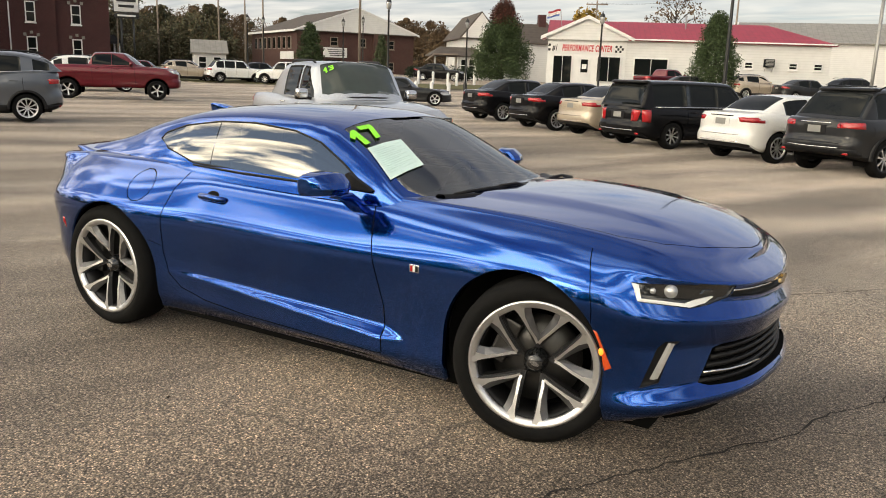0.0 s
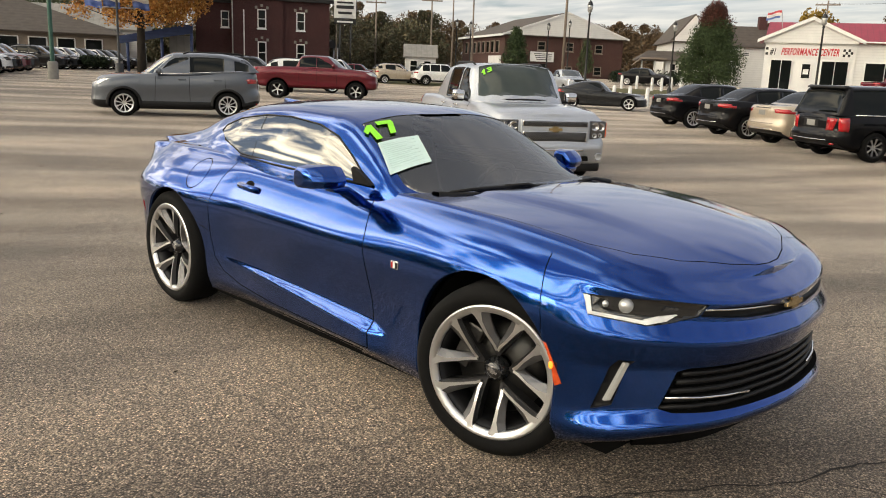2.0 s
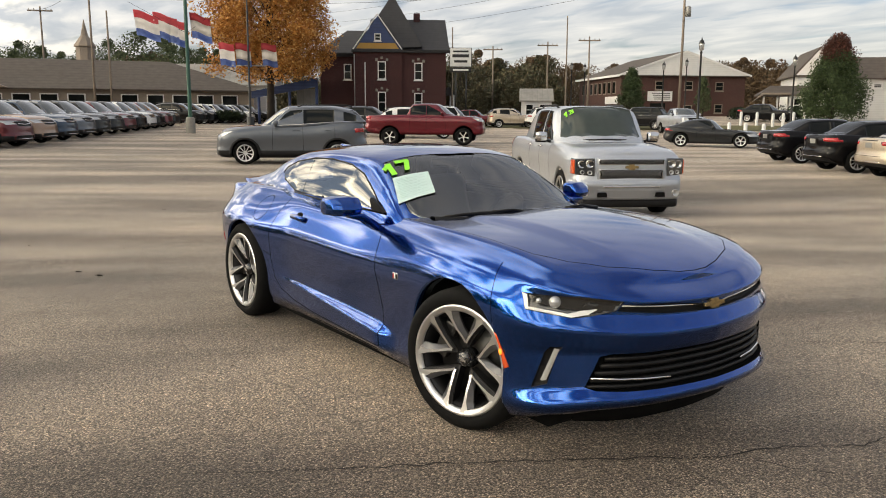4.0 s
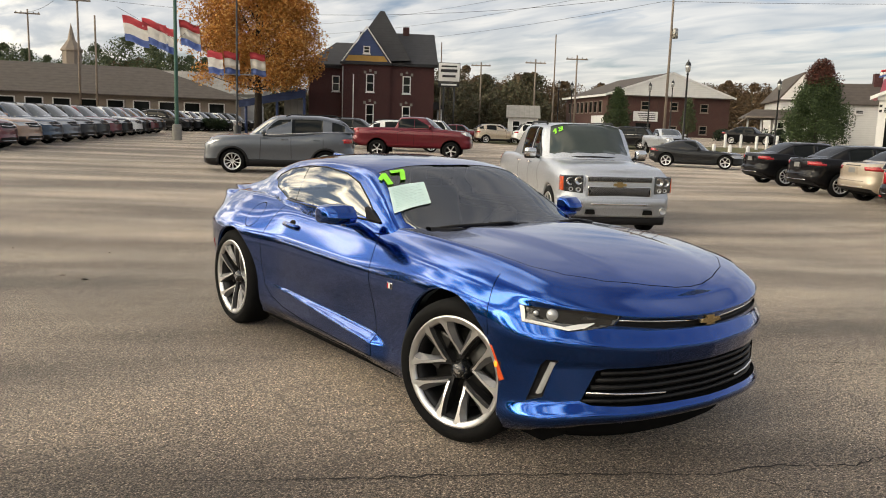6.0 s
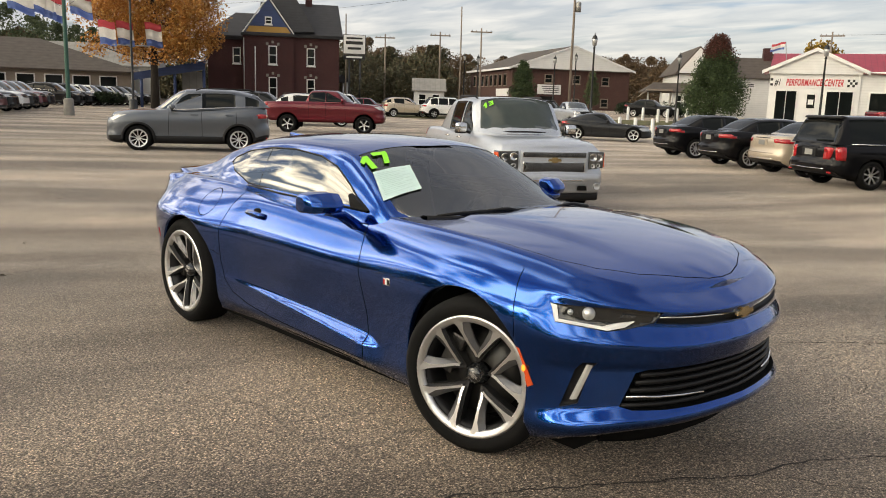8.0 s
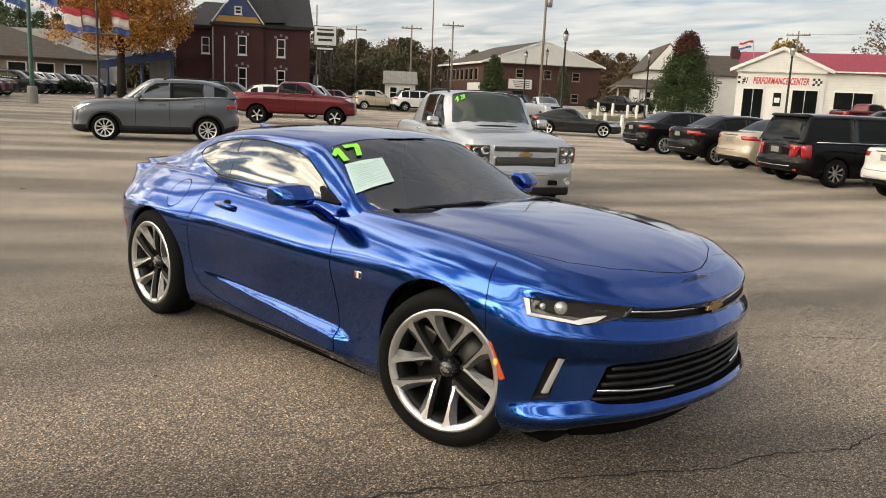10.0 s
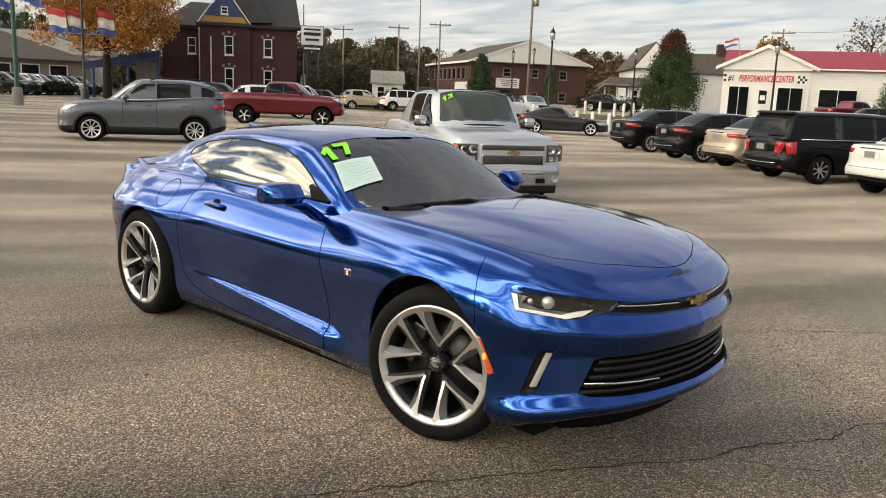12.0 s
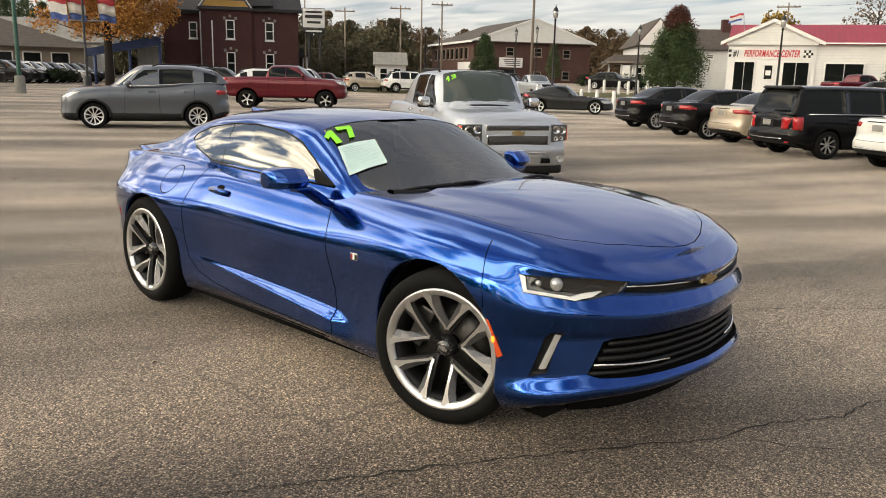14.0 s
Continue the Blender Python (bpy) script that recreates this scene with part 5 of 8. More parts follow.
# ---- other vehicles ----
def generic(L, W, H, wb, fo, R, hood, belt, deck, cowl, hdr, rtop, rbase, sill=0.26, tumble=0.17, windows=(), clad=False, bed=None, lamp_h=0.12, nose_round=1.0, rail_drop=0.05, spokes=7, face=None, tail="sedan", grille=True, plate=True, tall_lamp=0.0, nose_drop=0.19, clad_h=0.13, rise=0.0, blunt=False, tail_drop=0.0, arch_gap=0.045, roof_lip=False):
    w, n = W / 2, wb / 2 + fo
    t = n - L
    k = nose_round
    side = spl((0, 0.075), (0.10, 0.025), (0.28, 0.030), (0.45, 0.022), (0.62, 0.006), (0.76, 0.012), (0.90, 0.045), (1.0, 0.105))
    nose = spl((0, 0.12), (0.08, 0.03), (0.25, 0.0), (0.42, 0.02), (0.60, 0.03), (0.80, 0.045), (0.93, 0.09), (1.0, 0.17))
    back = spl((0, 0.12), (0.10, 0.02), (0.35, 0.0), (0.50, 0.05), (0.85, 0.06), (0.95, 0.08), (1.0, 0.12))

    if blunt:
        nose = soft(0.03, (0, 0.10), (0.05, 0.03), (0.12, 0.0), (0.42, 0.0), (0.46, 0.035), (0.86, 0.045), (0.94, 0.075), (1.0, 0.16))

    def lift(x):
        return rise * smooth01(cowl - 0.4, rtop - 0.2, x)

    def inset(x, y, z, q):
        a = side(q)
        a += (nose(q) - a) * smooth01(n - 0.55, n - 0.15, x)
        return a + (back(q) - a) * smooth01(t + 0.45, t + 0.1, x)

    P = dict(
        plan=[(n, 0), (n - 0.015 * k, 0.34 * w), (n - 0.07 * k, 0.62 * w), (n - 0.20 * k, 0.84 * w), (n - 0.40 * k, 0.955 * w), (n - 0.75, w), (0.3, w * 0.985), (-0.5, w * 0.985), (t + 0.85, w), (t + 0.40, 0.965 * w), (t + 0.16, 0.88 * w), (t + 0.05, 0.68 * w), (t + 0.01, 0.36 * w), (t, 0)],
        axles=(wb / 2, -wb / 2), hub_z=R * 0.985, arch=R + arch_gap, tyre=R, rim=R * 0.70, tyre_w=0.225, wheel_y=w - 0.135, spokes=spokes, face=face, step=0.13,
        sill=spl((t, sill + 0.12), (t + 0.7, sill + 0.02), (0, sill), (n - 0.6, sill), (n, sill + 0.02)),
        shoulder=spl((t, deck - 0.03), (rbase, deck if tail == "sedan" else belt + rise + 0.02), (0, belt + lift(0)), (cowl - 0.1, belt - 0.01), (n - 0.5, hood - 0.09 * nose_drop / 0.19), (n, hood - nose_drop)),
        top=spl((t, deck - 0.02), (rbase, deck + 0.02), (0, belt), (cowl, hood + 0.03), (n - 0.45, hood - 0.02), (n, hood - nose_drop + 0.005)),
        crown=2.6, inset=inset, house=(rbase, cowl), bulge=0.02, soft_rail=1, roof_crown=3.0,
        belt_y=spl((rbase, (w - 0.13) * (0.80 if tail == "sedan" else 0.97)), (rbase + 0.35, w - 0.12), (0, w - 0.085), (cowl - 0.42, w - 0.10), (cowl - 0.22, w * 0.80), (cowl - 0.08, w * 0.52), (cowl, 0.1)),
        belt_z=spl((rbase, deck + 0.0 if tail == "sedan" else belt + rise), (rbase + 0.5, belt + rise * 0.95 - 0.01), (0, belt + lift(0) - 0.012), (cowl - 0.4, belt - 0.015), (cowl, hood + 0.02)),
        rail_y=spl((rbase, (w - 0.15) * (0.76 if tail == "sedan" else 0.95)), (rtop, w - 0.12 - tumble), (hdr, w - 0.10 - tumble), (cowl - 0.42, w - 0.14), (cowl - 0.22, w * 0.785), (cowl - 0.08, w * 0.51), (cowl, 0.09)),
        rail_z=spl((rbase, (deck if tail == "sedan" else belt + rise) + 0.005), (rtop, H - rail_drop - 0.03 - tail_drop), ((rtop + hdr) / 2, H - rail_drop), (hdr, H - rail_drop - 0.04), (cowl - 0.40, belt + 0.03), (cowl - 0.3, belt), (cowl, hood + 0.021)),
        roof=spl((rbase, (deck if tail == "sedan" else belt + rise) + 0.012), (rtop, H - 0.02 - tail_drop), ((rtop + hdr) / 2, H), (hdr, H - 0.015), (cowl, hood + 0.022)),
    )
    cuts = []
    rz, ry = P["rail_z"], P["rail_y"]
    zb = belt + 0.022
    for xa, xb in windows:
        tops = [(x, rz(x) - 0.042) for x in np.linspace(xb, xa, 7)]
        tops = [q for q in tops if q[1] > zb + 0.03]
        if len(tops) > 1:
            cuts.append(("side_window", "house", "y", [[(xa, zb + lift(xa)), (xb, zb + lift(xb))] + tops], M_DARKGLASS, 0.006, "dark side window", True))
    pane = [(hdr + 0.05, 0), (hdr + 0.05, ry(hdr) - 0.05), (cowl - 0.36, w - 0.16), (cowl - 0.22, w * 0.77), (cowl - 0.09, w * 0.45), (cowl - 0.05, 0)]
    if blunt:
        pane = [(hdr + 0.03, 0), (hdr + 0.035, ry(hdr) - 0.09), (cowl - 0.34, w - 0.225), (cowl - 0.235, w * 0.70), (cowl - 0.13, w * 0.42), (cowl - 0.10, 0)]
    cuts.append(("windshield", "house", "z", [pane], M_SHIELD, 0.004, "windshield reflecting the sky", False))
    if tail == "sedan":
        cuts.append(("rear_window", "house", "z", [[(rtop - 0.08, 0), (rtop - 0.08, ry(rtop) - 0.07), (rbase + 0.10, (w - 0.15) * 0.72), (rbase + 0.06, 0)]], M_DARKGLASS, 0.004, "dark rear window", False))
    elif not bed:
        cuts.append(("rear_window", "house", "-x", [[(0, belt + rise + 0.06), (w - 0.24, belt + rise + 0.06), (w - 0.14 - tumble, H - 0.15), (0, H - 0.11)]], M_DARKGLASS, 0.004, "dark rear window", False))
    h1 = hood - 0.135 + 0.6 * (0.19 - nose_drop)
    if grille:
        cuts.append(("headlight", "body", "x", [[(w - 0.055, h1), (w * 0.60, h1 - 0.02), (w * 0.58, h1 - lamp_h), (w - 0.10, h1 - lamp_h - 0.02)]], M_LENS, 0.008, "clear headlight", True))
        cuts.append(("headlight_side", "body", "y", [[(n - 0.52 - 0.1 * k, h1 + 0.015), (n, h1 - 0.01), (n, h1 - lamp_h - 0.02), (n - 0.30, h1 - lamp_h * 0.9)]], M_LENS, 0.004, "clear headlight wrapping round the corner", True))
    if grille:
        cuts.append(("grille", "body", "x", [[(0, h1 - 0.005), (w * 0.54, h1 - 0.015), (w * 0.46, h1 - 0.19), (0, h1 - 0.20)]], M_TRIM, 0.02, "black front grille", False))
    if grille:
        cuts.append(("bumper_intake", "body", "x", [[(0, sill + 0.08), (w * 0.66, sill + 0.09), (w * 0.60, sill + 0.21), (0, sill + 0.22)]], M_TRIM, 0.03, "black lower air intake", False))
    tz = deck - 0.07 if tail == "sedan" else belt - 0.03
    cuts.append(("rear_lamp", "body", "-x", [[(w * 1.0, tz - 0.015), (w * (0.80 if tall_lamp else 0.52), tz - 0.03), (w * (0.83 if tall_lamp else 0.58), tz - 0.12 - tall_lamp), (w * 1.0, tz - 0.14 - tall_lamp)]], M_TAIL, -0.006, "red rear lamp", True))
    cuts.append(("rear_lamp_side", "body", "y", [[(t, tz - 0.01), (t + (0.16 if tall_lamp else 0.40), tz - 0.045), (t + (0.12 if tall_lamp else 0.26), tz - 0.11 - tall_lamp), (t, tz - 0.14 - tall_lamp)]], M_TAIL, -0.006, "red rear lamp", True))
    if clad:
        cuts.append(("side_cladding", "body", "y", [[(t + 0.1, 0.10), (n - 0.1, 0.10), (n - 0.1, sill + clad_h), (t + 0.1, sill + clad_h)]], M_TRIM, -0.004, "black lower cladding", True))
        cuts.append(("front_cladding", "body", "x", [[(0, 0.1), (w, 0.1), (w, sill + 0.075), (0, sill + 0.075)]], M_TRIM, -0.003, "black lower bumper", False))
        cuts.append(("rear_cladding", "body", "-x", [[(0, 0.1), (w, 0.1), (w, sill + 0.26), (0, sill + 0.26)]], M_TRIM, -0.003, "black lower bumper", False))
    else:
        cuts.append(("rear_valance", "body", "-x", [[(0, 0.1), (w * 0.93, 0.1), (w * 0.86, sill + 0.20), (w * 0.70, sill + 0.215), (0, sill + 0.22)]], M_TRIM, 0.01, "black rear valance", False))
    if bed:
        cuts.append(("load_bed", "body", "z", [[(bed[0], 0), (bed[0], w - 0.22), (bed[1], w - 0.22), (bed[1], 0)]], M_TRIM, bed[2], "black lined load bed", False))
    P["cuts"] = cuts
    gx = [x for pair in windows for x in pair[1:]]
    P["gaps"] = [("body", "y", [(x - 0.01, belt - 0.03), (x - 0.02, sill + 0.14)], 0.010) for x in gx[:2]]
    P["gaps"].append(("body", "y", [(cowl - 0.42, belt - 0.04), (cowl - 0.38, sill + 0.14)], 0.010))
    P["lift"] = lift
    P["dims"] = dict(clad=clad, n=n, t=t, w=w, belt=belt, hood=hood, H=H, cowl=cowl, deck=deck, rtop=rtop, hdr=hdr, tail=tail, gx=gx, plate=plate, sill=sill, rise=rise, bed=bed, roof_lip=roof_lip)
    return P


def across(P, z, a, r, lift=0.0, proud=0.004):
    """A slim bar across the tail, following its skin."""
    return tube([(nose_x(P, a * k / 6, z, -1) - proud, a * k / 6, z + lift * abs(k / 6)) for k in range(-6, 7)], r, 6)


def rear_trim(root, P, paint):
    """Plate recess, bumper edge, reflectors, lid gap, lip and wiper on the tail."""
    d = P["dims"]
    w, sill, wagon = d["w"], d["sill"], d["tail"] != "sedan"
    zb = sill + (0.27 if d["clad"] else 0.24)
    part("bumper_strip", across(P, zb, w * 0.62, 0.011, 0.01), M_CHROME, root, "chrome strip along the rear bumper")
    part("lid_gap", across(P, zb + (0.10 if wagon else 0.16), w * 0.62, 0.005, 0.0, 0.001), M_GAP, root, "dark gap under the boot lid")
    if d["bed"]:
        return
    zp = d["belt"] - 0.20 if wagon else d["deck"] - 0.20
    xp = nose_x(P, 0.0, zp, -1)
    pocket = part("plate_recess", box((xp - 0.006, -0.26, zp - 0.095), (xp + 0.03, 0.26, zp + 0.085), 0.004), M_TRIM if wagon else paint, root, "recess for the number plate", smooth=False)
    part("number_plate", box((xp - 0.016, -0.15, zp - 0.07), (xp - 0.007, 0.15, zp + 0.065), 0.004), M_GALVPLATE, pocket, "dull grey number plate", smooth=False)
    part("lid_bar", across(P, zp + 0.125, w * 0.36, 0.012), M_CHROME if d["clad"] else M_TRIM, root, "slim bar over the number plate")
    for s in (1, -1) if wagon else ():
        zr = sill + 0.17
        xr = nose_x(P, w * 0.74, zr, -1)
        part("reflector", box((xr - 0.012, s * w * 0.74 - 0.06, zr - 0.02), (xr + 0.03, s * w * 0.74 + 0.06, zr + 0.02), 0.006), M_TAIL, root, "small red bumper reflector")
    if d["roof_lip"]:
        H, x0 = d["H"], d["rtop"]
        lip = bmesh.new()
        rows = []
        for k in range(-8, 9):
            y = (w - 0.33) * k / 8
            x = x0 - 0.20 + 0.10 * abs(k / 8) ** 3
            rows.append([lip.verts.new(c) for c in ((x0 + 0.12, y, H - 0.055), (x0 - 0.02, y, H - 0.020), (x, y, H - 0.055), (x + 0.01, y, H - 0.085), (x0 + 0.06, y, H - 0.10))])
        for a, b in zip(rows, rows[1:]):
            for k in range(4):
                lip.faces.new((a[k], a[k + 1], b[k + 1], b[k]))
        lip.faces.new(rows[0])
        lip.faces.new(rows[-1])
        part("roof_lip", lip, M_TRIM, root, "dark lip spoiler over the rear window")


def trim_car(root, P, paint, rails=False, chrome=False, big_mirror=False, sill_line=False):
    """Mirrors, handles, plate and rails."""
    d = P["dims"]
    w, belt = d["w"], d["belt"]
    mm = M_CHROME if chrome else paint
    for s in (1, -1):
        x, z, e = d["cowl"] - 0.52, belt + 0.09, 1.25 if big_mirror else 1.0
        mirror = part("door_mirror", box((x - 0.06, s * (w + 0.10) - 0.09 * e, z - 0.065 * e), (x + 0.08, s * (w + 0.10) + 0.09 * e, z + 0.075 * e), 0.052), mm, root)
        if chrome:
            part("mirror_base", box((x - 0.07, s * (w + 0.10) - 0.11, z - 0.105), (x + 0.06, s * (w + 0.10) + 0.095, z - 0.01), 0.03), M_TRIM, mirror, "black lower mirror shell")
        part("mirror_arm", tube([(x, s * (w + 0.06), z - 0.04), (x + 0.03, s * (w - 0.08), z - 0.09)], 0.025, 8), M_TRIM, mirror)
        for gxk in d["gx"][:2]:
            part("door_handle", tube([(gxk + 0.08, s * (w - 0.03), belt - 0.10), (gxk + 0.10, s * (w + 0.012), belt - 0.10), (gxk + 0.24, s * (w + 0.012), belt - 0.10), (gxk + 0.26, s * (w - 0.03), belt - 0.10)], 0.013, 6), M_CHROME if chrome else paint, root)
        if d["clad"]:
            for xw, Ra in arches_of(P):
                ring = bmesh.new()
                rows = []
                for k in range(19):
                    a = math.pi * (-0.02 + 1.04 * k / 18)
                    c, e2 = math.cos(a), math.sin(a)
                    rows.append([ring.verts.new((xw + (Ra + q) * c, s * (w - g), P["hub_z"] + (Ra + q) * e2)) for q, g in ((-0.012, 0.07), (-0.012, 0.0), (0.0, -0.006), (0.045, -0.004), (0.058, 0.05))])
                for a, b in zip(rows, rows[1:]):
                    for k in range(4):
                        ring.faces.new((a[k], a[k + 1], b[k + 1], b[k]))
                part("arch_cladding", ring, M_TRIM, root, "black wheel arch cladding")
        if rails:
            part("roof_rail", tube([(d["rtop"] + 0.05, s * (w - 0.34), d["H"] - 0.05), (d["rtop"] + 0.2, s * (w - 0.33), d["H"] + 0.0), (d["hdr"] - 0.35, s * (w - 0.33), d["H"] + 0.0), (d["hdr"] - 0.2, s * (w - 0.34), d["H"] - 0.05)], 0.018, 8), M_TRIM, root)
        if sill_line:
            part("window_strip", tube([(x2, s * (w - 0.083), belt + P["lift"](x2) + 0.02) for x2 in (d["cowl"] - 0.5, 0.3, 0.0, -0.4, -0.8, d["rtop"] + 0.1)], 0.012, 6), M_CHROME, root, "chrome strip under the windows")
    if d["clad"] and rails:
        for z, ya, r in ((d["hood"] - 0.27, 0.44, 0.016), (d["hood"] - 0.155, 0.50, 0.010), (d["sill"] + 0.10, 0.50, 0.012)):
            part("front_bar", tube([(nose_x(P, w * ya * k / 6, z) + 0.004, w * ya * k / 6, z + (0.03 * abs(k / 6) if r > 0.012 else 0)) for k in range(-6, 7)], r, 6), M_CHROME, root, "chrome bar across the grille")
    rear_trim(root, P, paint)
    if d["plate"]:
        z = (d["deck"] - 0.26) if d["tail"] == "sedan" else 0.80
        plate = part("number_plate", box((d["t"] + 0.02, -0.16, z - 0.08), (d["t"] + 0.055, 0.16, z + 0.08), 0.006), M_LED, root, "pale number plate")
        part("plate_bar", box((d["t"] + 0.012, -0.11, z - 0.025), (d["t"] + 0.02, 0.11, z + 0.025)), M_NAVY, plate, smooth=False)


KINDS = {}
CAR_KINDS = dict(
    compact_suv=dict(L=4.28, W=1.77, H=1.66, wb=2.555, fo=0.87, R=0.335, hood=1.06, belt=1.07, deck=1.10, cowl=0.92, hdr=0.02, rtop=-1.76, rbase=-2.10, tail="suv", windows=((0.66, -0.31), (-0.34, -1.20), (-1.46, -1.82)), clad=True, spokes=10, sill=0.20, tumble=0.20, rail_drop=0.075, nose_drop=0.19, clad_h=0.20, nose_round=0.80, rise=0.13, tail_drop=0.11),
    pickup=dict(L=5.40, W=1.88, H=1.82, wb=3.26, fo=0.94, R=0.385, hood=1.27, belt=1.30, deck=1.30, cowl=1.22, hdr=0.42, rtop=-0.62, rbase=-0.88, tail="suv", windows=((0.84, 0.0), (-0.02, -0.72)), bed=(-1.0, -2.72, 0.42), spokes=5, sill=0.46, nose_round=0.42, face=M_POCKET, arch_gap=0.085, plate=False, lamp_h=0.14, blunt=True, nose_drop=0.12),
    utility_truck=dict(L=5.62, W=2.00, H=1.93, wb=3.30, fo=1.02, R=0.40, hood=1.24, belt=1.25, deck=1.26, cowl=1.24, hdr=0.52, rtop=-0.95, rbase=-1.72, tail="suv", windows=((0.86, 0.08), (0.02, -0.74)), bed=(-1.8, -2.85, 0.10), spokes=6, sill=0.38, nose_round=0.45, lamp_h=0.20, rail_drop=0.05, grille=False, plate=False, nose_drop=0.17, tumble=0.13, blunt=True),
    sedan=dict(plate=False, L=4.72, W=1.85, H=1.51, wb=2.80, fo=0.95, R=0.345, hood=0.99, belt=0.97, deck=1.10, cowl=0.98, hdr=0.22, rtop=-0.95, rbase=-1.72, windows=((0.58, -0.32), (-0.40, -1.15)), spokes=10, sill=0.22),
    minivan=dict(plate=False, L=5.15, W=2.00, H=1.73, wb=3.08, fo=0.98, R=0.345, hood=1.08, belt=1.04, deck=1.06, cowl=1.45, hdr=0.52, rtop=-2.22, rbase=-2.50, tail="suv", windows=((1.02, 0.02), (0.005, -1.06), (-1.075, -2.14)), spokes=8, face=M_POCKET, sill=0.22, tumble=0.15, tall_lamp=0.20, roof_lip=True),
    off_roader=dict(L=4.82, W=1.94, H=1.76, wb=2.915, fo=0.88, R=0.38, hood=1.14, belt=1.12, deck=1.12, cowl=1.18, hdr=0.42, rtop=-1.55, rbase=-2.10, tail="suv", windows=((0.75, -0.18), (-0.26, -1.05), (-1.13, -1.72)), clad=True, spokes=8, sill=0.30, face=M_POCKET, nose_round=0.7, plate=False, roof_lip=True),
    low_coupe=dict(L=4.50, W=1.88, H=1.34, wb=2.71, fo=0.93, R=0.335, hood=0.80, belt=0.86, deck=0.98, cowl=0.62, hdr=-0.08, rtop=-0.75, rbase=-1.85, windows=((0.28, -0.62),), spokes=5, sill=0.18, tumble=0.2, nose_round=1.8, plate=False),
)


def vehicle(kind, name, paint, x, y, heading, label, category, group="", z=None, **extra):
    """The first of a kind is built, the next are copies with paint of their own."""
    m = pose(x, y, ground_z(x, y) if z is None else z, 0, 0, heading)
    if kind not in KINDS:
        root = thing(name, label, category, m, group)
        spec = dict(CAR_KINDS[kind])
        P = generic(**spec)
        build_car(P, root, paint, 0.85)
        trim_car(root, P, paint, **extra)
        KINDS[kind] = (root, paint, P)
        return root
    src, was, P = KINDS[kind]
    root = copy_thing(src, m)
    root.name = name
    tagged(root, label, category, group)
    for o in root.children_recursive:
        if o.data.materials and o.data.materials[0] == was:
            o.material_slots[0].link = "OBJECT"
            o.material_slots[0].material = paint
    return root


def build_vehicles():
    enc = vehicle("compact_suv", "compact_suv", M_GREY, -17.35, 7.0, -118.5, "grey compact SUV with black cladding and silver wheels", "suv", rails=True, sill_line=True)
    # row of new cars along the far edge of the lot
    row = [M_MAROON, M_BRONZE, M_NAVY, M_GREY, M_DGREY, M_DGREY, M_MAROON, M_BLACK, M_WHITE, M_BLACK, M_MAROON, M_DGREY, M_BLACK, M_BLACK, M_WHITE, M_WHITE, M_DGREY, M_WHITE, M_BLACK, M_DGREY]
    words = {M_MAROON: "dark red", M_BRONZE: "bronze", M_NAVY: "navy blue", M_GREY: "grey", M_DGREY: "dark grey", M_BLACK: "black", M_WHITE: "white"}
    for k, paint in enumerate(row):
        gapk = 3.0 if k > 11 else 0.0
        d = k * 2.62 + gapk
        x, y = -28.6 - 0.885 * d, -0.15 + 0.465 * d
        if k > 11:
            x, y = -60.8 - 2.05 * (k - 12), 17.6 + 1.65 * (k - 12)
        vehicle("compact_suv", "compact_suv", paint, x, y, 52 + (k % 3) * 0.8, f"{words[paint]} compact SUV parked in a long row", "suv", "row of new cars")
    vehicle("pickup", "pickup_truck", M_RED, -25.9, 17.6, 50, "red crew-cab pickup truck with an open bed", "pickup", chrome=False)
    build_utility_truck()
    f, l = (math.cos(radians(58)), math.sin(radians(58))), (-math.sin(radians(58)), math.cos(radians(58)))

    def from_rear_wheel(x, y, wb, wy):
        return x + f[0] * (wb / 2 + 0.12) + l[0] * (wy - 0.15), y + f[1] * (wb / 2 + 0.12) + l[1] * (wy - 0.15)

    for (x, y), paint, label in (((-11.1, 22.6), M_BLACK, "black sedan with red rear lamps"), ((-7.92, 20.17), M_BLACK, "black sedan with a steep boot"), ((-5.65, 19.0), M_GOLD, "champagne-coloured sedan with red lamps"), ((-0.55, 15.6), M_WHITE, "white sedan with chrome wheels")):
        cx, cy = from_rear_wheel(x, y, 2.80, 0.86)
        vehicle("sedan", "sedan", paint, cx, cy, 58, label, "sedan", "row of used cars")
    cx, cy = from_rear_wheel(-3.36, 17.03, 3.08, 0.92)
    vehicle("minivan", "minivan", M_BLACK, cx, cy, 58, "black minivan with a chrome strip and dark wheels", "van", "row of used cars", sill_line=True)
    cx, cy = from_rear_wheel(1.65, 14.3, 2.915, 0.90)
    vehicle("off_roader", "off_roader", M_DGREY, cx, cy, 58, "dark grey SUV with chrome-trimmed windows", "suv", "row of used cars", sill_line=True, rails=True)
    vehicle("low_coupe", "low_sports_car", M_DGREY, -20.3, 30.3, 36, "dark grey low sports car", "car")
    # far parked cars
    for x, y, h, paint, kind, word in ((-46.5, 44.5, 60, M_WHITE, "off_roader", "white"), (-50.0, 42.8, 62, M_GOLD, "compact_suv", "pale gold"), (-53.5, 41.2, 60, M_RED, "sedan", "red"), (-42.5, 46.0, 205, M_WHITE, "off_roader", "white"), (-39.2, 46.8, 205, M_BLACK, "off_roader", "black"), (-47.0, 48.0, 60, M_BLACK, "sedan", "black"), (-32.5, 21.5, 60, M_WHITE, "compact_suv", "white"), (-35.0, 20.0, 60, M_DGREY, "compact_suv", "dark grey"), (-37.0, 26.5, 60, M_WHITE, "off_roader", "white")):
        vehicle(kind, "parked_car", paint, x, y, h, f"{word} car parked farther off", "car", "far parked cars")
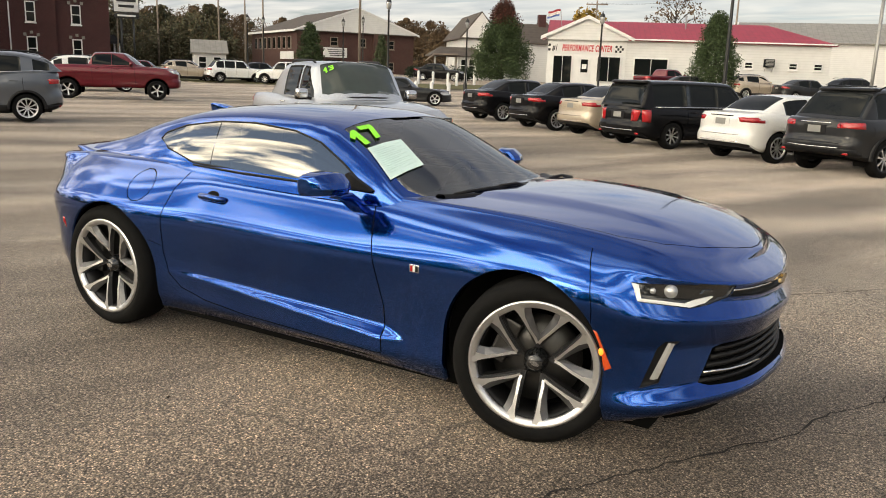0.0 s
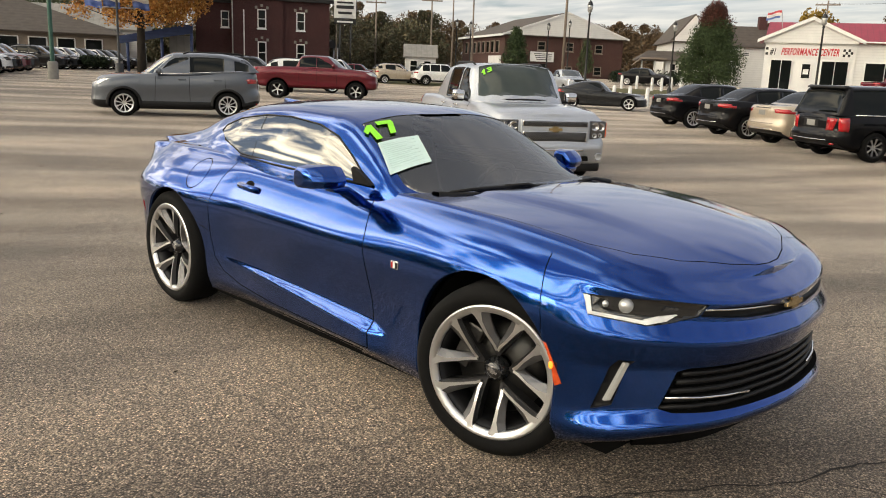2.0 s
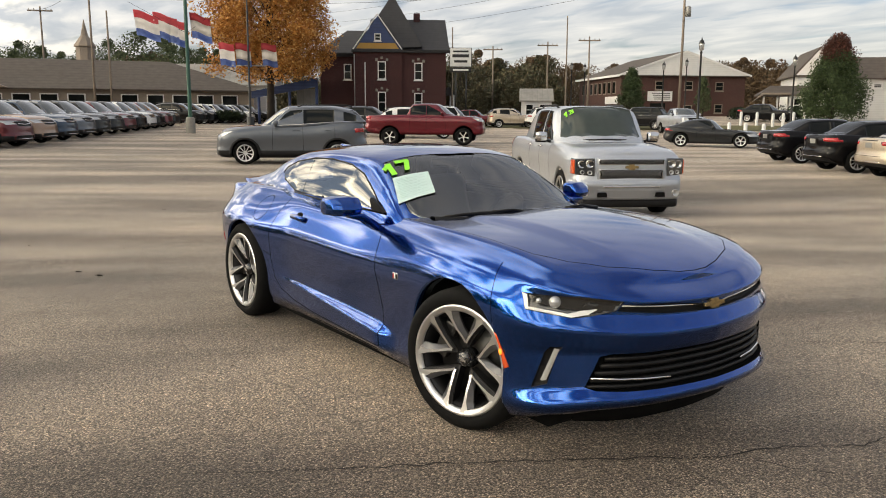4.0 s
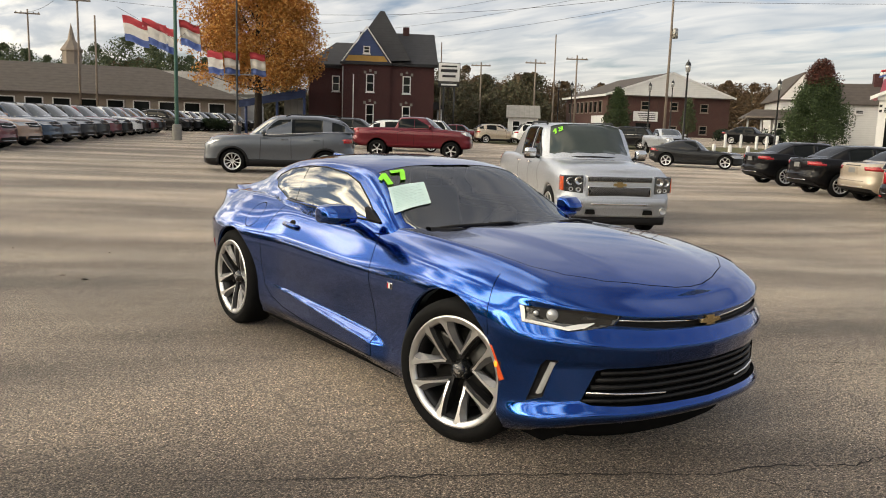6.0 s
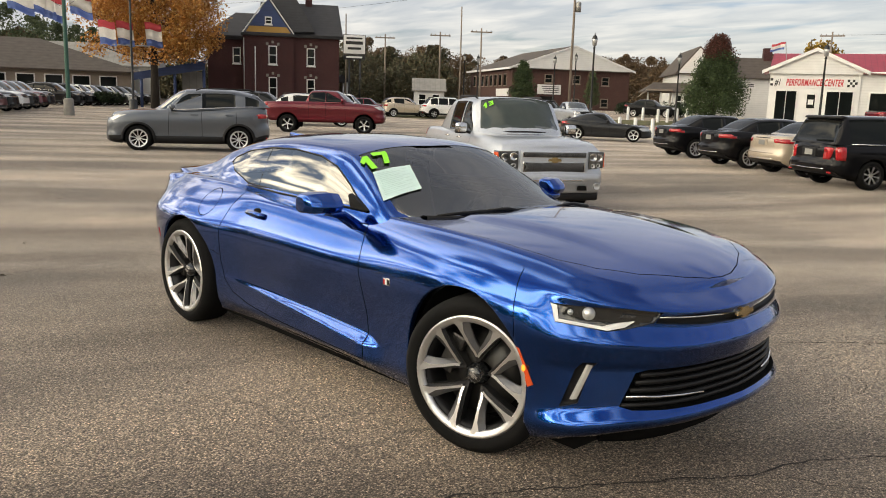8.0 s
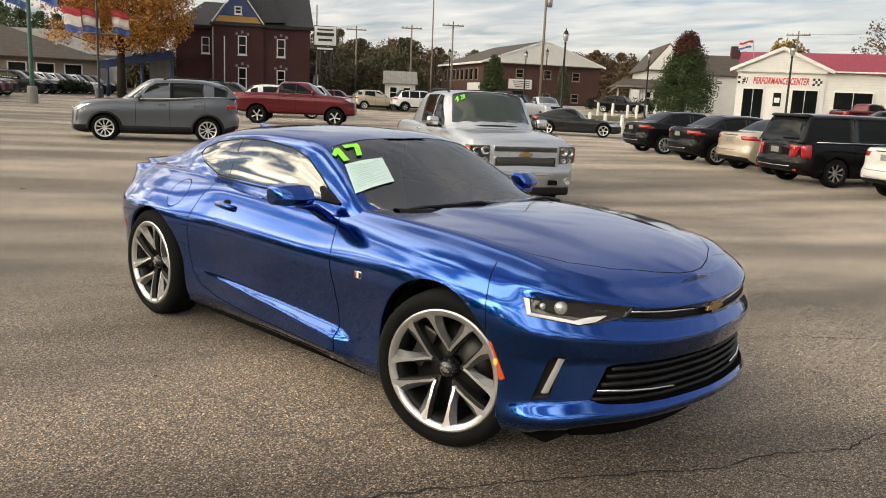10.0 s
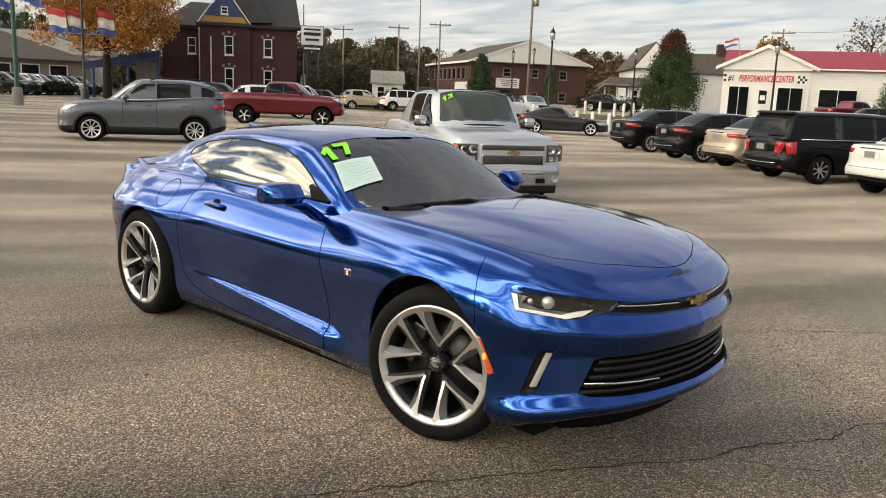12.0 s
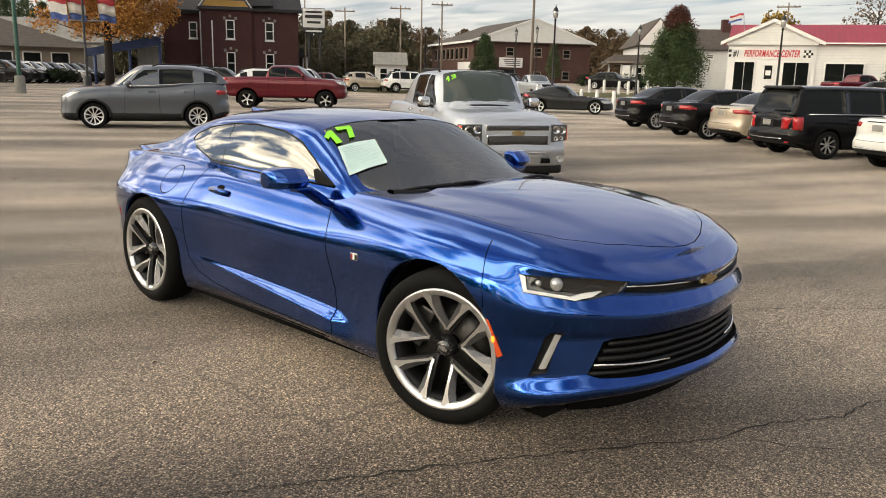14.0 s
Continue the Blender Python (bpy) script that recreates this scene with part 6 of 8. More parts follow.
    for x, y, h, paint, kind, word in ((-15.5, 58.0, 60, M_RED, "pickup", "red"), (-13.0, 55.5, 35, M_DGREY, "sedan", "dark grey"), (-9.0, 58.0, 40, M_GOLD, "compact_suv", "gold"), (-5.5, 57.0, 40, M_DGREY, "sedan", "dark grey"), (-2.5, 58.5, 40, M_BLACK, "compact_suv", "black"), (1.5, 57.5, 215, M_NAVY, "compact_suv", "navy"), (4.8, 58.5, 40, M_WHITE, "sedan", "white"), (9.0, 56.5, 40, M_RED, "sedan", "red"), (-36.5, 59.5, 25, M_BLACK, "sedan", "black"), (-33.0, 44.0, -30, M_SILVER, "pickup", "silver")):
        vehicle(kind, "parked_car", paint, x, y, h, f"{word} car parked before the shops", "car", "far parked cars")


def build_utility_truck():
    """The silver truck nose-on behind the coupe, with its own front end."""
    h = -28.0
    fx, fy = math.cos(radians(h)), math.sin(radians(h))
    nx, ny = -4.80, 7.35
    x, y = nx - fx * 2.67, ny - fy * 2.67
    root = vehicle("utility_truck", "utility_truck", M_SILVER, x, y, h, "silver sport utility truck with chrome mirrors", "truck", rails=True, chrome=True, big_mirror=True)
    P = KINDS["utility_truck"][2]
    for o in root.children:
        if o.name.startswith("windshield"):
            o.data.materials[0] = plain("green_grey_windshield", (0.050, 0.062, 0.056), 0.04, 0, 0.1)
    n = P["dims"]["n"]
    # two-storey mesh grille in a body-coloured surround
    part("grille_surround", box((n - 0.12, -0.60, 0.67), (n - 0.030, 0.60, 1.045), 0.02), M_SILVER, root, "silver grille surround")
    for z0, z1, w in ((0.945, 1.020, 0.56), (0.700, 0.850, 0.545)):
        part("grille_frame", box((n - 0.10, -w - 0.016, z0 - 0.012), (n - 0.024, w + 0.016, z1 + 0.012), 0.010), M_CHROME, root, "chrome rim of the grille")
        part("grille_mesh", box((n - 0.06, -w, z0), (n - 0.020, w, z1), 0.004), M_UNDER, root, "black mesh grille")
        bm = bmesh.new()
        count = 36
        for k in range(count):
            yk = -w + (k + 0.5) * 2 * w / count
            for sgn in (1, -1):
                reach = (z1 - z0) * 0.45
                tube_into(bm, [(n - 0.019, max(min(yk - sgn * reach, w), -w), z0), (n - 0.016, max(min(yk + sgn * reach, w), -w), z1)], 0.0042, 4)
        tagged(part("mesh_wire", bm, M_SPOKESIDE, root), kind="stuff")
    part("badge", poly_prism([(-0.12, 0.872), (-0.05, 0.872), (-0.045, 0.848), (0.055, 0.848), (0.05, 0.872), (0.12, 0.872), (0.11, 0.914), (0.045, 0.914), (0.04, 0.938), (-0.055, 0.938), (-0.05, 0.914), (-0.11, 0.914)], "x", n - 0.035, n - 0.006, 0.003), M_BADGE, root, "gold cross-shaped badge", smooth=False)
    for s in (1, -1):
        lamp = part("head_lamp", poly_prism([(s * 0.635, 0.735), (s * 0.955, 0.760), (s * 0.965, 1.030), (s * 0.640, 1.040)], "x", n - 0.30, n - 0.050, 0.015), M_LAMPBLACK, root, "wide clear head lamp with two round reflectors", smooth=False)
        lamp.data.materials[0] = M_HEADLAMP
        for v in lamp.data.vertices:
            v.co.x -= 0.09 * max(abs(v.co.y) - 0.70, 0) / 0.25
        for yy, zz, r in ((0.72, 0.945, 0.062), (0.855, 0.935, 0.058), (0.72, 0.795, 0.035), (0.84, 0.80, 0.030)):
            part("lamp_reflector", lathe([(0.001, 0.030), (r * 0.55, 0.016), (r, 0.0), (r + 0.006, -0.002), (r + 0.006, 0.03)], 18), M_CHROME if r > 0.05 else M_LENS, lamp, "round chrome reflector").matrix_basis = pose(n - 0.046 - 0.36 * max(yy - 0.70, 0), s * yy, zz, 0, 0, 90)
        part("turn_signal", box((n - 0.34, s * 0.955 - 0.03, 0.77), (n - 0.155, s * 0.955 + 0.022, 1.01), 0.01), M_AMBER, lamp, "amber turn signal")
        part("fog_lamp", lathe([(0.001, 0.0), (0.050, 0.0), (0.062, -0.012), (0.066, 0.01)], 16), M_LENS, root, "round fog lamp").matrix_basis = pose(n + 0.022 - 0.05, s * 0.80, 0.45, 0, 0, 90)
        part("tow_recess", poly_prism([(s * 0.42, 0.385), (s * 0.60, 0.385), (s * 0.585, 0.465), (s * 0.44, 0.465)], "x", n - 0.08, n + 0.020, 0.006), M_UNDER, root, "dark tow hook recess", smooth=False)
        part("wiper", tube([(1.12, s * 0.30 - 0.1, 1.300), (1.06, s * 0.3 + 0.25, 1.335)], 0.012, 6), M_TRIM, root)
    bumper = bmesh.new()
    rows = []
    for k in range(-12, 13):
        y = 0.985 * k / 12
        x = n + 0.015 - 0.06 * abs(k / 12) ** 2 - 0.24 * max(abs(k / 12) - 0.86, 0) / 0.14
        rows.append([bumper.verts.new(c) for c in ((x - 0.16, y, 0.675), (x - 0.030, y, 0.665), (x, y, 0.640), (x, y, 0.545), (x - 0.022, y, 0.530), (x - 0.018, y, 0.375), (x - 0.050, y, 0.335), (x - 0.25, y, 0.325))])
    for a, b in zip(rows, rows[1:]):
        for k in range(7):
            bumper.faces.new((a[k], a[k + 1], b[k + 1], b[k]))
    bumper.faces.new(rows[0])
    bumper.faces.new(rows[-1])
    bumper = part("bumper", bumper, M_SILVER, root, "deep silver front bumper")
    part("valance", box((n - 0.30, -0.86, 0.20), (n - 0.06, 0.86, 0.36), 0.05), M_TRIM, root, "dark lower valance")
    part("bumper_strip", box((n - 0.05, -0.50, 0.548), (n + 0.022, 0.50, 0.575), 0.006), M_CHROME, bumper, "chrome strip on the bumper")
    part("cowl_panel", tube([(P["dims"]["cowl"] - 0.06 - 0.30 * abs(k / 8) ** 2.6, 0.80 * k / 8, 1.275 + 0.012 * (1 - abs(k / 8))) for k in range(-8, 9)], 0.034, 8), M_TRIM, root, "black cowl under the wipers")
    # 13 on the windshield
    for outline, u0 in ((ONE, 0.0), (None, 0.10)):
        bm = bmesh.new()
        polys = [ONE] if outline else [[(0, 0), (1, 0), (1, 1), (0, 1), (0, 0.8), (0.72, 0.8), (0.72, 0.6), (0.2, 0.6), (0.2, 0.4), (0.72, 0.4), (0.72, 0.2), (0, 0.2)]]
        for pl in polys:
            lo, hi = [], []
            for u, v in pl:
                yy = -0.66 + u0 + 0.085 * u
                xx = 0.635 + 0.07 * v
                zz = P["rail_z"](xx) + (P["roof"](xx) - P["rail_z"](xx)) * (1 - (abs(yy) / P["rail_y"](xx)) ** 3) if abs(yy) < P["rail_y"](xx) else P["rail_z"](xx)
                lo.append(bm.verts.new((xx + 0.012, yy, zz + 0.010)))
                hi.append(bm.verts.new((xx + 0.014, yy, zz + 0.016)))
            bm.faces.new(lo)
            bm.faces.new(hi)
            for k in range(len(lo)):
                bm.faces.new((lo[k - 1], lo[k], hi[k], hi[k - 1]))
        part("price_number", bm, M_NUMBER, root, "green adhesive digit of the number 13", smooth=False)


build_vehicles()


# ---- buildings ----
def brick_material(name, color, mortar, scale=1.0):
    m, nt, b = nodes_of(name)
    tc = nt.nodes.new("ShaderNodeTexCoord")
    sep = nt.nodes.new("ShaderNodeSeparateXYZ")
    nt.links.new(tc.outputs["Object"], sep.inputs[0])
    add = nt.nodes.new("ShaderNodeMath")
    nt.links.new(sep.outputs[0], add.inputs[0])
    nt.links.new(sep.outputs[1], add.inputs[1])
    comb = nt.nodes.new("ShaderNodeCombineXYZ")
    nt.links.new(add.outputs[0], comb.inputs[0])
    nt.links.new(sep.outputs[2], comb.inputs[1])
    br = nt.nodes.new("ShaderNodeTexBrick")
    br.inputs["Color1"].default_value = (*color, 1)
    br.inputs["Color2"].default_value = (color[0] * 0.7, color[1] * 0.65, color[2] * 0.7, 1)
    br.inputs["Mortar"].default_value = (*mortar, 1)
    br.inputs["Scale"].default_value, br.inputs["Mortar Size"].default_value = 4.5 * scale, 0.012
    nt.links.new(comb.outputs[0], br.inputs["Vector"])
    n = nt.nodes.new("ShaderNodeTexNoise")
    n.inputs["Scale"].default_value, n.inputs["Detail"].default_value = 0.8, 6
    nt.links.new(tc.outputs["Object"], n.inputs["Vector"])
    rng = nt.nodes.new("ShaderNodeMapRange")
    rng.inputs[3].default_value, rng.inputs[4].default_value = 0.7, 1.3
    nt.links.new(n.outputs[0], rng.inputs[0])
    sc = nt.nodes.new("ShaderNodeVectorMath")
    sc.operation = "SCALE"
    nt.links.new(br.outputs[0], sc.inputs[0])
    nt.links.new(rng.outputs[0], sc.inputs["Scale"])
    nt.links.new(sc.outputs[0], b.inputs["Base Color"])
    b.inputs["Roughness"].default_value = 0.85
    return m


def ribbed(name, color, pitch, rough=0.6, axis=2, depth=0.35, vary=0.2):
    """Boards, shingles or standing seams: fine lines across one axis, with weathering."""
    m, nt, b = nodes_of(name)
    tc = nt.nodes.new("ShaderNodeTexCoord")
    sep = nt.nodes.new("ShaderNodeSeparateXYZ")
    nt.links.new(tc.outputs["Object"], sep.inputs[0])
    mod = nt.nodes.new("ShaderNodeMath")
    mod.operation, mod.inputs[1].default_value = "PINGPONG", pitch
    nt.links.new(sep.outputs[axis], mod.inputs[0])
    r1 = nt.nodes.new("ShaderNodeMapRange")
    r1.inputs[1].default_value, r1.inputs[2].default_value = 0.0, pitch * 0.18
    r1.inputs[3].default_value, r1.inputs[4].default_value = 1 - depth, 1.0
    nt.links.new(mod.outputs[0], r1.inputs[0])
    n = nt.nodes.new("ShaderNodeTexNoise")
    n.inputs["Scale"].default_value, n.inputs["Detail"].default_value = 1.7, 8
    nt.links.new(tc.outputs["Object"], n.inputs["Vector"])
    r2 = nt.nodes.new("ShaderNodeMapRange")
    r2.inputs[1].default_value, r2.inputs[2].default_value = 0.25, 0.75
    r2.inputs[3].default_value, r2.inputs[4].default_value = 1 - vary, 1 + vary
    nt.links.new(n.outputs[0], r2.inputs[0])
    mul = nt.nodes.new("ShaderNodeMath")
    mul.operation = "MULTIPLY"
    nt.links.new(r1.outputs[0], mul.inputs[0])
    nt.links.new(r2.outputs[0], mul.inputs[1])
    sc = nt.nodes.new("ShaderNodeVectorMath")
    sc.operation = "SCALE"
    sc.inputs[0].default_value = color
    nt.links.new(mul.outputs[0], sc.inputs["Scale"])
    nt.links.new(sc.outputs[0], b.inputs["Base Color"])
    b.inputs["Roughness"].default_value = rough
    return m


M_BRICK = brick_material("red_brick", (0.066, 0.020, 0.020), (0.08, 0.055, 0.05))
M_BRICK2 = brick_material("brown_brick", (0.088, 0.038, 0.030), (0.09, 0.07, 0.06))
M_SLATE = ribbed("slate_shingles", (0.032, 0.032, 0.036), 0.12, 0.75)
M_SHINGLE = ribbed("brown_shingles", (0.085, 0.07, 0.06), 0.14, 0.85)
M_REDROOF = ribbed("red_metal_roof", (0.31, 0.018, 0.040), 0.22, 0.45, 0, 0.3)
M_GREYROOF = ribbed("grey_metal_roof", (0.26, 0.25, 0.23), 0.3, 0.6, 0, 0.2)
M_SIDING = ribbed("white_siding", (0.70, 0.70, 0.69), 0.11, 0.6, 2, 0.18, 0.05)
M_WPAINT = plain("white_painted_wood", (0.76, 0.76, 0.75), 0.5, 0, 0.08, 14)
M_TAN = plain("tan_wall", (0.24, 0.20, 0.165), 0.8, 0, 0.15, 8)
M_BLUEWALL = ribbed("blue_boards", (0.035, 0.06, 0.16), 0.13, 0.6)
M_OCHRE = plain("ochre_boards", (0.42, 0.25, 0.06), 0.6, 0, 0.15, 12)
M_REDPAINT = plain("red_sign_paint", (0.52, 0.015, 0.03), 0.5, 0, 0.08)
M_POLEWOOD = plain("weathered_pole_wood", (0.22, 0.18, 0.145), 0.85, 0, 0.3, 12, 0.3)
M_GREENPOLE = plain("green_pole_paint", (0.03, 0.10, 0.075), 0.5, 0, 0.15)
M_BLACKPOLE = plain("black_pole_paint", (0.012, 0.013, 0.014), 0.4, 0, 0.2)
M_GALV = plain("galvanised_steel", (0.34, 0.34, 0.33), 0.5, 0.5, 0.15)
M_CONCRETE = plain("concrete", (0.23, 0.22, 0.20), 0.85, 0, 0.2, 9, 0.2)
M_FLAGRED = plain("red_flag_cloth", (0.62, 0.10, 0.12), 0.8, 0, 0.1)
M_FLAGWHITE = plain("white_flag_cloth", (0.84, 0.81, 0.77), 0.8, 0, 0.1)
M_FLAGBLUE = plain("blue_flag_cloth", (0.14, 0.21, 0.48), 0.8, 0, 0.1)
M_BARK = plain("bark", (0.034, 0.028, 0.023), 0.95, 0, 0.35, 14, 0.6)
M_WIRE = plain("cable", (0.03, 0.03, 0.03), 0.7)


def window(parent, x, z, w, h, y=0.0, hood=False, frame_m=None):
    """A sash window on a wall that looks along -y, with pane, rail and sill."""
    fm = frame_m or M_WPAINT
    t = 0.09
    bm = bmesh.new()
    for lo, hi in (((x - w / 2, z - h / 2), (x - w / 2 + t, z + h / 2)), ((x + w / 2 - t, z - h / 2), (x + w / 2, z + h / 2)), ((x - w / 2, z + h / 2 - t), (x + w / 2, z + h / 2)), ((x - w / 2, z - h / 2), (x + w / 2, z - h / 2 + t)), ((x - w / 2, z - 0.03), (x + w / 2, z + 0.03))):
        box_into(bm, (lo[0], y - 0.09, lo[1]), (hi[0], y + 0.05, hi[1]), 0.0)
    fr = part("window", bm, fm, parent, "white sash window", smooth=False)
    for z0, z1 in ((z - h / 2 + t, z - 0.03), (z + 0.03, z + h / 2 - t)):
        part("pane", box((x - w / 2 + t, y - 0.045, z0), (x + w / 2 - t, y - 0.035, z1)), M_DARKGLASS, fr, smooth=False)
    part("sill", box((x - w / 2 - 0.06, y - 0.14, z - h / 2 - 0.09), (x + w / 2 + 0.06, y + 0.03, z - h / 2), 0.015), fm, fr, smooth=False)
    if hood:
        for dx in (-w / 2 - 0.10, 0.0, w / 2 + 0.10):
            bm = box((x + dx - 0.11, y - 0.10, z + h / 2 + (0.20 if dx == 0 else 0.02)), (x + dx + 0.11, y + 0.03, z + h / 2 + (0.42 if dx == 0 else 0.26)), 0.03)
            part("lintel_block", bm, M_CONCRETE, fr, "carved stone lintel block", smooth=False)


def prism_roof(x0, x1, y0, y1, z0, z1, ridge="x", over=0.35, hip=(0, 0), thick=0.12):
    """A pitched roof with thickness; hip: how far the ridge is drawn in at each end."""
    bm = bmesh.new()
    x0, x1, y0, y1 = x0 - over, x1 + over, y0 - over, y1 + over
    if ridge == "x":
        ym = (y0 + y1) / 2
        base = [(x0, y0, z0), (x1, y0, z0), (x1, y1, z0), (x0, y1, z0)]
        top = [(x0 + hip[0], ym, z1), (x1 - hip[1], ym, z1)]
    else:
        xm = (x0 + x1) / 2
        base = [(x0, y1, z0), (x0, y0, z0), (x1, y0, z0), (x1, y1, z0)]
        top = [(xm, y0 + hip[0], z1), (xm, y1 - hip[1], z1)]
    lo = [bm.verts.new(Vector(c) - Vector((0, 0, thick))) for c in base]
    hi = [bm.verts.new(c) for c in base]
    r = [bm.verts.new(c) for c in top]
    bm.faces.new(lo[::-1])
    for k in range(4):
        bm.faces.new((lo[k - 1], lo[k], hi[k], hi[k - 1]))
    if ridge == "x":
        bm.faces.new((hi[0], hi[1], r[1], r[0]))
        bm.faces.new((hi[2], hi[3], r[0], r[1]))
        bm.faces.new((hi[3], hi[0], r[0]))
        bm.faces.new((hi[1], hi[2], r[1]))
    else:
        bm.faces.new((hi[0], hi[1], r[0], r[1]))
        bm.faces.new((hi[2], hi[3], r[1], r[0]))
        bm.faces.new((hi[1], hi[2], r[0]))
        bm.faces.new((hi[3], hi[0], r[1]))
    return bm


def text_part(words, size, m, material, parent, name="lettering", shear=0.0, depth=0.02):
    cu = bpy.data.curves.new(name, "FONT")
    cu.body, cu.size, cu.extrude, cu.shear, cu.align_x, cu.offset = words, size, depth, shear, "CENTER", size * 0.026
    cu.space_character = 1.12
    tmp = bpy.data.objects.new(name, cu)
    me = bpy.data.meshes.new_from_object(tmp)
    bpy.data.objects.remove(tmp)
    me.materials.clear()
    me.materials.append(material)
    ob = new(name, me)
    ob.parent, ob.matrix_basis = parent, m
    return ob


def brick_house():
    h = thing("brick_house", "two-storey dark red brick house with slate roofs", "house", pose(-62.5, 30.83, 0.2, 0, 0, 58.7))
    E = 6.55
    part("wall", box((0, 1.2, 0), (4.0, 11, E - 0.25)), M_BRICK, h, smooth=False)
    part("wall", box((3.0, 0, 0), (7.35, 10, E)), M_BRICK, h, smooth=False)
    part("wall", box((7.3, 0.35, 0), (11.35, 11, E)), M_BRICK, h, smooth=False)
    part("cornice", box((-0.25, 0.95, E - 0.45), (3.0, 1.25, E - 0.1), 0.04), M_SLATE, h)
    part("cornice", box((2.85, -0.2, E - 0.12), (7.5, 0.05, E + 0.12), 0.04), M_SLATE, h)
    part("cornice", box((7.5, 0.05, E - 0.12), (11.7, 0.4, E + 0.14), 0.04), M_SLATE, h)
    part("roof", prism_roof(0, 6.0, 1.2, 11, E - 0.12, E + 2.3, "x", 0.35, (2.6, 0.0)), M_SLATE, h, "dark slate roof", smooth=False)
    part("roof", prism_roof(4.6, 11.35, 0.35, 11, E + 0.14, E + 3.35, "x", 0.30, (0.2, 0.0)), M_SLATE, h, "dark slate roof", smooth=False)
    # tall central peak
    bm = bmesh.new()
    b = [bm.verts.new(c) for c in ((3.2, -0.1, E + 0.1), (9.2, -0.1, E + 0.4), (9.2, 7.6, E + 0.4), (3.2, 7.6, E + 0.1))]
    t = [bm.verts.new(c) for c in ((6.35, 2.6, E + 4.95), (6.75, 2.6, E + 4.95), (6.75, 5.0, E + 4.95), (6.35, 5.0, E + 4.95))]
    bm.faces.new(t)
    for k in range(4):
        bm.faces.new((b[k - 1], b[k], t[k], t[k - 1]))
    part("roof", bm, M_SLATE, h, "tall slate peak", smooth=False)
    gz = E + 0.14
    part("gable", poly_prism([(3.15, gz), (7.2, gz), (5.18, gz + 2.85)], "y", -0.12, 2.0), M_BLUEWALL, h, "blue boarded gable", smooth=False)
    part("gable_band", poly_prism([(3.25, gz + 0.05), (7.1, gz + 0.05), (6.75, gz + 0.55), (3.6, gz + 0.55)], "y", -0.16, -0.1), M_OCHRE, h, "ochre band under the gable", smooth=False)
    for a, bb in (((3.0, gz), (5.18, gz + 3.05)), ((7.36, gz), (5.18, gz + 3.05))):
        part("bargeboard", tube([(a[0], -0.18, a[1]), (bb[0], -0.18, bb[1])], 0.065, 4), M_WPAINT, h, smooth=False)
    window(h, 5.2, gz + 1.05, 0.6, 0.65, -0.14)
    for x, z, w, hh, y in ((2.45, 4.75, 0.70, 1.4, 1.2), (5.55, 4.85, 0.74, 1.6, 0), (8.85, 4.8, 0.74, 1.55, 0.35), (5.55, 2.05, 0.74, 1.85, 0), (8.85, 2.1, 0.74, 1.6, 0.35)):
        window(h, x, z, w, hh, y, hood=y < 1)
    part("downpipe", tube([(4.05, -0.06, 0), (4.05, -0.06, E - 1.0)], 0.05, 8), M_WPAINT, h)
    part("downpipe", tube([(3.1, -0.05, 0), (3.1, -0.05, E - 0.3)], 0.05, 8), M_GALV, h)
    part("porch_roof", prism_roof(11.3, 12.4, 3, 7, 2.9, 3.5, "y", 0.2), M_SLATE, h, smooth=False)
    for y in (3.1, 6.9):
        part("porch_post", tube([(12.3, y, 0), (12.3, y, 2.9)], 0.08, 8), M_WPAINT, h)
    part("chimney", box((8.6, 5.2, E + 2.2), (9.2, 5.8, E + 3.9), 0.03), M_BRICK, h, smooth=False)
    # carport beside the house
    c = thing("carport", "open carport with a dark blue gabled roof", "carport", pose(-62.3, 24.9, 0.2, 0, 0, 62))
    part("roof", poly_prism([(-0.6, 2.7), (5.0, 3.9), (5.0, 4.05), (-0.6, 2.85)], "y", 0, 5.0), M_BLUEWALL, c, "dark blue roof", smooth=False)
    part("fascia", poly_prism([(-0.6, 2.25), (5.0, 3.3), (5.0, 3.9), (-0.6, 2.7)], "y", -0.05, 0.02), M_BLUEWALL, c, smooth=False)
    for x, top in ((0.0, 2.75), (2.6, 3.3), (4.9, 3.8)):
        part("post", tube([(x, 0.1, 0), (x, 0.1, top)], 0.12, 6), M_BLUEWALL, c)
    part("back_wall", box((3.0, 4.6, 0), (5.0, 4.9, 3.2)), M_GREYROOF, c, smooth=False)


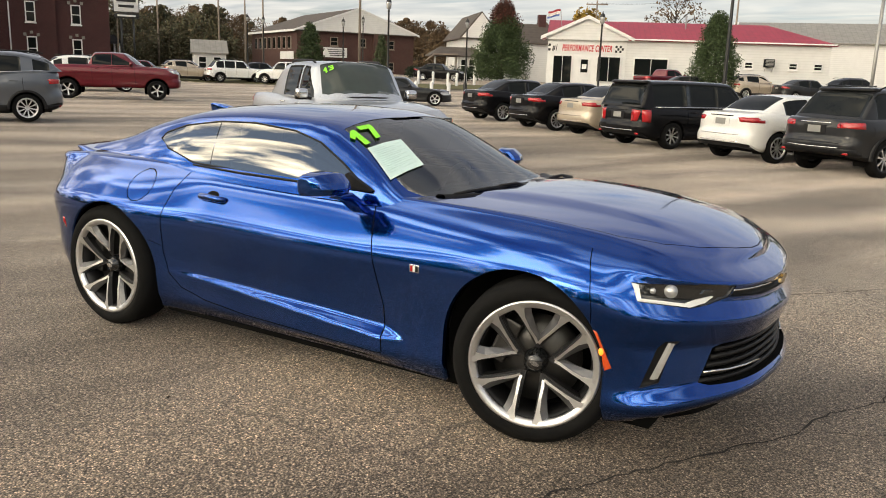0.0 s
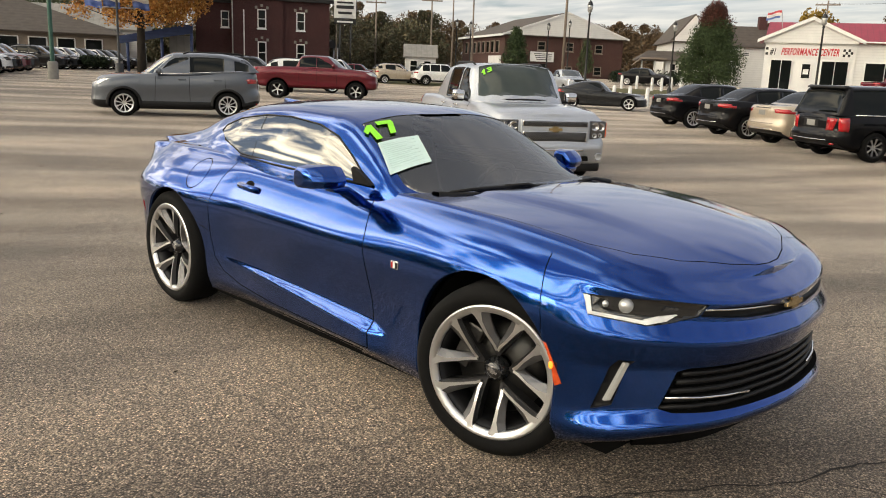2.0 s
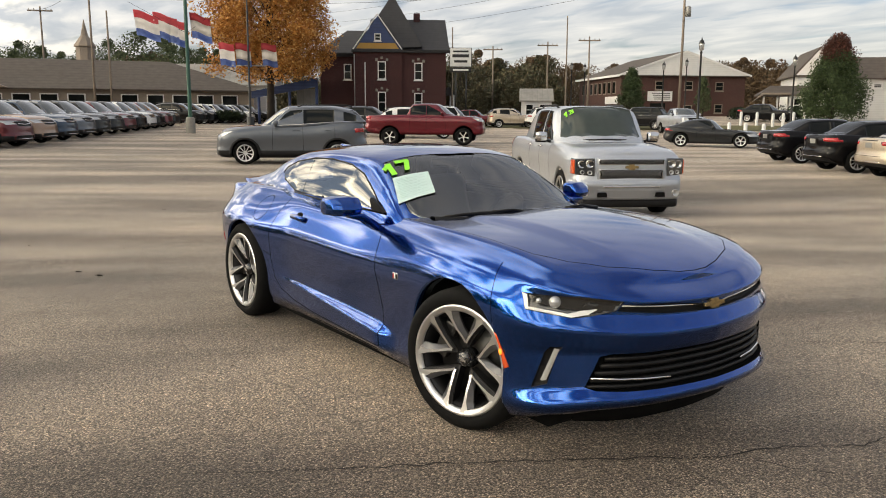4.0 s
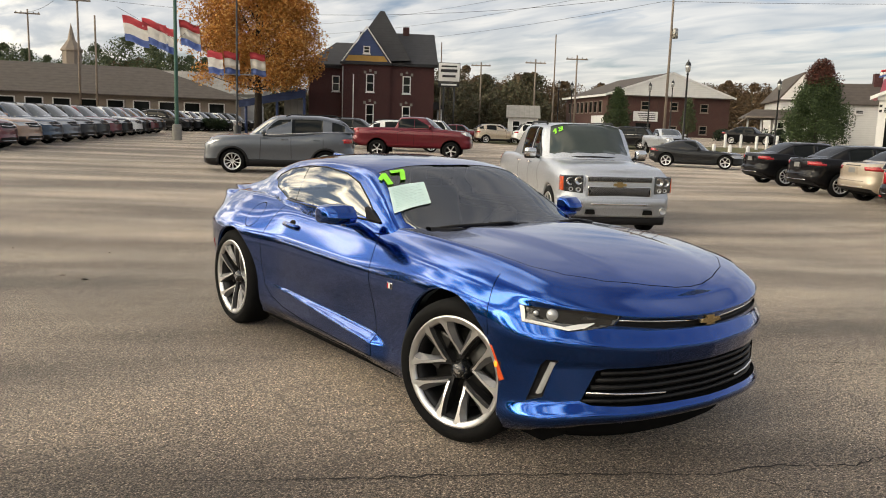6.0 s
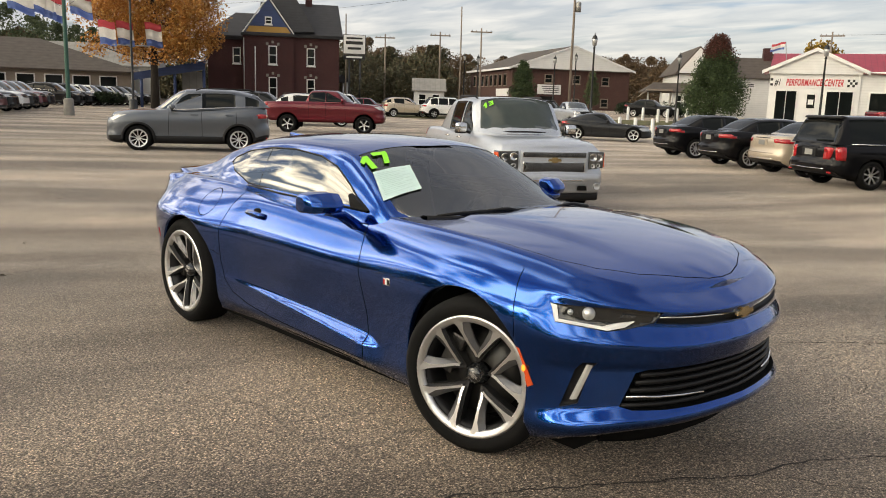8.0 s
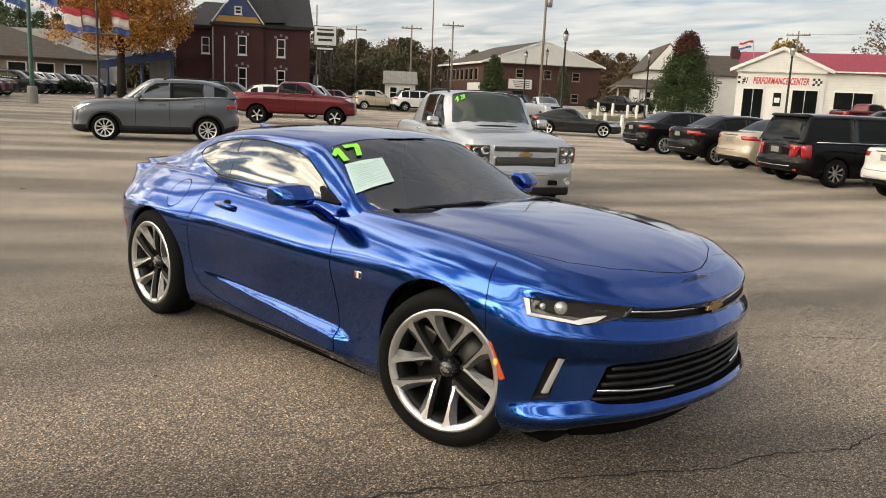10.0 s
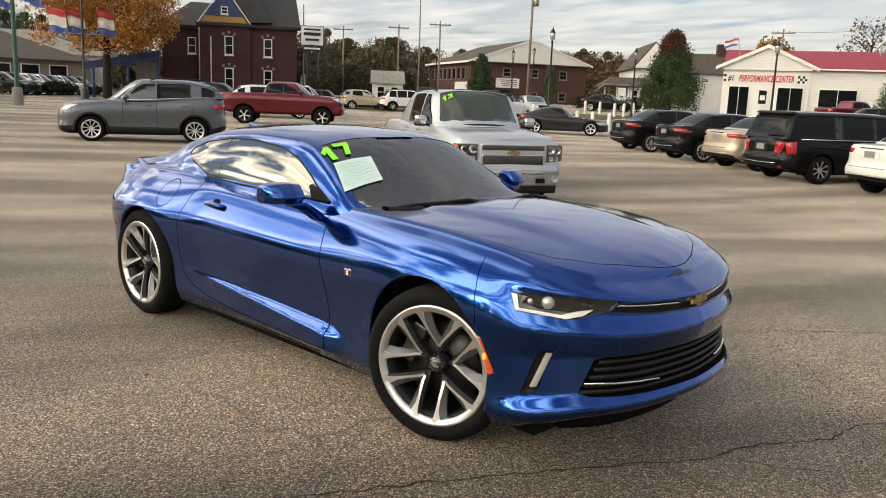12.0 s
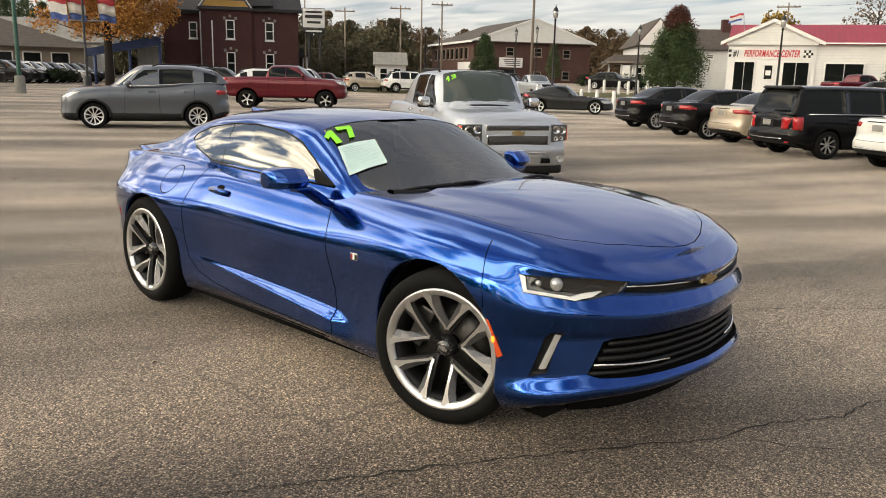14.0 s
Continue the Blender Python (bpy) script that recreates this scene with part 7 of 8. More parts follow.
def performance_centre():
    h = thing("workshop_building", "white single-storey workshop with a red metal roof", "shop", pose(-27.85, 63.36, 1.0, 0, 0, 23))
    L, E = 23.5, 3.75
    part("wall", box((0.1, 0, -0.6), (L, 11, E)), M_SIDING, h, smooth=False)
    part("front_wall", box((0.0, -0.12, -0.6), (6.75, 1.0, E)), M_WPAINT, h, smooth=False)
    part("gable", poly_prism([(-0.12, E - 0.12), (6.85, E - 0.12), (6.85, E + 0.12), (3.35, E + 1.66), (-0.12, E + 0.12)], "y", -0.46, 3.0), M_SIDING, h, "white boarded gable", smooth=False)
    part("roof", prism_roof(0.3, L, 0, 11, E + 0.05, E + 1.85, "x", 0.4, (0.0, 4.5)), M_REDROOF, h, "red standing-seam roof", smooth=False)
    bm = bmesh.new()
    for sx in (1, -1):
        q = [(3.35, E + 1.78), (3.35 + sx * 3.95, E - 0.03), (3.35 + sx * 3.95, E + 0.10), (3.35, E + 1.92)]
        a = [bm.verts.new((x, -0.65, z)) for x, z in q]
        b = [bm.verts.new((x, 5.2, z)) for x, z in q]
        bm.faces.new(a)
        bm.faces.new(b)
        for k in range(4):
            bm.faces.new((a[k - 1], a[k], b[k], b[k - 1]))
    part("gable_roof", bm, M_REDROOF, h, "red gable roof", smooth=False)
    for sx in (1, -1):
        part("bargeboard", poly_prism([(3.35, E + 1.66), (3.35 + sx * 3.98, E - 0.16), (3.35 + sx * 3.98, E + 0.12), (3.35, E + 1.95)], "y", -0.72, -0.655), M_WPAINT, h, smooth=False)
    part("gutter", box((6.9, -0.5, E - 0.02), (L + 0.3, -0.36, E + 0.10), 0.02), M_WPAINT, h)
    for x0, x1, z0, z1 in ((0.55, 2.15, -0.1, 2.25), (4.35, 6.3, 0.2, 2.25), (7.5, 10.3, 0.85, 2.2)):
        fr = part("shop_window", box((x0 - 0.08, -0.2, z0 - 0.08), (x1 + 0.08, -0.02, z1 + 0.08), 0.01), M_WPAINT, h, "large shop window", smooth=False)
        for k in range(2):
            a = x0 + (x1 - x0) * k / 2 + 0.03
            part("pane", box((a, -0.235, z0), (a + (x1 - x0) / 2 - 0.06, -0.205, z1)), M_DARKGLASS, fr, smooth=False)
    d = part("door", box((2.75, -0.2, -0.3), (3.75, -0.05, 2.2), 0.01), M_WPAINT, h, "white glazed door", smooth=False)
    part("pane", box((2.95, -0.235, 0.9), (3.55, -0.205, 2.0)), M_DARKGLASS, d, smooth=False)
    part("notice", box((3.05, -0.25, 1.2), (3.45, -0.237, 1.6)), M_WPAINT, d, smooth=False)
    board = part("sign_board", box((0.25, -0.19, 2.5), (6.5, -0.12, 3.45), 0.01), M_WPAINT, h, "white sign board with red lettering", smooth=False)
    text_part("#1", 0.60, pose(0.62, -0.2, 2.70, 90, 0, 0) @ Matrix.Diagonal((0.65, 1.2, 1, 1)), M_BLACKPOLE, board, shear=0.25)
    text_part("PERFORMANCE CENTER", 0.60, pose(3.38, -0.2, 2.70, 90, 0, 0) @ Matrix.Diagonal((0.595, 1.25, 1, 1)), M_REDPAINT, board, shear=0.25)
    for k in range(5):
        for r in range(3):
            if (k + r) % 2 == 0:
                for x0 in ((0.06,) if k < 1 else ()):
                    part("checker", box((x0 + 0.2 * k, -0.215, 2.66 + 0.2 * r), (x0 + 0.2 * (k + 1), -0.195, 2.86 + 0.2 * r)), M_BLACKPOLE, board, smooth=False)
                if k < 4:
                    part("checker", box((5.80 + 0.18 * k, -0.215, 2.64 + 0.2 * r), (5.80 + 0.18 * (k + 1), -0.195, 2.84 + 0.2 * r)), M_BLACKPOLE, board, smooth=False)
    cooler = part("air_conditioner", box((18.2, -0.55, 1.85), (19.0, 0.0, 2.5), 0.03), M_GAP, h, "dark air conditioner on wall brackets")
    for k in range(5):
        part("louvre", box((18.26, -0.575, 1.93 + 0.11 * k), (18.94, -0.552, 1.98 + 0.11 * k)), M_GALV, cooler, smooth=False)
    for x in (18.3, 18.9):
        part("bracket", tube([(x, -0.02, 1.45), (x, -0.5, 1.84)], 0.025, 6), M_GALV, cooler)
    for x in (17.0, 20.6, 22.6):
        window(h, x, 1.95, 0.75, 0.6, 0.0)
    part("roof_vent", tube([(15.0, 3.0, E + 0.8), (15.0, 3.0, E + 2.2)], 0.08, 8), M_GALV, h)
    part("roof_vent", tube([(12.0, 3.5, E + 0.9), (12.0, 3.5, E + 2.4)], 0.06, 8), M_GALV, h)
    g = thing("warehouse", "large pale warehouse with a grey roof", "warehouse", pose(-19.5, 98, 1.0, 0, 0, 12))
    part("wall", box((0, 0, -0.5), (60, 20, 5.2)), M_SIDING, g, smooth=False)
    part("roof", prism_roof(0, 60, 0, 20, 5.2, 8.0, "x", 0.5, (0.5, 0.5)), M_GREYROOF, g, "grey metal roof", smooth=False)
    part("wall", poly_prism([(0, 5.2), (20, 5.2), (10, 8.0)], "x", -0.6, 0.0), M_SIDING, g, smooth=False)
    s = thing("storage_silos", "pale cylindrical silos behind the warehouse", "silo", pose(2.0, 150, 1.0))
    for k in range(3):
        part("silo", lathe([(4.2, 0), (4.2, 19), (3.6, 20), (0.01, 21)], 24, "z"), M_WPAINT, s).matrix_basis = pose(k * 9.2, 0, 0)


def church_school():
    """The second brick building with its white gable."""
    h = thing("brick_hall", "two-storey brown brick hall with a white gable", "hall", pose(-63.1, 70.6, 1.0, 0, 0, 60))
    W, D, E = 15.2, 19.0, 4.75
    part("wall", box((0, 0, -0.5), (W, D, E)), M_BRICK2, h, smooth=False)
    part("gable", poly_prism([(-0.2, E), (W + 0.2, E), (W / 2, E + 2.72)], "y", -0.515, 0.3), M_SIDING, h, "white boarded gable", smooth=False)
    part("roof", prism_roof(0, W, 0, D, E + 0.02, E + 2.85, "y", 0.5), M_SHINGLE, h, "brown shingled roof", smooth=False)
    part("fascia", box((-0.55, -0.6, E - 0.18), (-0.4, D + 0.5, E + 0.06)), M_WPAINT, h, smooth=False)
    for sx in (1, -1):
        part("bargeboard", poly_prism([(W / 2, E + 2.66), (W / 2 + sx * 8.1, E - 0.14), (W / 2 + sx * 8.1, E + 0.08), (W / 2, E + 2.88)], "y", -0.62, -0.52), M_WPAINT, h, smooth=False)
    part("chimney", box((9.6, -0.5, -0.5), (10.5, 0.1, E + 1.9), 0.02), M_BRICK2, h, smooth=False)
    for x, z in ((4.6, 3.6), (8.2, 3.6), (12.0, 3.5), (8.2, 0.8), (12.0, 0.9)):
        window(h, x, z, 1.0, 1.05, 0.0, frame_m=M_TAN)
    part("door", box((3.6, -0.12, -0.4), (5.4, 0.0, 1.5), 0.01), M_DARKGLASS, h, "dark glazed entrance", smooth=False)
    board = part("notice_board", box((3.2, -0.2, 1.75), (6.2, -0.1, 2.9), 0.01), M_WPAINT, h, "white notice board with dark lines", smooth=False)
    for k in range(4):
        part("notice_line", box((3.7 + 0.1 * k, -0.22, 2.62 - 0.22 * k), (5.9, -0.205, 2.70 - 0.22 * k)), M_BLACKPOLE, board, smooth=False)
    # windows along the side
    for k in range(8):
        fr = part("window", box((-0.10, 2.0 + 2.0 * k, 2.6), (0.05, 3.1 + 2.0 * k, 4.1)), M_TAN, h, smooth=False)
        part("pane", box((-0.13, 2.1 + 2.0 * k, 2.7), (-0.105, 3.0 + 2.0 * k, 4.0)), M_DARKGLASS, fr, smooth=False)
    part("banner", box((-0.14, 1.0, 1.4), (-0.04, 6.0, 2.3)), M_WPAINT, h, "white banner on the brick wall", smooth=False)


def white_house():
    h = thing("white_house", "white boarded house with a brown roof and porch", "house", pose(-41.4, 68.4, 1.0, 0, 0, 40))
    E = 4.0
    part("wall", box((1.75, 0, -0.5), (5.35, 11, E)), M_SIDING, h, smooth=False)
    part("gable", poly_prism([(1.55, E), (5.55, E), (3.55, E + 2.45)], "y", -0.42, 0.3), M_SIDING, h, smooth=False)
    part("roof", prism_roof(1.75, 5.35, 0, 11, E, E + 2.6, "y", 0.4), M_SHINGLE, h, "brown shingled roof", smooth=False)
    part("wing", box((5.2, 3.5, -0.5), (14.5, 10, E - 0.2)), M_SIDING, h, "white boarded wing", smooth=False)
    part("wing_roof", prism_roof(4.0, 14.5, 3.5, 10, E - 0.15, E + 2.0, "x", 0.4), M_SHINGLE, h, "brown shingled roof", smooth=False)
    part("chimney", box((11.2, 6.2, E + 1.0), (12.0, 7.0, E + 3.0), 0.03), M_BRICK, h, smooth=False)
    part("porch_roof", prism_roof(-1.6, 3.6, -2.6, 1.0, 2.15, 3.0, "x", 0.3, (1.2, 1.2)), M_SHINGLE, h, "brown porch roof", smooth=False)
    part("porch_wall", box((1.0, -2.3, -0.5), (3.6, 0.1, 2.1)), M_WPAINT, h, smooth=False)
    for x in (-1.4, -0.2, 0.9):
        part("porch_post", tube([(x, -2.4, -0.5), (x, -2.4, 2.1)], 0.09, 8), M_WPAINT, h)
    part("awning", poly_prism([(-2.4, 1.5), (-1.6, 2.3), (0.8, 2.3), (0.8, 2.15), (-1.5, 2.15)], "y", -3.1, -2.5), M_TAN, h, "brown awning", smooth=False)
    for x in (1.5, 2.3, 3.1):
        window(h, x, 1.2, 0.65, 1.3, -2.3)
    for x, z in ((3.55, 4.3), (4.6, 1.2)):
        window(h, x, z, 0.8, 1.3, 0.0)
    for x, z in ((8.0, 1.4), (12.0, 1.4), (9.5, 3.1), (12.8, 3.1)):
        window(h, x, z, 0.8, 1.3 if z < 2 else 0.45, 3.5)


def low_building():
    h = thing("low_store", "long low tan building with a hipped brown roof", "store", pose(-92.5, -14, 0.9, 0, 0, 75))
    E = 2.6
    part("wall", box((0, 0, -1.0), (47.5, 14, E)), M_TAN, h, smooth=False)
    part("roof", prism_roof(0, 47.5, 0, 14, E, E + 3.2, "x", 0.7, (4.0, 9.0)), M_SHINGLE, h, "brown shingled hip roof", smooth=False)
    part("porch_gable", poly_prism([(16, E), (24, E), (20, E + 1.6)], "y", -1.6, 5), M_TAN, h, smooth=False)
    for k in range(18):
        x = 1.6 + 2.5 * k
        fr = part("window", box((x, -0.08, 0.9), (x + 1.7, 0.0, 2.1)), M_WPAINT, h, smooth=False)
        part("pane", box((x + 0.12, -0.11, 1.0), (x + 1.58, -0.085, 2.0)), M_DARKGLASS, fr, smooth=False)
    s = thing("church_steeple", "pale church steeple with a pointed roof", "steeple", pose(-142.3, 28.5, 1.0))
    part("tower", box((-2.0, -2.0, 0), (2.0, 2.0, 8.0), 0.05), M_SIDING, s, smooth=False)
    part("belfry", lathe([(1.5, 8.0), (1.5, 10.4), (1.75, 10.5), (1.75, 10.7), (0.6, 12.3), (0.01, 15.0)], 8, "z"), M_TAN, s, smooth=False)
    s2 = thing("white_shed", "small white shed with a pale metal roof", "shed", pose(-67.5, 59.0, 0.4, 0, 0, 50))
    part("wall", box((0, 0, 0), (3.4, 4.4, 2.3)), M_SIDING, s2, smooth=False)
    part("roof", prism_roof(0, 3.4, 0, 4.4, 2.3, 3.7, "x", 0.25), M_GREYROOF, s2, smooth=False)
    for x in (0.35, 1.9):
        window(s2, x + 0.55, 1.25, 0.9, 1.3, 0.0)
    for x0, y0, rz, L in ((-88, 24.5, 60, 12),):
        s3 = thing("far_house", "pale house half hidden by trees", "house", pose(x0, y0, 0.6, 0, 0, rz))
        part("wall", box((0, 0, 0), (L, 7, 3.6)), M_SIDING, s3, smooth=False)
        part("roof", prism_roof(0, L, 0, 7, 3.6, 6.0, "x", 0.4), M_GREYROOF, s3, smooth=False)
        for k in range(3):
            window(s3, 2 + L * 0.28 * k, 1.8, 0.9, 1.4, 0.0)


# ---- trees ----
def leaf_material(name, dark, light, accent=None):
    m, nt, b = nodes_of(name)
    geo = nt.nodes.new("ShaderNodeNewGeometry")
    r = nt.nodes.new("ShaderNodeValToRGB")
    r.color_ramp.elements[0].color, r.color_ramp.elements[1].color = (*dark, 1), (*light, 1)
    if accent:
        e = r.color_ramp.elements.new(0.72)
        e.color = (*accent, 1)
    nt.links.new(geo.outputs["Random Per Island"], r.inputs[0])
    nt.links.new(r.outputs[0], b.inputs["Base Color"])
    b.inputs["Roughness"].default_value = 0.6
    b.inputs["Specular IOR Level"].default_value = 0.2
    return m


M_MAPLE = leaf_material("orange_maple_leaves", (0.30, 0.115, 0.025), (0.64, 0.40, 0.13), (0.52, 0.25, 0.06))
M_PEAR = leaf_material("pear_leaves", (0.028, 0.045, 0.022), (0.08, 0.115, 0.045))
M_PEARTOP = leaf_material("reddening_leaves", (0.045, 0.025, 0.018), (0.12, 0.04, 0.03))
M_WOODS = leaf_material("autumn_woods", (0.062, 0.072, 0.044), (0.105, 0.110, 0.064), (0.105, 0.082, 0.048))
M_WOODS2 = leaf_material("rusty_woods", (0.085, 0.058, 0.036), (0.145, 0.096, 0.052))
M_WOODS3 = leaf_material("green_woods", (0.045, 0.065, 0.032), (0.11, 0.135, 0.065))
M_YELLOW = leaf_material("yellow_leaves", (0.16, 0.10, 0.02), (0.38, 0.26, 0.05))
M_HEDGE = leaf_material("hedge_leaves", (0.008, 0.016, 0.008), (0.028, 0.045, 0.02))


def leaves_mesh(centres, sizes, count, leaf, rng, squash=0.8):
    """Many small bent leaves scattered in clumps."""
    centres, sizes = np.array(centres, float), np.array(sizes, float)
    pick = rng.integers(0, len(centres), count)
    off = rng.normal(size=(count, 3))
    off /= np.linalg.norm(off, axis=1)[:, None]
    off *= (rng.random(count) ** 0.45)[:, None] * sizes[pick][:, None]
    off[:, 2] *= squash
    c = centres[pick] + off
    a = rng.normal(size=(count, 3))
    a /= np.linalg.norm(a, axis=1)[:, None]
    b = np.cross(a, rng.normal(size=(count, 3)))
    b /= np.linalg.norm(b, axis=1)[:, None]
    s = leaf * (0.6 + 0.8 * rng.random(count))[:, None]
    n = np.cross(a, b)
    v = np.stack([c - a * s, c + b * s * 0.55 + n * s * 0.15, c + a * s, c - b * s * 0.55 + n * s * 0.15], 1).reshape(-1, 3)
    me = bpy.data.meshes.new("crown")
    f = np.arange(count * 4).reshape(-1, 4)
    me.from_pydata(v.tolist(), [], f.tolist())
    return me


def tree(name, label, x, y, z, height, crown_r, crown_lo, material, seed, count=5000, leaf=0.12, top=None, trunk=0.2, cone=False):
    rng = np.random.default_rng(seed)
    root = thing(name, label, "tree", pose(x, y, z, 0, 0, seed * 37 % 360))
    bm = bmesh.new()
    tube_into(bm, [(0, 0, -0.2), (0.05, 0, crown_lo), (0.0, 0.1, height * 0.55), (0, 0, height * 0.92)], [trunk * 1.35, trunk, trunk * 0.55, 0.02], 10)
    centres, sizes = [], []
    for k in range(26):
        u = (k + 0.5) / 26
        hgt = crown_lo + (height - crown_lo) * (u ** 0.85)
        q = (hgt - crown_lo) / (height - crown_lo)
        rad = crown_r * ((1 - q) ** 0.78 * (0.62 + 0.38 * min(q * 3.5, 1)) if cone else math.sqrt(max(1 - (2 * q - 0.85) ** 2 / 1.4, 0.05)))
        for j in range(5):
            t = k * 2.4 + j * 1.257 + rng.random() * 0.8
            r = rad * (0.45 + 0.55 * rng.random())
            p = (math.cos(t) * r, math.sin(t) * r, hgt + (rng.random() - 0.5) * height * 0.06)
            centres.append(p)
            sizes.append(crown_r * (0.20 + 0.16 * rng.random()))
            if j < 2:
                tube_into(bm, [(0, 0, max(hgt - rad * 0.6, crown_lo * 0.9)), (p[0] * 0.5, p[1] * 0.5, hgt - rad * 0.2), p], [trunk * 0.28 * (1 - q * 0.7), trunk * 0.15, 0.012], 6, cap=False)
    part("trunk", bm, M_BARK, root, "dark trunk and limbs")
    if top:
        hi = [k for k, c in enumerate(centres) if c[2] > crown_lo + (height - crown_lo) * 0.80]
        lo = [k for k in range(len(centres)) if k not in set(hi)]
        groups = ((lo, material, int(count * 0.8)), (hi, top, int(count * 0.25)))
    else:
        groups = ((range(len(centres)), material, count),)
    for idx, mat, nn in groups:
        me = leaves_mesh([centres[k] for k in idx], [sizes[k] for k in idx], nn, leaf, rng)
        me.materials.append(mat)
        ob = new("crown", me)
        ob.parent = root
    return root


def woods(label, material, seed, spots, leaf=0.21, per=4200):
    """A belt of far trees as one mass of leaf clumps."""
    rng = np.random.default_rng(seed)
    centres, sizes = [], []
    for x, y, h, r in spots:
        for k in range(9):
            q = k / 8
            rr = r * math.sqrt(max(1 - (1.7 * q - 0.7) ** 2, 0.08))
            t = rng.random() * 6.28
            centres.append((x + math.cos(t) * rr * 0.6, y + math.sin(t) * rr * 0.6, 1 + h * (0.08 + 0.86 * q)))
            sizes.append(rr * (0.55 + 0.3 * rng.random()))
    me = leaves_mesh(centres, sizes, per * len(spots), leaf, rng, 0.9)
    me.name = "woods"
    me.materials.append(material)
    tagged(new("far_woods", me), label, "woods", kind="stuff")


def build_trees():
    tree("maple_tree", "large maple tree with orange autumn leaves", -59.8, 24.9, 0.3, 13.2, 5.2, 4.1, M_MAPLE, 3, 62000, 0.105, trunk=0.27)
    tree("pear_tree", "dense green tree with a reddening top", -24.9, 49.2, 0.8, 5.35, 2.5, 0.5, M_PEAR, 5, 44000, 0.06, M_PEARTOP, 0.10, cone=True)
    tree("pear_tree", "dense narrow green street tree", -11.7, 56.3, 0.9, 5.0, 2.1, 0.5, M_PEAR, 7, 30000, 0.06, None, 0.09, cone=True)
    tree("pear_tree", "small dense green street tree", -52.2, 60.2, 1.0, 4.6, 1.7, 0.6, M_PEAR, 9, 6000, 0.10, None, 0.09, cone=True)
    tree("young_tree", "thin young green tree", -41.5, 57.5, 1.0, 3.4, 0.9, 0.6, M_WOODS3, 11, 2500, 0.08, None, 0.05, cone=True)
    tree("yellow_tree", "tall tree with yellow autumn leaves", -36.0, 92.0, 1.0, 7.9, 3.0, 2.0, M_YELLOW, 13, 4000, 0.2, trunk=0.25)
    tree("bare_tree", "bare tree with a few brown leaves", -24.0, 88.0, 1.0, 9.5, 3.6, 2.5, M_WOODS2, 15, 1100, 0.16, trunk=0.22)
    tree("bare_tree", "dark bare tree with few leaves", -74.0, 55.0, 0.5, 7.5, 3.2, 1.5, M_WOODS, 17, 1500, 0.16, trunk=0.22)
    rng = random.Random(4)

    def belt(a0, a1, dist, n, h0, h1):
        out = []
        for k in range(n):
            a = radians(a0 + (a1 - a0) * (k + rng.random() * 0.8) / n)
            d = dist * (0.9 + 0.25 * rng.random())
            h = h0 + (h1 - h0) * rng.random()
            out.append((4 + math.cos(a) * d, -3.4 + math.sin(a) * d, h, h * 0.42))
        return out

    woods("far belt of green trees", M_WOODS3, 21, belt(156, 186, 172, 36, 10.5, 14.5))
    woods("far belt of mixed autumn trees", M_WOODS, 22, belt(136.8, 148, 122, 16, 5.5, 8.0) + belt(100, 142, 185, 34, 8, 11.5))
    woods("far belt of rust-coloured trees", M_WOODS2, 23, belt(112, 131, 165, 24, 7, 10.5) + belt(130, 146, 175, 12, 9, 12) + belt(150, 168, 180, 10, 8, 11))
    woods("dark shrubs between the houses", M_WOODS, 24, belt(139, 149, 96, 12, 3.5, 6) + belt(150, 158, 96, 8, 2.5, 4), 0.16)
    # woods that close the place behind the walk
    woods("tall trees beyond the near edge of the lot", M_WOODS, 26, belt(196, 352, 40, 24, 5.5, 9.5), 0.30, 1500)
    woods("trees round the rest of the place", M_WOODS3, 25, belt(190, 450, 120, 70, 8, 15), 0.7, 600)
    for k, (x, y, w) in enumerate(((-37.5, 60.8, 2.0), (-35.5, 62.0, 2.2), (-39.6, 60.0, 1.6), (-62.9, 22.8, 1.4), (-61.8, 21.4, 1.2))):
        rng2 = np.random.default_rng(40 + k)
        c = [(rng2.normal() * w * 0.35, rng2.normal() * w * 0.2, 0.55 + 0.25 * rng2.random()) for q in range(9)]
        me = leaves_mesh(c, [w * 0.4] * 9, 1500, 0.09, rng2, 0.75)
        me.materials.append(M_HEDGE)
        ob = new("hedge", me)
        ob.matrix_world = pose(x, y, ground_z(x, y))
        tagged(ob, "clipped dark green hedge shrub", "hedge", "hedges")


# ---- poles, lamps, flags, wires ----
def lantern_post(x, y, h, label="black street lamp with a glass lantern"):
    z = ground_z(x, y)
    root = thing("street_lamp", label, "street lamp", pose(x, y, z), "lantern posts")
    part("post", lathe([(0.15, -0.2), (0.15, 0.5), (0.075, 0.7), (0.05, h - 0.8), (0.08, h - 0.75), (0.045, h - 0.65)], 12, "z"), M_BLACKPOLE, root)
    part("lantern", lathe([(0.04, h - 0.65), (0.13, h - 0.58), (0.16, h - 0.25), (0.11, h - 0.08)], 12, "z"), M_LENS, root, "clear glass lantern")
    part("lantern_cap", lathe([(0.17, h - 0.25), (0.12, h - 0.08), (0.04, h + 0.0), (0.015, h + 0.12)], 12, "z"), M_BLACKPOLE, root)


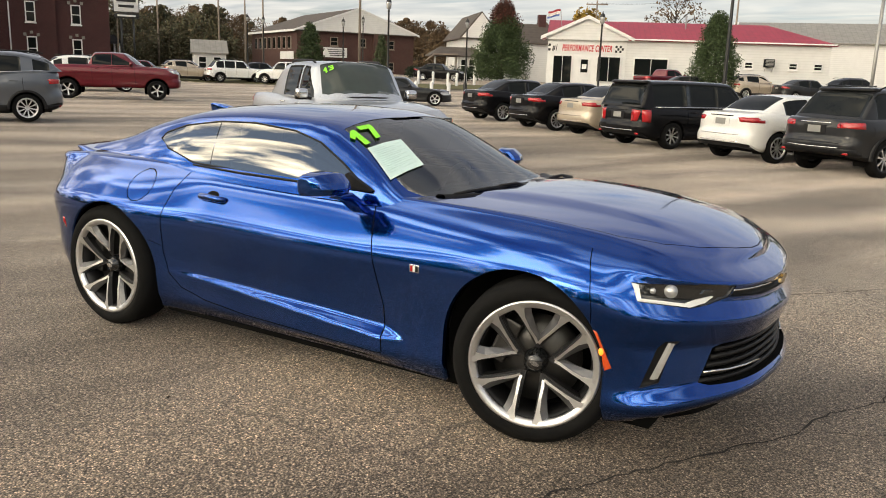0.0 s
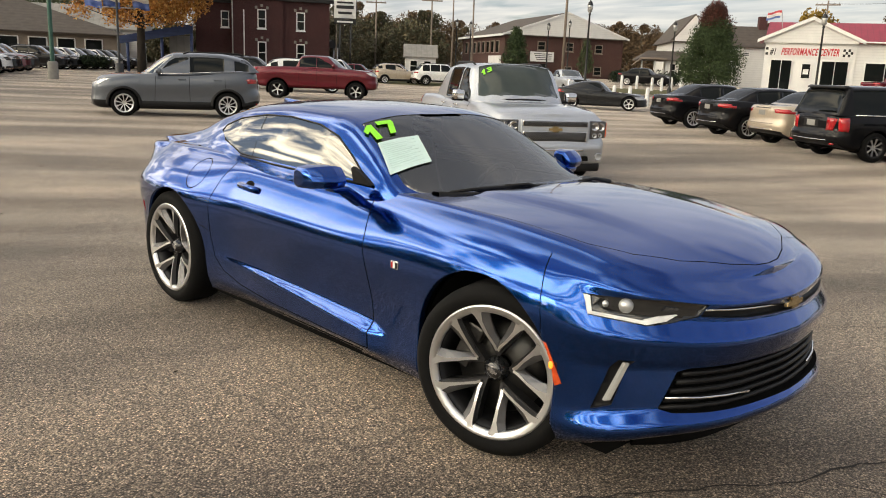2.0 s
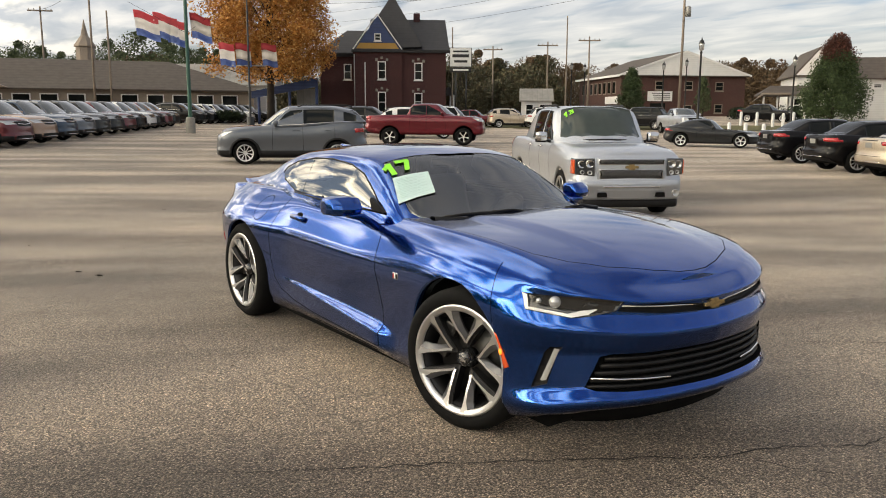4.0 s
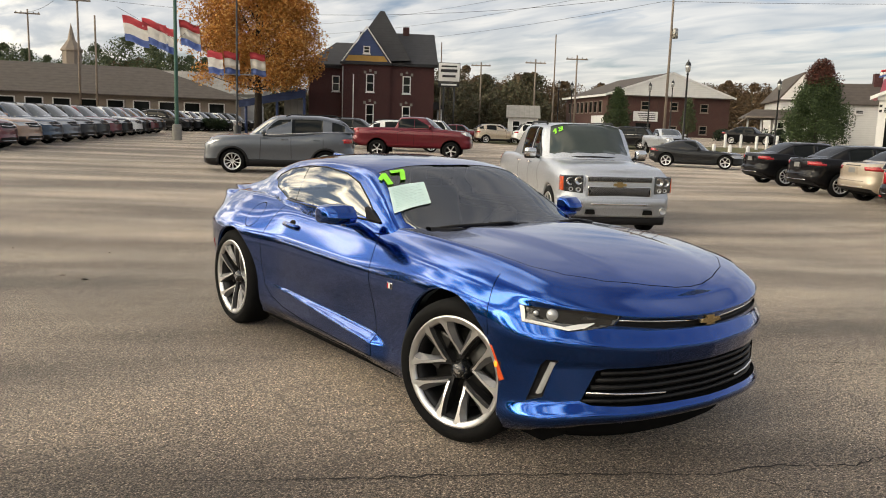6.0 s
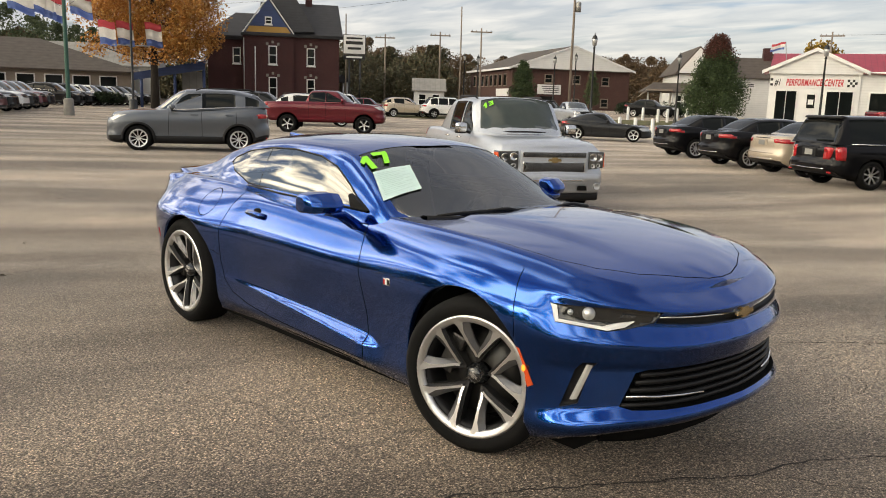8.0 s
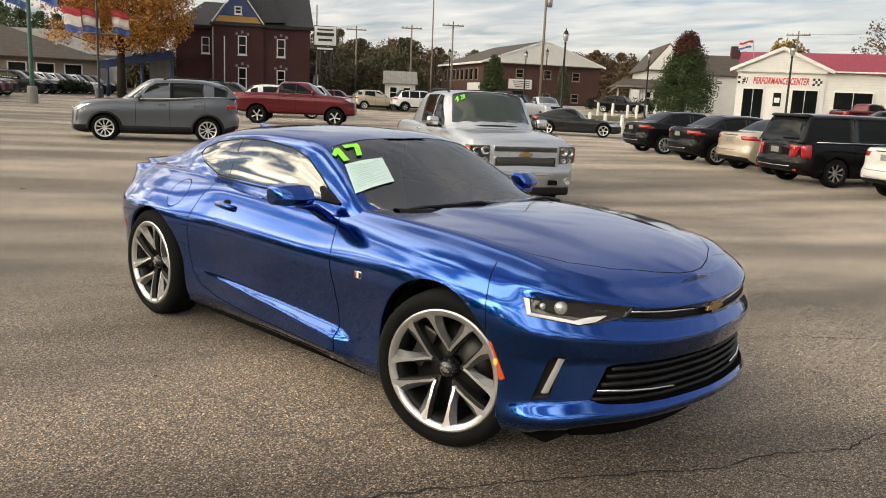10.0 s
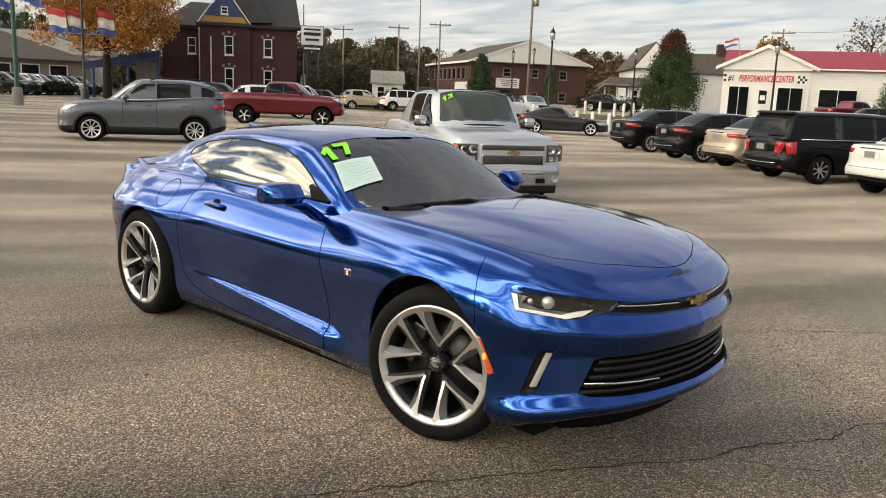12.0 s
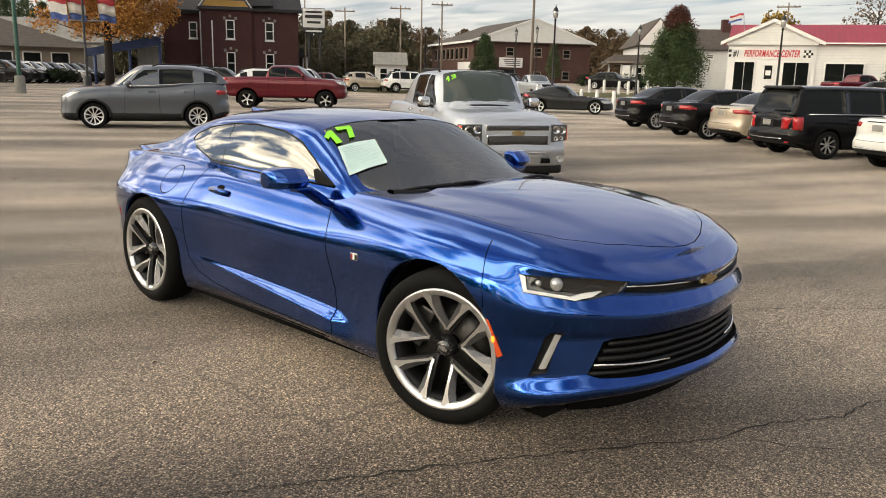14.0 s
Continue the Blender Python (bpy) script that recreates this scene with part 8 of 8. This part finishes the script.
def utility_pole(x, y, h, arms=1, turn=60, transformer=False, label="weathered wooden utility pole with crossarms", slim=0.8):
    z = ground_z(x, y)
    root = thing("utility_pole", label, "pole", pose(x, y, z, 0, 0, turn), "utility poles")
    part("pole", tube([(0, 0, -0.5), (0.03, 0, h * 0.5), (0, 0, h)], [0.155 * slim, 0.13 * slim, 0.10 * slim], 10), M_POLEWOOD, root)
    for k in range(arms):
        zz = h - 0.45 - 2.0 * k
        part("crossarm", box((-1.25, -0.16, zz - 0.07), (1.25, -0.03, zz + 0.07), 0.01), M_POLEWOOD, root, smooth=False)
        for xk in (-1.1, -0.6, 0.6, 1.1):
            part("insulator", lathe([(0.03, zz + 0.07), (0.06, zz + 0.12), (0.05, zz + 0.2), (0.01, zz + 0.24)], 8, "z"), M_GALV, root).matrix_basis = pose(xk, -0.09, 0)
    if transformer:
        part("transformer", lathe([(0.02, h * 0.58), (0.24, h * 0.58), (0.24, h * 0.58 + 0.8), (0.02, h * 0.58 + 0.9)], 14, "z"), M_GALV, root).matrix_basis = pose(0.36, 0, 0)
        part("bracket", tube([(0.0, 0, h * 0.60), (0.30, 0, h * 0.60)], 0.04, 6), M_GALV, root)
    return Vector((x, y, z + h - 0.3))


def flag(parent, x, z, drop, s, m, tilt):
    """A cloth of three bands with folds, hanging from a line."""
    for k, mat in enumerate((M_FLAGRED, M_FLAGWHITE, M_FLAGBLUE)):
        bm = bmesh.new()
        rows = []
        for i in range(13):
            u = i / 12
            cols = []
            for j in range(3):
                v = ((0.0, 0.15, 0.30), (0.30, 0.51, 0.72), (0.72, 0.86, 1.0))[k][j]
                yy = 0.07 * math.sin(u * 9 + v * 2) * (0.3 + v)
                cols.append(bm.verts.new((x + s * 1.5 * u + 0.16 * v * s, yy, z - drop * v - tilt * u * s + 0.05 * math.sin(u * 6))))
            rows.append(cols)
        for a, b in zip(rows, rows[1:]):
            for j in range(2):
                bm.faces.new((a[j], a[j + 1], b[j + 1], b[j]))
        bmesh.ops.solidify(bm, geom=bm.faces[:], thickness=0.01)
        part("flag_band", bm, mat, parent)


def wire(name, a, b, sag, group):
    pts = []
    a, b = Vector(a), Vector(b)
    for k in range(13):
        u = k / 12
        p = a.lerp(b, u)
        p.z -= sag * 4 * u * (1 - u)
        pts.append(p)
    ob = part(name, tube(pts, 0.017, 4), M_WIRE)
    tagged(ob, "thin black overhead cable between poles", "cable", group)


def build_street():
    # green lot pole with flags
    z = ground_z(-40.8, 11.8)
    root = thing("flag_pole", "tall green lot pole on a concrete base with flags", "pole", pose(-40.8, 11.8, z, 0, 0, 62))
    part("base", lathe([(0.27, -0.2), (0.25, 0.80), (0.20, 0.88), (0.01, 0.88)], 18, "z"), M_CONCRETE, root, "concrete base")
    part("post", lathe([(0.11, 0.88), (0.10, 5.0), (0.085, 12.0), (0.01, 12.1)], 14, "z"), M_GREENPOLE, root)
    part("line", tube([(-3.0, 0, 7.0), (0, 0, 5.4), (2.4, 0, 7.2)], 0.012, 4), M_WIRE, root)
    for k, (x, zz, s) in enumerate(((-2.75, 6.85, 1.0), (-1.75, 6.75, 1.0), (-1.1, 6.5, 0.8), (0.18, 6.75, 0.85))):
        f = thing("flag", "red, white and blue striped flag on a line", "flag", pose(-40.8, 11.8, z, 0, 0, 62), "flags")
        flag(f, x, zz - 0.25, 1.35, s * 0.85, None, 0.40)
    z2 = ground_z(-53.0, 20.3)
    root = thing("lot_lamp", "dark lot lamp pole with a crossbar", "pole", pose(-53.0, 20.3, z2, 0, 0, 62))
    part("post", lathe([(0.28, -0.2), (0.28, 0.7), (0.085, 0.75), (0.06, 11.0)], 12, "z"), M_BLACKPOLE, root)
    part("crossbar", tube([(-1.2, 0, 4.4), (1.2, 0, 4.4)], 0.04, 6), M_GALV, root)
    for x in (-2.1, -0.95, 0.9):
        f = thing("flag", "red, white and blue striped flag on a line", "flag", pose(-53.0, 20.3, z2, 0, 0, 62), "flags")
        flag(f, x, 6.0, 1.6, 0.72, None, 0.12)
    # dealer sign with plain bars
    s = thing("dealer_sign", "white panel sign on two steel posts", "sign", pose(-56.3, 40.93, 0.2, 0, 0, 55))
    for x in (0.35, 1.3):
        part("post", tube([(x, 0, 0), (x, 0, 5.2)], 0.08, 8), M_BLACKPOLE, s)
    part("panel", box((-0.15, -0.12, 5.25), (1.75, 0.12, 6.85), 0.02), M_WPAINT, s, "white sign panel")
    part("panel_frame", box((-0.2, -0.09, 5.2), (1.8, 0.09, 6.9), 0.02), M_BLACKPOLE, s)
    for z0, z1, a, b in ((6.5, 6.65, 0.1, 1.5), (6.05, 6.32, 0.05, 1.55), (5.6, 5.8, 0.2, 1.4)):
        part("sign_bar", box((a, -0.15, z0), (b, -0.122, z1)), M_BLACKPOLE, s, smooth=False)
    part("lower_panel", box((-0.15, -0.1, 4.75), (1.75, 0.1, 5.15), 0.02), M_BLACKPOLE, s)
    part("sign_bar", box((0.1, -0.13, 4.88), (1.5, -0.102, 5.02)), M_WPAINT, s, smooth=False)
    for x, y, h in ((-25.95, 36.6, 5.75), (-28.1, 49.6, 5.2), (-43.5, 54.5, 5.2), (-50.6, 52.0, 5.3), (-58.5, 58.0, 5.6), (-15.8, 44.6, 5.5), (-47.0, 62.0, 5.6)):
        lantern_post(x, y, h)
    p = [utility_pole(-94.2, 13.8, 10.9, 1, 70), utility_pole(-83.5, 16.4, 14.0, 2, 70), utility_pole(-83.1, 17.9, 10.3, 0, 70), utility_pole(-42.4, 55.4, 15.5, 1, 40, True), utility_pole(-78.5, 63.5, 8.6, 1, 50), utility_pole(-71.0, 66.0, 8.8, 1, 50), utility_pole(-64.5, 66.5, 9.0, 1, 50), utility_pole(-48.5, 47.6, 9.4, 0, 50, slim=0.5), utility_pole(-34.0, 90.0, 9.5, 1, 20), utility_pole(-18.0, 90.0, 10.5, 1, 20), utility_pole(-57.0, 41.5, 8.8, 0, 50, slim=0.5)]
    wire("cable", p[1], p[3], 1.6, "cables")
    wire("cable", p[1] + Vector((0, 0, -1.8)), p[3] + Vector((0, 0, -2.4)), 1.8, "cables")
    wire("cable", p[0], p[1], 0.7, "cables")
    for dz, dx in ((0.2, 1.0), (-1.3, 0.0), (-3.0, -0.8)):
        wire("cable", p[3] + Vector((dx, 0, dz)), Vector((38, 86, 15 + dz)), 1.5, "cables")
        wire("cable", p[3] + Vector((dx, 0, dz)), Vector((-128, 58, 17 + dz)), 1.2, "cables")
    wire("cable", p[8], p[9], 0.5, "cables")
    tall = thing("lot_lamp", "tall black lot lamp pole", "pole", pose(-7.86, 42.85, 0.0))
    part("post", lathe([(0.12, -0.3), (0.09, 5.0), (0.07, 12.0)], 10, "z"), M_BLACKPOLE, tall)
    hoop = thing("double_lamp", "twin-headed galvanised lot lamp", "street lamp", pose(-0.9, 46.0, 0.2))
    part("post", tube([(0, 0, -0.5), (0, 0, 6.2)], 0.09, 8), M_GALV, hoop)
    for s2 in (1, -1):
        part("arm", tube([(0, 0, 6.1), (s2 * 0.5, 0, 6.35), (s2 * 0.8, 0, 6.3)], 0.05, 6), M_GALV, hoop)
        part("lamp_head", box((s2 * 0.95 - 0.3, -0.2, 6.2), (s2 * 0.95 + 0.3, 0.2, 6.42), 0.05), M_BLACKPOLE, hoop)
    # white bollards along the street
    proto = None
    for x, y in ((-22.4, 37.8), (-24.1, 38.6), (-25.7, 39.3), (-27.3, 40.0), (-35.4, 54.4), (-33.9, 54.3), (-31.8, 53.2), (-31.2, 53.6), (-31.1, 54.8), (-31.0, 56.1)):
        m = pose(x, y, ground_z(x, y))
        if proto is None:
            proto = thing("bollard", "white painted steel bollard", "bollard", m, "white bollards")
            part("post", lathe([(0.11, -0.2), (0.11, 0.98), (0.08, 1.06), (0.01, 1.09)], 14, "z"), M_WPAINT, proto)
        else:
            copy_thing(proto, m)
    # flags on the workshop
    f = thing("flag", "striped flag on a slanting staff", "flag", pose(-26.6, 63.6, 6.2, 0, 0, 200), "flags")
    part("staff", tube([(0, 0, -1.6), (0.3, 0, 0.9)], 0.03, 6), M_GALV, f)
    flag(f, 0.3, 0.95, 0.6, 0.7, None, 0.25)
    # verge and street beyond the bollards
    bm = bmesh.new()
    rows = []
    for k in range(30):
        x = -75 + 3.0 * k
        y = 50.0 + 0.46 * (x + 30)
        rows.append([bm.verts.new((x - 0.4 * d, y + d, ground_z(x - 0.4 * d, y + d) + 0.05)) for d in (0, 2.5, 5.0)])
    for a, b in zip(rows, rows[1:]):
        for j in range(2):
            bm.faces.new((a[j], b[j], b[j + 1], a[j + 1]))
    tagged(part("grass_verge", bm, plain("dry_grass", (0.10, 0.095, 0.035), 0.95, 0, 0.35, 5, 0.5)), "strip of dry grass beside the street", "verge", kind="structure")


brick_house()
performance_centre()
church_school()
white_house()
low_building()
build_trees()
build_street()
